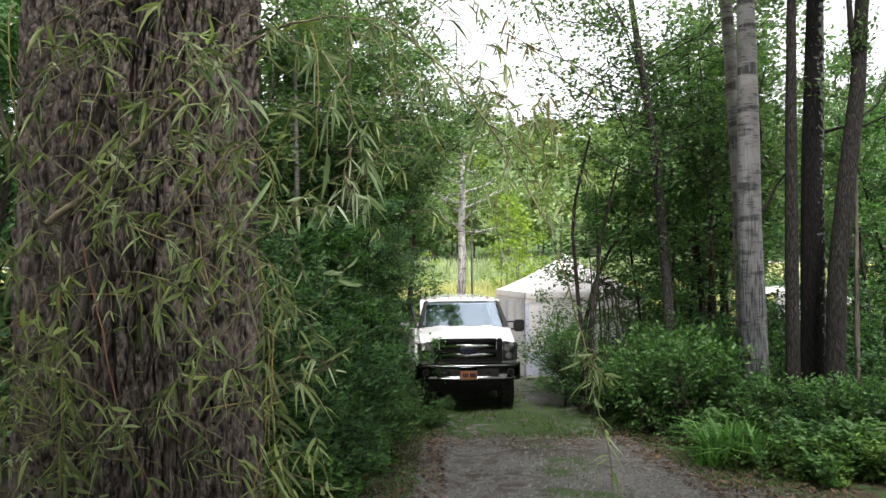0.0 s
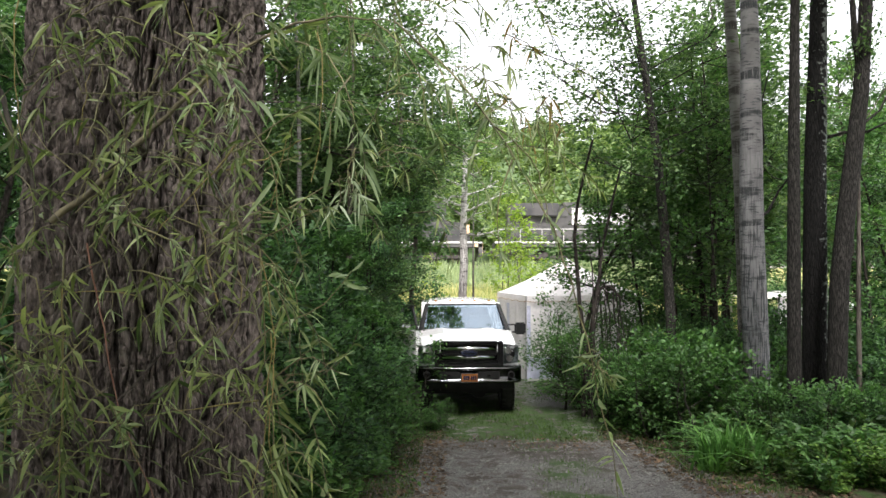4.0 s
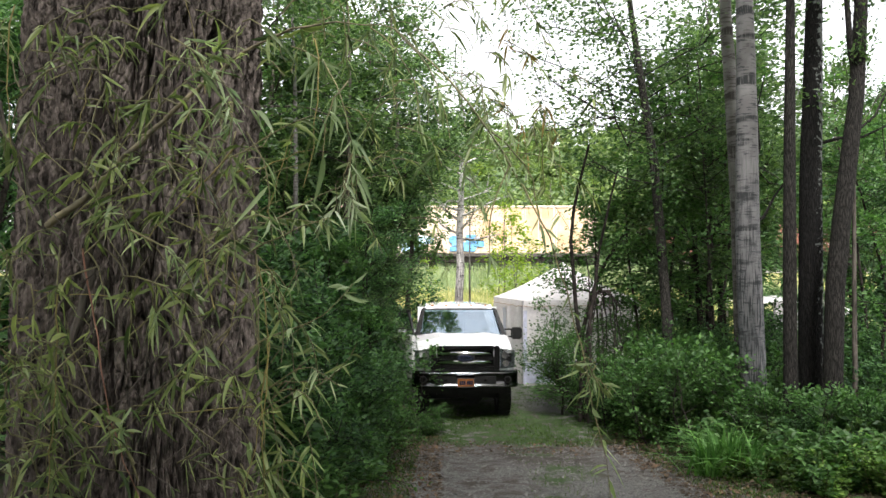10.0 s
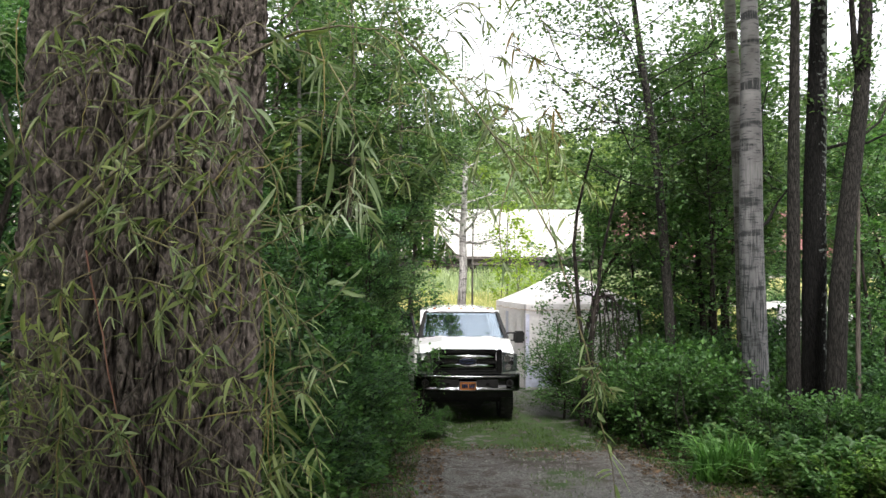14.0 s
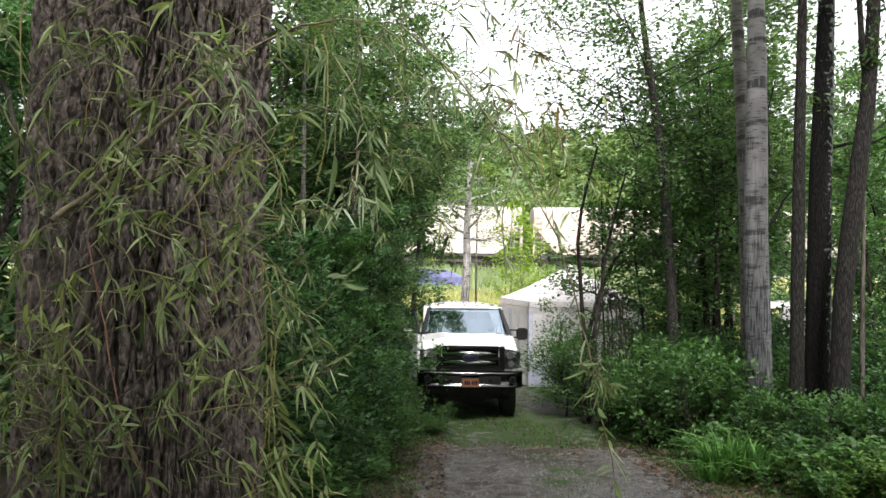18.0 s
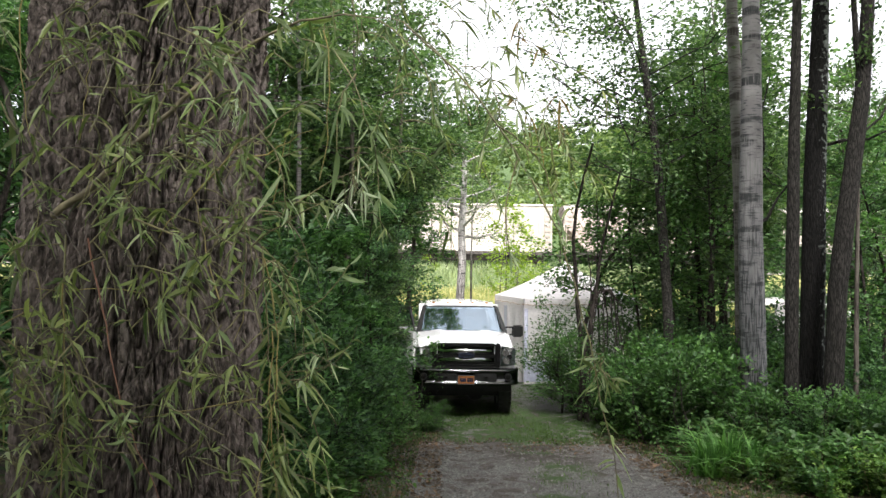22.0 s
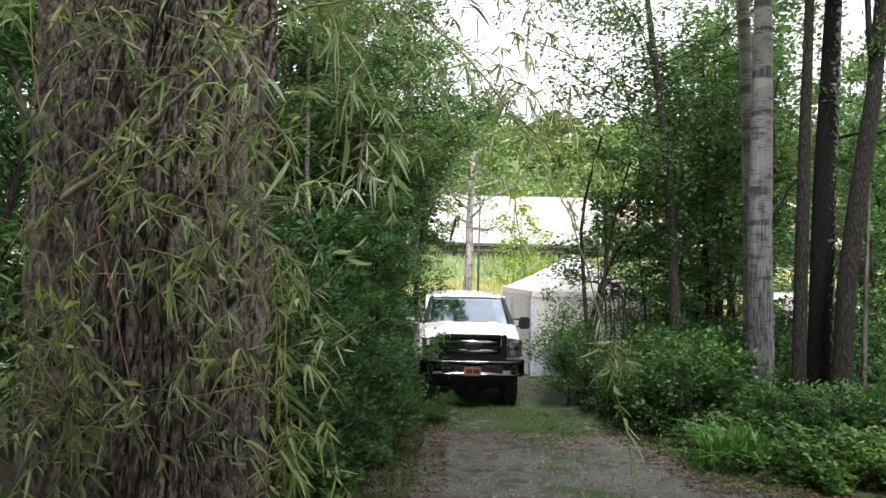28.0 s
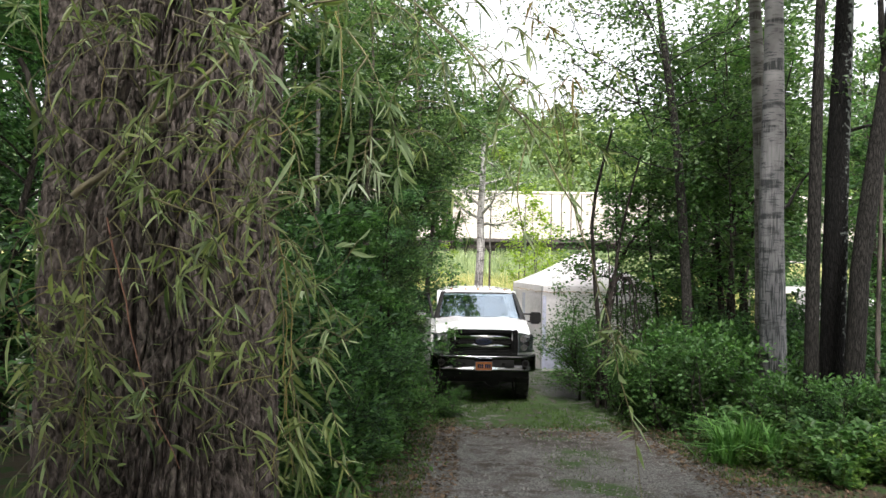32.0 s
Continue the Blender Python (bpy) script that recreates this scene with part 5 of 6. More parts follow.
        main.append(willow_strand(rng, top, pts, rng.uniform(0.002, 0.0036), 9, 0.05, (TWIG, TWIG_YELLOW, BARK_GREY)[n % 3], LEAF_WILLOW))
    for lo, hi, z0, z1, count in ((-0.17, 0.07, 0.2, 0.42, 24), (0.05, 0.2, 0.04, 0.26, 8), (-0.14, -0.02, 0.02, 0.2, 7)):
        for n in range(count):
            d = rng.uniform(2.1, 3.3)
            pts = [np.array([d * rng.uniform(lo, hi), d, 3 + d * rng.uniform(z0, z1)])]
            sx, length = rng.normal(0.15, 0.35), rng.uniform(0.18, 0.42)
            for step in range(5):
                pts.append(pts[-1] + unit(np.array([sx + rng.normal(0, 0.15), rng.normal(0, 0.1), 0.25 - 0.42 * step])) * length / 5)
            main.append(willow_strand(rng, top, pts, 0.002, rng.uniform(30, 60), 0.052, TWIG, LEAF_WILLOW))
    # the crown overhead, kept out of view and spread wide to shade track and trunk
    p = np.stack([rng.normal(0.6, 3.4, 50000), rng.normal(4.0, 4.5, 50000), rng.uniform(6.0, 11.5, 50000)], 1)
    p = p[(p[:, 2] - 3 > 0.46 * np.maximum(p[:, 1], 0) + 0.6) & (np.abs(p[:, 1] - 6) < 5.5)]
    # thinned on the right so that sun reaches the bushes
    p = p[(p[:, 0] < 1.0) | (rng.random(len(p)) < 0.6)]
    crown = raw("crown", *leaf_cloud(rng, p, 0.21, 0.32, 0.9, 0.3), LEAF_WILLOW, top)
    forks = [tube(wander(rng, (cx, cy, 6.1), (math.cos(q), math.sin(q), 0.9), 3.6, 7, 0.15), np.linspace(0.2, 0.04, 8), 10) for q in (0.3, 1.7, 2.9, 4.2, 5.4)]
    raw("limbs", *joined(forks), BARK, top, smooth=True)
    return main


SHOOTS = build_willow()

# ---- the pickup truck ----


def build_truck():
    t = tagged(new("pickup_truck"), "white pickup truck with chrome grille parked on grass, one door ajar", "pickup truck")

    def dome(y, hw, z, crown, low):
        xs = np.linspace(-hw, hw, 17)
        return [(x, y, z + crown * (1 - (x / hw) ** 4) + 0.025 * math.exp(-((abs(x) - hw * 0.55) / 0.1) ** 2)) for x in xs] + [(hw, y, low), (-hw, y, low)]
    part("hood", loft([dome(0.1, 0.9, 1.4, 0.04, 1.3), dome(0.2, 0.93, 1.46, 0.05, 1.3), dome(0.7, 0.95, 1.55, 0.05, 1.3), dome(1.38, 0.95, 1.62, 0.04, 1.3)]), PAINT_WHITE, t, smooth=False)
    for s in (-1, 1):
        side = [(0.86, 0.16), (1.0, 0.3), (1.015, 1.0), (1.0, 1.5)]
        rings = [[(s * 0.62, y, 0.75), (s * w, y, 0.75 if y < 0.5 or y > 1.45 else 0.98), (s * w, y, 1.2), (s * (w - 0.05), y, 1.42), (s * 0.62, y, 1.44)] for w, y in side]
        part("fender", loft(rings), PAINT_WHITE, t, bevel=0.012)
    part("frame", boxes((-0.55, 0.55, 0.3, 5.6, 0.5, 0.75), (-0.8, 0.8, 0.75, 1.15, 0.38, 0.5), (-0.7, 0.7, 0.35, 1.3, 0.75, 1.2)), GRILLE, t)
    part("axle", discs(((0, 0.97, 0.44), "x", 0.06, 1.5), ((0.25, 0.97, 0.44), "y", 0.17, 0.3)), GRILLE, t, "black front axle")
    part("splash_guard", boxes((-0.7, 0.7, 1.35, 1.4, 0.3, 0.75)), GRILLE, t)
    # grille
    g = part("grille", boxes((-0.58, 0.58, 0.095, 0.2, 1.06, 1.49)), GRILLE, t, "black grille mesh", bevel=0.02)
    part("grille_frame", boxes((-0.68, -0.57, 0.03, 0.14, 1.04, 1.52), (0.57, 0.68, 0.03, 0.14, 1.04, 1.52), (-0.58, 0.58, 0.03, 0.14, 1.46, 1.52), (-0.58, 0.58, 0.03, 0.14, 1.04, 1.09)), GUNMETAL, g, "dark chrome grille surround", bevel=0.02)
    for z in (1.375, 1.2):
        bulge = [(z - 0.05, 0.1), (z - 0.05, 0.062), (z - 0.035, 0.045), (z - 0.012, 0.036), (z + 0.015, 0.04), (z + 0.035, 0.052), (z + 0.05, 0.075), (z + 0.05, 0.1)]
        part("grille_bar", loft([[(x, q, zz) for zz, q in bulge] for x in (-0.55, 0.55)]), CHROME, g, "chrome grille bar", smooth=True)
    part("mesh_slats", boxes(*[(-0.55, 0.55, 0.085, 0.105, z, z + 0.01) for z in np.arange(1.1, 1.46, 0.035)]), BLACK, g)
    ell = lambda a, b, y: [(a * math.cos(q), y, 1.285 + b * math.sin(q)) for q in np.linspace(0, 2 * math.pi, 28, endpoint=False)]
    part("badge_ring", loft([ell(0.185, 0.08, 0.06), ell(0.185, 0.08, 0.03), ell(0.165, 0.065, 0.028)]), BUMPER, g, "dark chrome oval ring")
    part("badge", loft([ell(0.165, 0.066, 0.05), ell(0.15, 0.055, 0.022)]), NAVY, g, "dark blue oval badge")
    part("badge_mark", boxes((-0.1, 0.1, 0.016, 0.022, 1.275, 1.295)), BUMPER, g)
    # lamps
    for s in (-1, 1):
        h = part("headlight", loft([[(s * x, y + 0.12 * max(0, (x - 0.7)) / 0.25, z) for x, z in ((0.69, 1.07), (0.99, 1.08), (1.0, 1.42), (0.69, 1.47))] for y in (0.06, 0.3)]), LAMP_DARK, t, "dark headlight housing", bevel=0.01)
        part("reflector", discs(((s * 0.78, 0.055, 1.34), "y", 0.07, 0.03)), REFLECTOR, h)
        part("low_beam", discs(((s * 0.8, 0.06, 1.18), "y", 0.065, 0.03)), REFLECTOR, h)
        part("lamp_brow", boxes((s * 0.82 - 0.15, s * 0.82 + 0.15, 0.07, 0.1, 1.41, 1.435)), REFLECTOR, h, bevel=0.005)
        part("turn_signal", boxes((s * 0.86 - 0.05, s * 0.86 + 0.05, 0.1, 0.13, 1.2, 1.38)), BUMPER, h, bevel=0.008)
        part("lens", loft([[(s * x, y + 0.12 * max(0, (x - 0.7)) / 0.25, z) for x, z in ((0.69, 1.07), (0.99, 1.08), (1.0, 1.42), (0.69, 1.47))] for y in (0.04, 0.05)]), GLASS, h, "clear headlight lens")
    # bumper
    prof = [(0.7, 0.1), (0.7, 0.0), (0.706, -0.03), (0.72, -0.052), (0.742, -0.06), (0.762, -0.05), (0.778, -0.03), (0.8, -0.022), (0.93, -0.022),
            (0.95, -0.03), (0.965, -0.048), (0.985, -0.056), (1.005, -0.05), (1.022, -0.03), (1.032, 0.0), (1.035, 0.1)]
    xs = [-1.05, -0.98, -0.88, -0.74, -0.6, -0.3, 0.0, 0.3, 0.6, 0.74, 0.88, 0.98, 1.05]
    sweep = lambda x: 0.05 * (x / 0.9) ** 2 + (0.14 if abs(x) > 1.04 else 0.04 if abs(x) > 0.93 else 0)
    b = part("bumper", loft([[(x, y + sweep(x), z) for z, y in prof] for x in xs]), BUMPER, t, "dark chrome front bumper with a rolled lip", smooth=True)
    each("air_intake", [(-0.6, -0.18, -0.03, 0.02, 0.79, 0.94), (0.18, 0.6, -0.03, 0.02, 0.79, 0.94)], GRILLE, b, "black bumper opening", bevel=0.01)
    part("tow_hook", boxes((-0.42, -0.36, -0.055, -0.025, 0.85, 0.88), (0.36, 0.42, -0.055, -0.025, 0.85, 0.875)), BUMPER, b)
    part("valance", boxes((-0.9, 0.9, 0.1, 0.2, 0.58, 0.74), (-0.68, 0.68, 0.0, 0.1, 1.036, 1.05)), GRILLE, b, "black lower valance", bevel=0.01)
    for s in (-1, 1):
        fl = part("fog_lamp", discs(((s * 0.83, 0.0, 0.87), "y", 0.07, 0.06)), GRILLE, b, "black fog lamp bezel")
        part("lens", discs(((s * 0.83, -0.02, 0.87), "y", 0.045, 0.03)), GUNMETAL, fl)
    pl = part("licence_plate", boxes((-0.155, 0.155, -0.085, -0.075, 0.745, 0.9)), ORANGE, t, "orange licence plate", bevel=0.004)
    part("plate_frame", boxes((-0.17, 0.17, -0.08, -0.07, 0.73, 0.915), (-0.17, 0.17, -0.09, -0.07, 0.73, 0.745), (-0.17, 0.17, -0.09, -0.07, 0.9, 0.915), (-0.17, -0.155, -0.09, -0.07, 0.74, 0.905), (0.155, 0.17, -0.09, -0.07, 0.74, 0.905)), CHROME, pl)
    part("plate_bars", boxes(*[(x, x + 0.034, -0.089, -0.085, 0.78, 0.86) for x in (-0.12, -0.08, -0.04, 0.02, 0.06, 0.1)]), NAVY, pl)
    # cab
    def hoop(y, z, hw, up):
        return [(-hw - 0.03, y, z - up), (-hw, y, z - 0.05), (-hw + 0.06, y, z - 0.01), (-0.4, y, z + 0.025), (0.4, y, z + 0.025), (hw - 0.06, y, z - 0.01), (hw, y, z - 0.05), (hw + 0.03, y, z - up)]
    part("roof", loft([hoop(2.08, 2.17, 0.79, 0.09), hoop(2.3, 2.21, 0.8, 0.1), hoop(3.2, 2.22, 0.8, 0.1), hoop(4.2, 2.2, 0.79, 0.1)]), PAINT_WHITE, t, bevel=0.01)
    for s in (-1, 1):
        # body-coloured pillar made black: its seal and dark reflection are in the colour
        part("pillar", loft([[(s * 1.0, 1.44, 1.6), (s * 0.93, 1.4, 1.62), (s * 0.93, 1.52, 1.62), (s * 1.0, 1.57, 1.6)], [(s * 0.84, 2.12, 2.15), (s * 0.79, 2.09, 2.15), (s * 0.79, 2.2, 2.15), (s * 0.84, 2.25, 2.15)]]), BLACK, t, "windscreen pillar with dark seal and reflection put into its colour", bevel=0.01)
        each("rear_pillar", [(s * 0.86 - 0.06, s * 0.86 + 0.06, 2.75, 2.9, 1.55, 2.16), (s * 0.86 - 0.06, s * 0.86 + 0.06, 3.95, 4.2, 1.55, 2.16)], PAINT_WHITE, t)
        part("side_window", boxes((s * 0.87 - 0.008, s * 0.87 + 0.008, 2.9, 3.95, 1.62, 2.12)), GLASS_DARK, t)
        part("side_panel", boxes((s * 0.97 - 0.04, s * 0.97 + 0.04, 2.82, 4.3, 0.6, 1.6)), PAINT_WHITE, t, bevel=0.02)
        part("rocker", boxes((s * 0.95 - 0.05, s * 0.95 + 0.05, 1.5, 4.3, 0.5, 0.64)), BLACK, t, bevel=0.015)
    pane = lambda o: [[(x, 1.4 - 0.09 * math.cos(x * 1.4) + 0.08 + o, 1.63) for x in np.linspace(-0.93, 0.93, 13)], [(x * 0.86, 2.1 - 0.06 * math.cos(x * 1.4) + 0.04 + o, 2.165) for x in np.linspace(-0.93, 0.93, 13)]]
    outer, inner = pane(0.0), pane(0.012)
    part("windshield", loft([outer[0] + inner[0][::-1], outer[1] + inner[1][::-1]]), SCREEN, t, "reflecting windscreen").visible_shadow = False
    part("windshield_band", loft([[(x * 0.87, 2.05 - 0.06 * math.cos(x * 1.4) + 0.035, 2.125) for x in np.linspace(-0.93, 0.93, 13)], [(x * 0.86, 2.085 - 0.06 * math.cos(x * 1.4) + 0.035, 2.16) for x in np.linspace(-0.93, 0.93, 13)]], closed=False), BLACK, t)
    for s in (-1, 1):
        part("windshield_seal", loft([[(s * 0.94, 1.375, 1.635), (s * 0.88, 1.36, 1.635), (s * 0.88, 1.385, 1.645), (s * 0.94, 1.4, 1.645)], [(s * 0.81, 2.065, 2.16), (s * 0.765, 2.05, 2.16), (s * 0.765, 2.075, 2.17), (s * 0.81, 2.09, 2.17)]]), BLACK, t)
    part("cowl", boxes((-0.9, 0.9, 1.3, 1.46, 1.56, 1.635)), BLACK, t, "black cowl panel", bevel=0.01)
    for x0, x1 in ((-0.75, -0.1), (0.05, 0.7)):
        part("wiper", boxes((x0, x1, 1.36, 1.375, 1.645, 1.665)), BLACK, t)
    part("dashboard", boxes((-0.85, 0.85, 1.5, 1.95, 1.45, 1.62)), SEAT, t, bevel=0.03)
    for s in (-1, 1):
        part("seat", boxes((s * 0.42 - 0.25, s * 0.42 + 0.25, 2.7, 2.88, 1.1, 1.85), (s * 0.42 - 0.13, s * 0.42 + 0.13, 2.72, 2.84, 1.85, 2.05)), SEAT, t, bevel=0.03)
    part("cab_back", boxes((-0.85, 0.85, 4.22, 4.28, 0.7, 2.12)), BLACK, t)
    part("cab_floor", boxes((-0.9, 0.9, 1.45, 4.25, 0.62, 0.7), (-0.9, 0.9, 1.4, 1.5, 0.62, 1.5)), SEAT, t)
    for x in (-0.6, -0.28, 0, 0.28, 0.6):
        part("clearance_lamp", boxes((x - 0.035, x + 0.035, 2.14, 2.24, 2.205, 2.235)), AMBER, t, "amber roof clearance lamp", bevel=0.012)
    # mirrors and doors
    for s in (-1, 1):
        hinge = pose(s * 1.0, 1.55, 0, 0, 0, 24 if s < 0 else 0)
        d = part("door", boxes((-0.04, 0.04, 0.0, 1.2, 0.66, 1.6)), PAINT_WHITE, t, "white cab door standing ajar" if s < 0 else "white cab door", bevel=0.02)
        d.matrix_basis = hinge
        part("window_frame", loft([[(-s * i + o, y, z) for o in (-0.02, 0.02)] + [(-s * i + o, y + 0.07, z) for o in (0.02, -0.02)] for i, y, z in ((0.02, 0.02, 1.58), (0.15, 0.62, 2.08))]), BLACK, d)
        part("window_top", boxes((-s * 0.155 - 0.025, -s * 0.155 + 0.025, 0.6, 1.2, 2.05, 2.12)), BLACK, d)
        part("window_post", loft([[(-s * i + o, y, z) for o in (-0.02, 0.02)] + [(-s * i + o, y + 0.07, z) for o in (0.02, -0.02)] for i, y, z in ((0.02, 1.13, 1.58), (0.15, 1.13, 2.08))]), BLACK, d)
        part("pane", loft([[(o, 0.08, 1.6), (o, 1.14, 1.6), (o - s * 0.125, 1.14, 2.06), (o - s * 0.125, 0.63, 2.06)] for o in (-s * 0.02, 0.006 - s * 0.02)]), GLASS, d, "clear side window").visible_shadow = False
        part("handle", boxes((s * 0.04 - 0.015, s * 0.04 + 0.015, 0.95, 1.12, 1.4, 1.44)), CHROME, d)
        mi = part("mirror", boxes((s * 0.24 - 0.12, s * 0.24 + 0.12, 0.1, 0.22, 1.5, 1.76)), BLACK, d, "black towing mirror", bevel=0.03)
        each("mirror_arm", [(s * 0.08 - 0.1, s * 0.08 + 0.1, 0.13, 0.18, 1.7, 1.73), (s * 0.08 - 0.1, s * 0.08 + 0.1, 0.13, 0.18, 1.54, 1.57)], BLACK, mi)
        part("mirror_cap", boxes((s * 0.24 - 0.1, s * 0.24 + 0.1, 0.09, 0.12, 1.66, 1.745)), CHROME if s < 0 else BLACK, mi, bevel=0.008)
    # bed
    part("cargo_bed", boxes((-1.0, -0.9, 4.35, 6.3, 0.7, 1.55), (0.9, 1.0, 4.35, 6.3, 0.7, 1.55), (-0.95, 0.95, 4.35, 4.45, 0.7, 1.55), (-0.95, 0.95, 6.2, 6.3, 0.7, 1.55), (-0.95, 0.95, 4.35, 6.3, 0.75, 0.82)), PAINT_WHITE, t, bevel=0.01)
    for s in (-1, 1):
        for y in (0.97, 5.0):
            w = part("wheel", discs(((s * 0.84, y, 0.44), "x", 0.26, 0.24)), STEEL, t, "steel wheel")
            ring = [[(s * 0.84 + o, y + rr * math.cos(q), 0.44 + rr * math.sin(q)) for o, rr in ((-0.13, 0.27), (-0.14, 0.38), (-0.1, 0.44), (0.1, 0.44), (0.14, 0.38), (0.13, 0.27))] for q in np.linspace(0, 2 * math.pi, 33)]
            part("tyre", loft(ring, caps=False), RUBBER, w, "black tyre", smooth=True)
            lug = [(s * 0.84 + x, s * 0.84 + x + 0.075, y + 0.44 * math.cos(q) - 0.025, y + 0.44 * math.cos(q) + 0.025, 0.44 + 0.44 * math.sin(q) - 0.018, 0.44 + 0.44 * math.sin(q) + 0.012) for q in np.linspace(0.1, 6.2, 26) for x in (-0.12, 0.045)]
            tagged(part("tread", boxes(*lug), RUBBER, w), kind="stuff")
    t.matrix_world = pose(0.465, 14.5, 0.0, 0, 0, 2.2)


build_truck()

# ---- camp ----


def build_tent():
    w, d, e, p = 3.2, 3.0, 2.2, 3.2
    t = tagged(new("party_tent"), "white pop-up canopy tent with side walls and peaked roof", "tent")
    m = 10
    corners = [(0, 0), (w, 0), (w, d), (0, d)]
    apex = Vector((w / 2, d / 2, p))
    for i in range(4):
        a, b = Vector((*corners[i], e)), Vector((*corners[(i + 1) % 4], e))
        rings = []
        for v in range(9):
            q = v / 8
            row = []
            for u in range(m + 1):
                c = a.lerp(b, u / m).lerp(apex, q)
                c.z -= 0.1 * math.sin(math.pi * q) * (1 - 0.3 * abs(u / m - 0.5)) + 0.02 * math.sin(u * 2.1 + v)
                row.append(tuple(c))
            rings.append(row)
        part("roof_panel", loft(rings, closed=False), CANVAS, t, smooth=True)
        rings = []
        for z in (e + 0.005, e - 0.1, e - 0.22):
            rings.append([tuple(a.lerp(b, u / 20) + Vector((0, 0, z - e - (0.03 * abs(math.sin(u * math.pi / 4)) if z < e - 0.2 else 0))) + (a.lerp(b, u / 20) - Vector((w / 2, d / 2, e))).normalized() * 0.025) for u in range(21)])
        va = part("valance", loft(rings, closed=False), CANVAS, t, "white scalloped valance", smooth=True)
        rope = [tuple(a.lerp(b, u / 12) + Vector((0, 0, -0.13 - 0.04 * math.sin(u * 1.1) ** 2)) + (a.lerp(b, u / 12) - Vector((w / 2, d / 2, e))).normalized() * 0.05) for u in range(13)]
        raw("cord", *tube(rope, 0.008, 5), ROPE, va, "tan cord")
        n = 28
        out = (b - a).normalized().cross(Vector((0, 0, 1)))
        rings = [[tuple(a.lerp(b, u / n) + Vector((0, 0, z - e)) + out * (0.03 * math.sin(u * 0.9 + z) + 0.012 * math.sin(u * 2.7))) for u in range(n + 1)] for z in (0.02, 0.5, 1.0, 1.5, e - 0.12)]
        wall = part("side_wall", loft(rings, closed=False), CANVAS, t, smooth=True)
        if i in (0, 3):
            for u0, u1 in (((0.0, 0.03), (0.03, 0.8)) if i == 0 else ((0.4, 0.5),)):
                rings = [[tuple(a.lerp(b, u0 + (u1 - u0) * k / 6) + Vector((0, 0, z - e)) + out * 0.05) for k in range(7)] for z in ((0.08, 0.3, 0.62) if u0 == 0.03 else (0.08, 0.9, 1.95))]
                part("window_panel", loft(rings, closed=False), CANVAS_WIN, wall, "translucent lilac plastic panel")
    for c in corners:
        part("pole", boxes((c[0] - 0.02, c[0] + 0.02, c[1] - 0.02, c[1] + 0.02, -0.02, e)), POLE, t)
    t.matrix_world = pose(2.08, 19.0, 0.03, 0, 0, 10)


def build_camp_tent():
    t = tagged(new("ridge_tent"), "dark grey ridge tent with a white tarp stretched over it", "tent")
    part("tent_side", loft([[(-1.85, 0, 0), (-0.9, 0, 1.9), (0.6, 0, 0)], [(-1.85, 2.6, 0), (-0.9, 2.6, 1.9), (0.6, 2.6, 0)]]), TARP_GREY, t)
    part("tarp", loft([[(-1.9, -0.3, 2.4), (-0.6, -0.2, 2.35), (0.4, -0.3, 2.0), (1.2, -0.2, 1.8)], [(-1.7, 1.2, 2.25), (-0.5, 1.2, 2.5), (0.4, 1.2, 2.3), (1.2, 1.2, 1.9)], [(-1.8, 3.0, 2.3), (-0.5, 3.0, 2.45), (0.4, 3.0, 2.2), (1.2, 3.0, 1.9)]], closed=False), CANVAS, t, "white tarp")
    part("tarp_flap", loft([[(-1.9, -0.3, 2.4), (-0.6, -0.2, 2.35), (-0.2, -0.25, 2.25)], [(-1.85, -0.28, 1.2), (-1.45, -0.2, 1.5), (-1.1, -0.25, 1.9)]], closed=False), CANVAS, t, "hanging white flap")
    part("groundsheet", boxes((-2.2, 2.0, -1.0, 2.6, 0.0, 0.02)), CANVAS_WIN, t, "pale groundsheet")
    for x, y in ((-1.9, -0.3), (1.2, -0.2), (-1.8, 3.0), (1.2, 3.0)):
        part("tent_pole", boxes((x - 0.02, x + 0.02, y - 0.02, y + 0.02, 0.0, 2.4 if x < 0 else 1.85)), POLE, t)
    t.matrix_world = pose(10.15, 18.6, 0.02, 0, 0, 0) @ Matrix.Diagonal((1, 1, 0.92, 1))


build_tent()
build_camp_tent()

# ---- the train ----
SPEED = 8.8
CROSS = 1.416


def bogie(parent, x, axles, base, r=0.46):
    b = part("bogie", boxes((x - base / 2 - 0.35, x + base / 2 + 0.35, -1.12, -0.95, 0.35, 0.62), (x - base / 2 - 0.35, x + base / 2 + 0.35, 0.95, 1.12, 0.35, 0.62), (x - 0.35, x + 0.35, -1.15, 1.15, 0.3, 0.85)), RAIL_DARK, parent, "dark steel bogie", bevel=0.04)
    for k in range(axles):
        ax = x - base / 2 + base * k / (axles - 1)
        part("wheel", discs(((ax, -0.75, r), "y", r, 0.13), ((ax, 0.75, r), "y", r, 0.13), ((ax, 0, r), "y", 0.09, 1.5)), RAIL_DARK, b)


def couplers(parent, half):
    for s in (-1, 1):
        part("coupler", boxes((s * half - 0.35, s * half + 0.35, -0.12, 0.12, 0.75, 1.0)), RAIL_DARK, parent, bevel=0.03)


def ladders(parent, half, z0, z1, material):
    for s in (-1, 1):
        x = s * (half - 0.35)
        bars = [(x - 0.22, x + 0.22, -1.66, -1.62, z, z + 0.035) for z in np.arange(z0, z1, 0.38)]
        part("ladder", boxes((x - 0.24, x - 0.2, -1.66, -1.58, z0 - 0.2, z1), (x + 0.2, x + 0.24, -1.66, -1.58, z0 - 0.2, z1), *bars), material, parent)


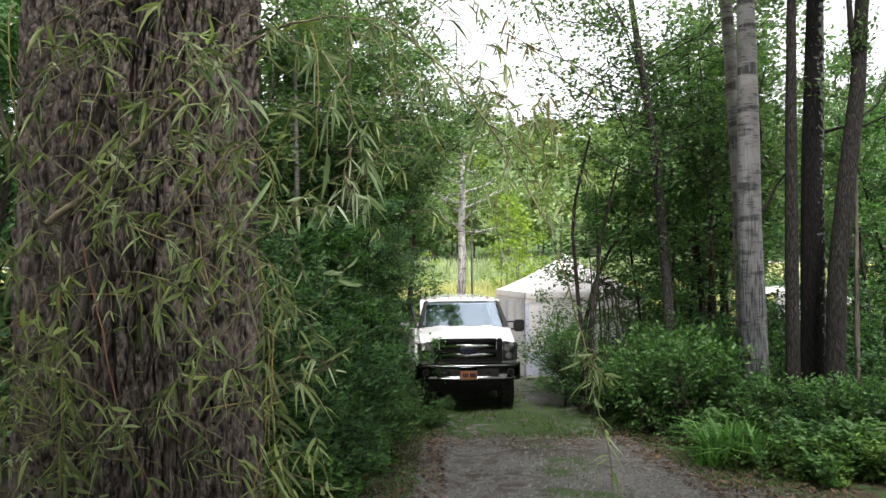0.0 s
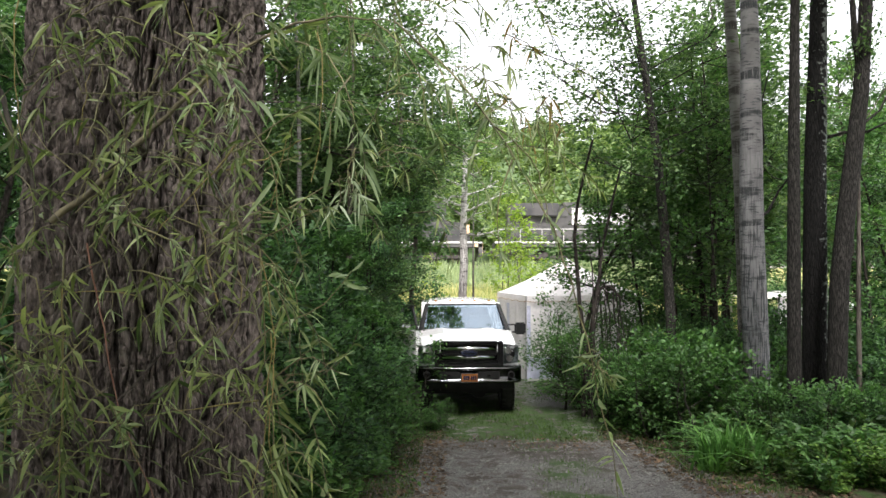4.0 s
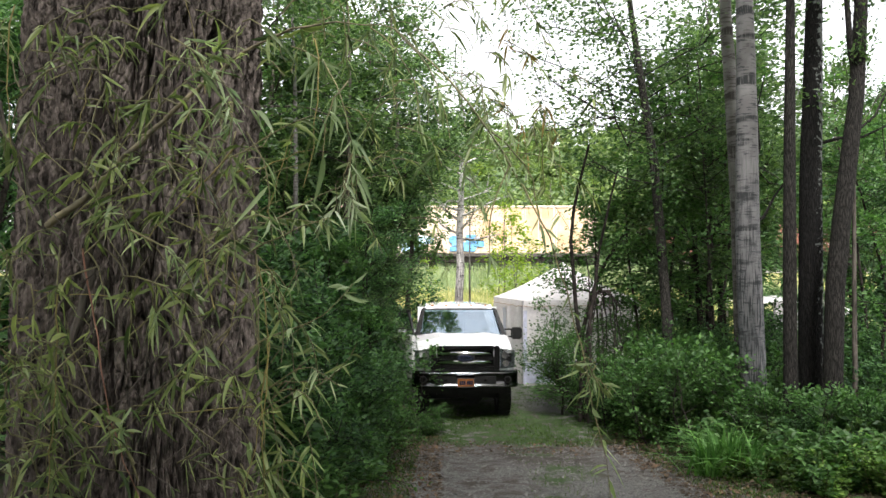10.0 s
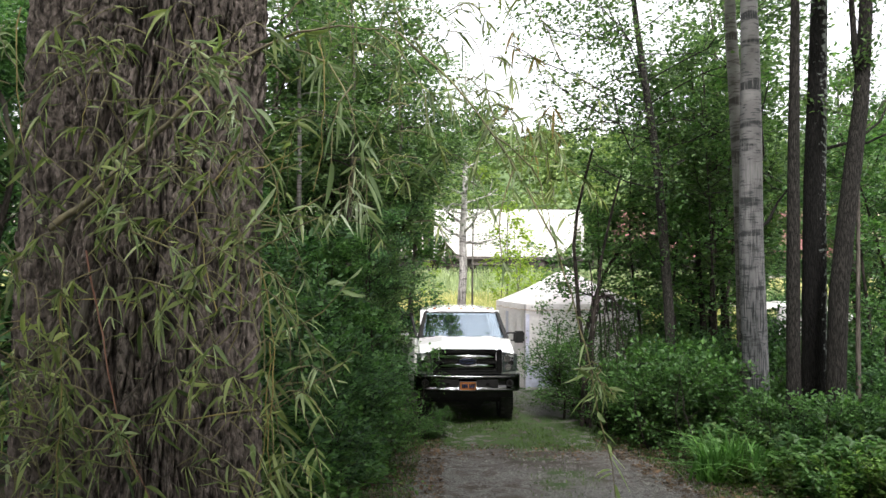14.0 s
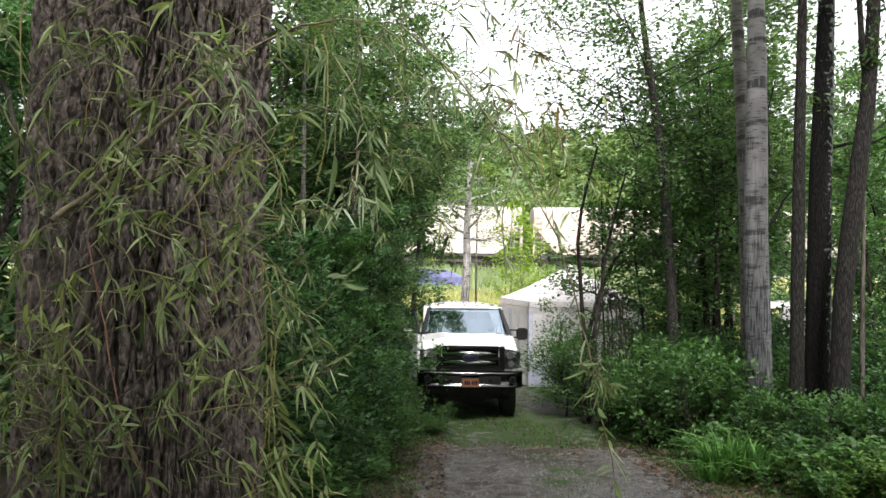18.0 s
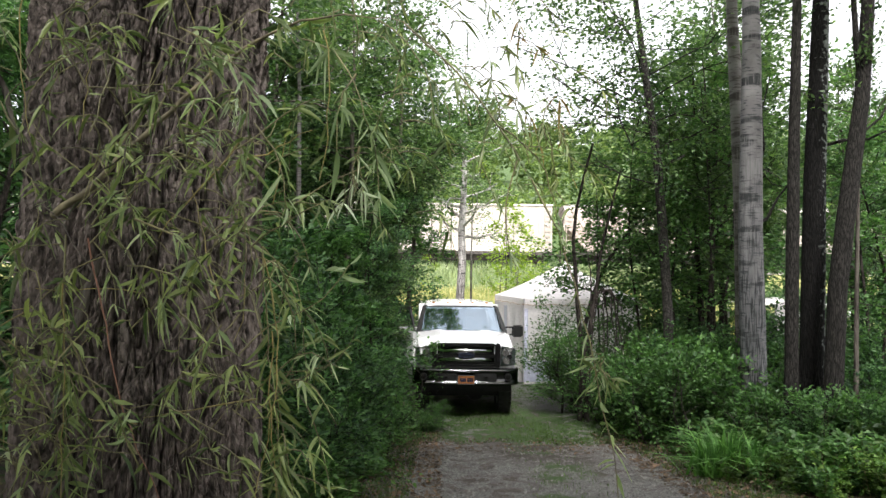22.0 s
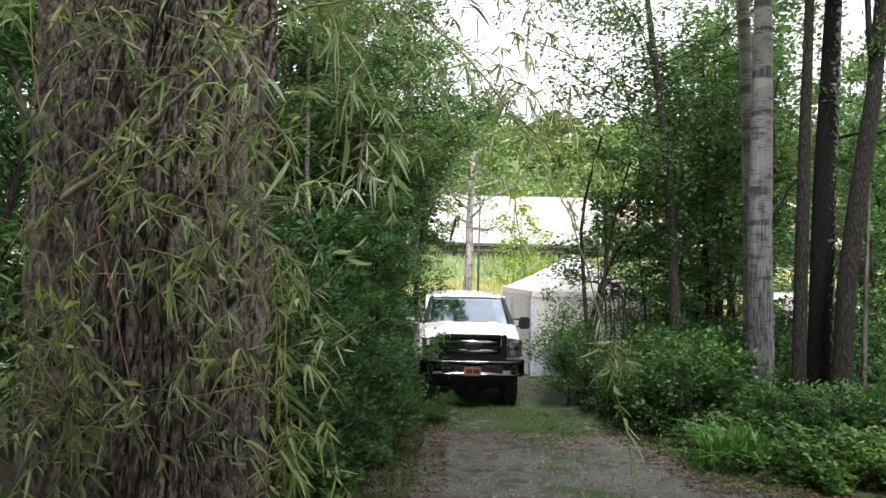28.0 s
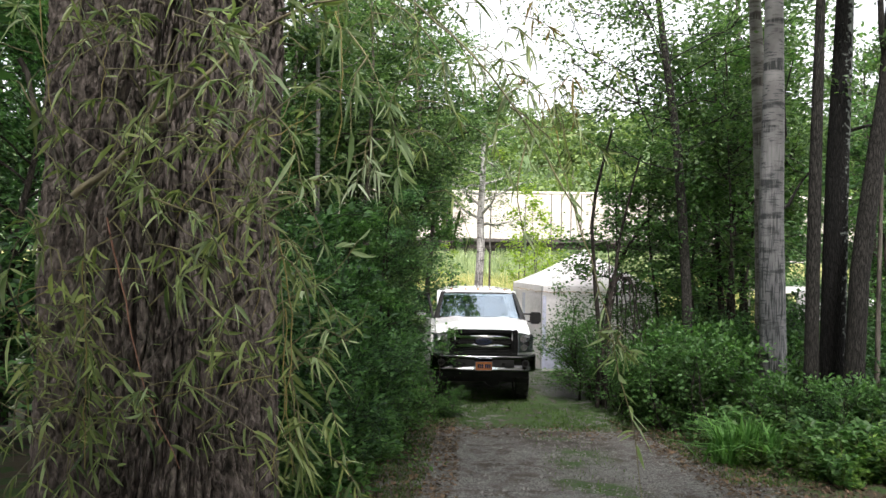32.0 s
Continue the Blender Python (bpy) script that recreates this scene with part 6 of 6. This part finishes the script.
def spray(parent, x, z, w, h, material, seed):
    """Painted blobs and strokes on a wagon's side."""
    rng = random.Random(seed)
    specs = []
    for _ in range(16):
        bx, bz = x + rng.uniform(-w, w) / 2, z + rng.uniform(-h, h) / 2
        sx, sz = w * rng.uniform(0.06, 0.2), h * rng.uniform(0.15, 0.4)
        specs.append((bx - sx, bx + sx, -1.605 - rng.uniform(0.002, 0.006), -1.58, bz - sz, bz + sz))
    for spec in specs:
        part("paint_patch", boxes(spec), material, parent, "spray-painted colour patch", bevel=0.06, seg=3)


def boxcar(length, paint, trim, label, door=True, tags=(), patch=None):
    t = tagged(new("boxcar"), label, "railway wagon", "freight train")
    h = length / 2
    part("body", boxes((-h, h, -1.5, 1.5, 1.08, 4.55)), paint, t, bevel=0.015)
    each("rib", [(x - 0.05, x + 0.05, -1.56, -1.48, 1.1, 4.5) for x in np.arange(-h + 0.1, h, 1.15)], paint, t)
    rf = loft([[(x, -1.58, 4.5), (x, -1.52, 4.62), (x, 0, 4.74), (x, 1.52, 4.62), (x, 1.58, 4.5)] for x in (-h - 0.05, h + 0.05)])
    part("roof", rf, trim, t)
    part("sill", boxes((-h, h, -1.52, -1.4, 0.86, 1.1), (-h + 2, h - 2, -0.5, 0.5, 0.6, 1.08)), RAIL_DARK, t)
    if door:
        dr = part("door", boxes((-1.5, 1.5, -1.6, -1.5, 1.15, 4.4)), trim, t, bevel=0.02)
        each("door_rod", [(x - 0.03, x + 0.03, -1.65, -1.6, 1.15, 4.4) for x in (-1.1, -0.35, 0.35, 1.1)], RAIL_DARK, dr)
    if patch:
        each("side_panel", [(x, x + 1.08, -1.52, -1.49, 1.15, 4.4) for x in np.arange(-0.2, h - 1.2, 1.15)], patch, t, "orange-brown repainted panel")
    ladders(t, h, 1.2, 4.4, trim)
    for s in (-1, 1):
        bogie(t, s * (h - 2.0), 2, 1.7)
    couplers(t, h)
    # solid dark box standing in for brake rigging and the shade beneath the wagon
    part("underfloor_shade", boxes((-h + 3.1, h - 3.1, -1.2, 1.0, 0.42, 0.88)), RAIL_DARK, t, bevel=0.05)
    for a in tags:
        spray(t, *a)
    return t


def hopper(length, paint, label, tags=()):
    t = tagged(new("hopper_wagon"), label, "railway wagon", "freight train")
    h = length / 2
    sec = lambda x, low, top: [(x, -1.5, low), (x, -1.56, (low + top) / 2), (x, -1.45, top - 0.25), (x, -0.8, top), (x, 0.8, top), (x, 1.45, top - 0.25), (x, 1.56, (low + top) / 2), (x, 1.5, low)]
    part("body", loft([sec(-h, 3.2, 4.6), sec(-h + 1.5, 1.35, 4.62), sec(-h + 2.0, 1.1, 4.62), sec(h - 2.0, 1.1, 4.62), sec(h - 1.5, 1.35, 4.62), sec(h, 3.2, 4.6)]), paint, t)
    each("rib", [(x - 0.05, x + 0.05, -1.62, -1.5, 1.15, 4.3) for x in np.linspace(-h + 2.1, h - 2.1, 9)], paint, t)
    part("sill", boxes((-h, h, -1.5, -1.35, 0.9, 1.15)), RAIL_DARK, t)
    each("end_post", [*[(s * h - 0.06, s * h + 0.06, y - 0.06, y + 0.06, 0.95, 3.4) for s in (-1, 1) for y in (-1.4,)], *[(s * (h - 0.75) - 0.05, s * (h - 0.75) + 0.05, y - 0.05, y + 0.05, 0.95, 2.4) for s in (-1, 1) for y in (-1.4,)]], paint, t)
    each("outlet", [(x - 0.9, x + 0.9, -0.7, 0.7, 0.55, 1.1) for x in (-length * 0.22, 0, length * 0.22)], RAIL_DARK, t, bevel=0.05)
    part("roof_walk", boxes((-h + 0.3, h - 0.3, -0.45, 0.45, 4.66, 4.72)), STEEL, t)
    ladders(t, h, 1.2, 4.3, paint)
    for s in (-1, 1):
        bogie(t, s * (h - 1.6), 2, 1.7)
    couplers(t, h)
    # dark filler block: underfloor shade and rigging as one solid
    part("underfloor_shade", boxes((-h + 2.8, h - 2.8, -1.3, 1.0, 0.42, 0.95)), RAIL_DARK, t, bevel=0.05)
    for a in tags:
        spray(t, *a)
    return t


def gondola(length, label):
    t = tagged(new("gondola_wagon"), label, "railway wagon", "freight train")
    h = length / 2
    part("body", boxes((-h, h, -1.5, -1.42, 1.0, 3.35), (-h, h, 1.42, 1.5, 1.0, 3.35), (-h, -h + 0.1, -1.5, 1.5, 1.0, 3.35), (h - 0.1, h, -1.5, 1.5, 1.0, 3.35), (-h, h, -1.5, 1.5, 0.95, 1.1)), RAIL_RUST, t, bevel=0.01)
    each("post", [(x - 0.08, x + 0.08, -1.62, -1.48, 0.95, 3.35) for x in np.linspace(-h + 0.1, h - 0.1, 14)], RAIL_RUST, t)
    # top rail coloured paler than the sides
    part("top_rail", boxes((-h, h, -1.6, -1.42, 3.33, 3.47), (-h, h, 1.42, 1.6, 3.33, 3.47)), RAIL_PINK, t, "paler top rail")
    part("stencil_bars", boxes((h - 4.2, h - 3.0, -1.515, -1.5, 2.3, 2.6), (h - 4.2, h - 2.6, -1.515, -1.5, 1.7, 1.9)), RAIL_WHITE, t)
    ladders(t, h, 1.0, 3.3, RAIL_RUST)
    for s in (-1, 1):
        bogie(t, s * (h - 2.0), 2, 1.7)
    couplers(t, h)
    return t


def locomotive(length, label):
    t = tagged(new("locomotive"), label, "locomotive", "freight train")
    h = length / 2
    part("frame", boxes((-h, h, -1.5, 1.5, 1.2, 1.62), (-h, -h + 0.3, -1.5, 1.5, 0.5, 1.6), (h - 0.3, h, -1.5, 1.5, 0.5, 1.6)), RAIL_GREY, t, bevel=0.03)
    part("walkway_stripe", boxes((-h, h, -1.56, -1.5, 1.5, 1.64)), RAIL_WHITE, t, "white walkway edge")
    part("fuel_tank", boxes((-3.2, 3.2, -1.4, 1.4, 0.35, 1.2)), RAIL_GREY, t, "grey fuel tank", bevel=0.12)
    part("hood", boxes((-h + 1.0, h - 5.2, -0.95, 0.95, 1.62, 4.3)), RAIL_BLACK, t, "black engine hood", bevel=0.08)
    part("radiator", boxes((-h + 1.2, -h + 4.8, -1.35, 1.35, 3.5, 4.5)), RAIL_BLACK, t, bevel=0.08)
    each("hood_door", [(x, x + 0.8, -0.98, -0.94, 1.75, 2.8) for x in np.arange(-h + 1.4, h - 6, 0.95)], RAIL_GREY, t, bevel=0.02)
    part("cab", boxes((h - 5.2, h - 2.7, -1.5, 1.5, 1.62, 4.5)), RAIL_BLACK, t, "black driver's cab", bevel=0.1)
    part("cab_window", boxes((h - 4.7, h - 4.0, -1.53, -1.49, 3.2, 4.0), (h - 3.8, h - 3.1, -1.53, -1.49, 3.2, 4.0), (h - 2.72, h - 2.68, -1.1, -0.2, 3.3, 4.0), (h - 2.72, h - 2.68, 0.2, 1.1, 3.3, 4.0)), GLASS_DARK, t)
    part("nose", loft([[(x, -1.0 * k, 1.62), (x, -1.0 * k, z), (x, 1.0 * k, z), (x, 1.0 * k, 1.62)] for x, z, k in ((h - 2.75, 3.2, 1), (h - 1.2, 3.0, 0.95), (h - 0.9, 2.4, 0.85))]), RAIL_BLACK, t, bevel=0.05)
    each("nose_stripe", [(h - 0.02, h + 0.02, y, y + 0.22, 0.55, 1.55) for y in (-1.45, -0.95, -0.45, 0.05, 0.55, 1.05)], RAIL_ORANGE, t, "orange warning stripe")
    each("end_stripe", [(h - 0.6, h - 0.35, -1.53, -1.5, 1.22, 1.48), (h - 1.6, h - 0.95, -1.03, -0.96, 2.1, 2.9)], RAIL_ORANGE, t, "orange nose marking", bevel=0.006)
    part("name_panel", boxes((-4.1, 0.5, -1.0, -0.96, 2.9, 4.15)), RAIL_WHITE, t, "white lettering panel")
    each("vent", [(-6.6, -4.4, -1.0, -0.95, 3.5, 4.2), (3.2, 4.6, -1.0, -0.95, 3.6, 4.1)], RAIL_GREY, t)
    part("exhaust", boxes((-0.6, 0.6, -0.4, 0.4, 4.3, 4.55), (-h + 5.2, -h + 6.6, -0.7, 0.7, 4.3, 4.6)), RAIL_GREY, t, bevel=0.04)
    rails = [(x - 0.02, x + 0.02, -1.48, -1.44, 1.62, 2.55) for x in np.arange(-h + 0.3, h - 5.3, 1.6)]
    part("handrail", boxes((-h + 0.3, h - 5.3, -1.48, -1.44, 2.52, 2.57), *rails), RAIL_WHITE, t, "white handrails")
    for s in (-1, 1):
        bogie(t, s * (h - 3.6), 3, 3.4, 0.5)
    couplers(t, h)
    return t


def build_train():
    """Wagons with the times at which their fronts and tails pass the meadow birch."""
    g = 0.9
    made = []
    for times, make in [
        ((1.45, 3.8), lambda n: locomotive(n, "black diesel locomotive with a white walkway stripe")),
        ((3.8, 6.35), lambda n: locomotive(n, "second black diesel locomotive coupled behind")),
        ((6.42, 8.46), lambda n: gondola(n, "low rusty red gondola wagon")),
        ((8.8, 10.85), lambda n: boxcar(n, RAIL_YELLOW, RAIL_YELLOW, "faded yellow boxcar with blue spray paint", False,
                                         ((-1.2, 1.8, 2.0, 0.8, SPRAY_BLUE, 3), (-4.9, 1.8, 2.2, 0.8, SPRAY_CYAN, 4)), RAIL_ORANGE)),
        ((10.85, 12.73), lambda n: boxcar(n, RAIL_MAROON, RAIL_MAROON, "faded maroon boxcar with a sliding door")),
        ((12.95, 14.3), lambda n: hopper(n, RAIL_WHITE, "white covered hopper wagon")),
        ((14.3, 15.95), lambda n: hopper(n, RAIL_CREAM, "cream covered hopper wagon")),
        ((15.95, 17.5), lambda n: hopper(n, RAIL_PINK, "faded cream hopper wagon")),
        ((17.5, 19.35), lambda n: hopper(n, RAIL_CREAM, "cream covered hopper wagon")),
        ((19.35, 21.2), lambda n: hopper(n, RAIL_PINK, "faded cream hopper wagon")),
        ((21.2, 23.25), lambda n: boxcar(n, RAIL_CREAM, RAIL_CREAM, "plain cream boxcar on the railway")),
        ((23.25, 25.2), lambda n: boxcar(n, RAIL_CREAM, RAIL_PINK, "cream boxcar with a grey spray-painted patch", False, ((-4.0, 1.7, 3.4, 0.9, SPRAY_GREY, 5),))),
        ((25.2, 26.85), lambda n: hopper(n, RAIL_PINK, "faded cream hopper with cyan spray paint", ((4.6, 2.0, 2.0, 0.9, SPRAY_CYAN, 6),))),
        ((26.85, 28.48), lambda n: hopper(n, RAIL_WHITE, "white covered hopper wagon")),
        ((28.48, 30.3), lambda n: hopper(n, RAIL_CREAM, "cream covered hopper wagon")),
        ((30.3, 32.3), lambda n: boxcar(n, RAIL_CREAM, RAIL_CREAM, "plain cream boxcar on the railway")),
        ((32.3, 34.3), lambda n: boxcar(n, RAIL_CREAM, RAIL_PINK, "cream boxcar with a faded door")),
        ((34.3, 36.0), lambda n: hopper(n, RAIL_WHITE, "white covered hopper wagon"))]:
        ob = make((times[1] - times[0]) * SPEED - g)
        made.append((ob, sum(times) / 2))
    return made


TRAIN = build_train()

# ---- cars on the road ----


def small_car(paint, label):
    """A five-door car, its nose towards -x."""
    t = tagged(new("car"), label, "car")
    prof = [(-2.15, 0.35), (-2.2, 0.65), (-2.05, 0.85), (-1.1, 0.98), (-0.45, 1.42), (0.9, 1.47), (1.8, 1.1), (2.1, 0.95), (2.15, 0.4)]
    part("body", loft([[(x, y * (0.9 if z > 1.0 else 1.0), z) for x, z in prof] for y in (-0.85, -0.8, 0.8, 0.85)]), paint, t, bevel=0.03)
    for s in (-1, 1):
        part("side_window", loft([[(-0.95, s * 0.79, 1.0), (-0.42, s * 0.775, 1.36), (0.85, s * 0.775, 1.4), (1.5, s * 0.79, 1.05)], [(-0.95, s * 0.8, 1.0), (-0.42, s * 0.79, 1.36), (0.85, s * 0.79, 1.4), (1.5, s * 0.8, 1.05)]]), GLASS_DARK, t)
        part("headlight", boxes((-2.2, -2.0, s * 0.65 - 0.15, s * 0.65 + 0.15, 0.66, 0.78)), REFLECTOR, t, bevel=0.02)
        part("tail_light", boxes((2.0, 2.16, s * 0.68 - 0.12, s * 0.68 + 0.12, 0.7, 0.9)), CAR_RED, t, bevel=0.02)
        for x in (-1.3, 1.3):
            w = part("wheel", discs(((x, s * 0.78, 0.32), "y", 0.2, 0.2)), STEEL, t)
            part("tyre", discs(((x, s * 0.77, 0.32), "y", 0.32, 0.19)), RUBBER, w)
    part("windscreen", loft([[(-1.08, -0.7, 1.0), (-1.08, 0.7, 1.0), (-0.5, 0.64, 1.4), (-0.5, -0.64, 1.4)], [(-1.1, -0.7, 1.02), (-1.1, 0.7, 1.02), (-0.52, 0.64, 1.42), (-0.52, -0.64, 1.42)]]), GLASS_DARK, t)
    return t


CAR_ONE = small_car(CAR_BLUE, "blue hatchback passing on the road")
CAR_TWO = small_car(CAR_RED, "red hatchback passing on the road")


# seconds and metres that the shoots' tips drift along x in the breeze
BREEZE = [(0, 0.012), (1, 0.002), (2, -0.003), (3, -0.003), (4.5, 0.003), (6, -0.001), (7, -0.008), (8, 0.002), (9, 0.0), (10, -0.021), (11, -0.014),
          (12, -0.012), (13, 0.006), (14, 0.009), (15.5, 0.008), (17, 0.003), (18, 0.012), (19, 0.017), (20, 0.023), (21.5, 0.02), (23, 0.026),
          (24, 0.018), (25, 0.028), (26.5, 0.03), (28, 0.031), (30, 0.033), (32, 0.034)]
BREEZE_LONG = [(0, 0.026), (1, 0.012), (2, -0.003), (3, -0.003), (4.5, 0.006), (6, -0.003), (7, -0.009), (8, 0.006), (9, 0.0), (10, -0.021), (11, -0.014),
               (12, 0.0), (13, 0.004), (14, 0.006), (15.5, 0.012), (17, 0.015), (18, 0.033), (19, 0.037), (20, 0.031), (21.5, 0.034), (23, 0.051),
               (24, 0.043), (25, 0.063), (26.5, 0.063), (28, 0.064), (30, 0.076), (32, 0.071)]
BREEZE_LOW = [(0, 0.0), (3.5, 0.006), (7, -0.005), (10.5, -0.008), (14, 0.004), (17, 0.003), (20, 0.008), (23, 0.004), (25, 0.018), (28, 0.033), (30, 0.036), (32, 0.047)]


def sway_rows(pivot, reach, drift, gain):
    """Turns about the shoot's foot that carry its tip along x by the drift."""
    rows = []
    for t, dx in drift:
        m = Matrix.Rotation(-dx * gain / reach, 4, "Y")
        rows.append((t, Matrix.Translation(pivot) @ m @ Matrix.Translation(-pivot)))
    return rows


def motions():
    rng = random.Random(5)
    for i, ob in enumerate(SHOOTS[1:]):
        v = ob.data.vertices
        a, b = v[0].co.copy(), v[len(v) - 1].co.copy()
        drift = BREEZE_LOW if i == 0 else BREEZE_LONG if i == 1 else BREEZE
        if i == 0:
            low = a, max((b - a).length, 0.3)
        if ob in WHORL:  # it hangs on the long front shoot and swings with it
            walk(ob, sway_rows(low[0], low[1], BREEZE_LOW, 1.0))
            continue
        walk(ob, sway_rows(a, max((b - a).length, 0.3), drift, 1.0 if i < 2 else rng.uniform(0.6, 1.1)))
    for ob, mid in TRAIN:
        walk(ob, [(t, pose(CROSS + SPEED * (t - mid), 56.0, 3.2)) for t in (0.0, 8.0, 16.0, 24.0, 32.0)])
    for ob, x0, t0, v in ((CAR_ONE, 3.7, 17.6, 12.2), (CAR_TWO, 3.05, 19.7, 20.0)):
        walk(ob, [(t, pose(x0 - v * (t - t0), 46.4, 1.64)) for t in (0.0, 8.0, 16.0, 24.0, 32.0)])


motions()
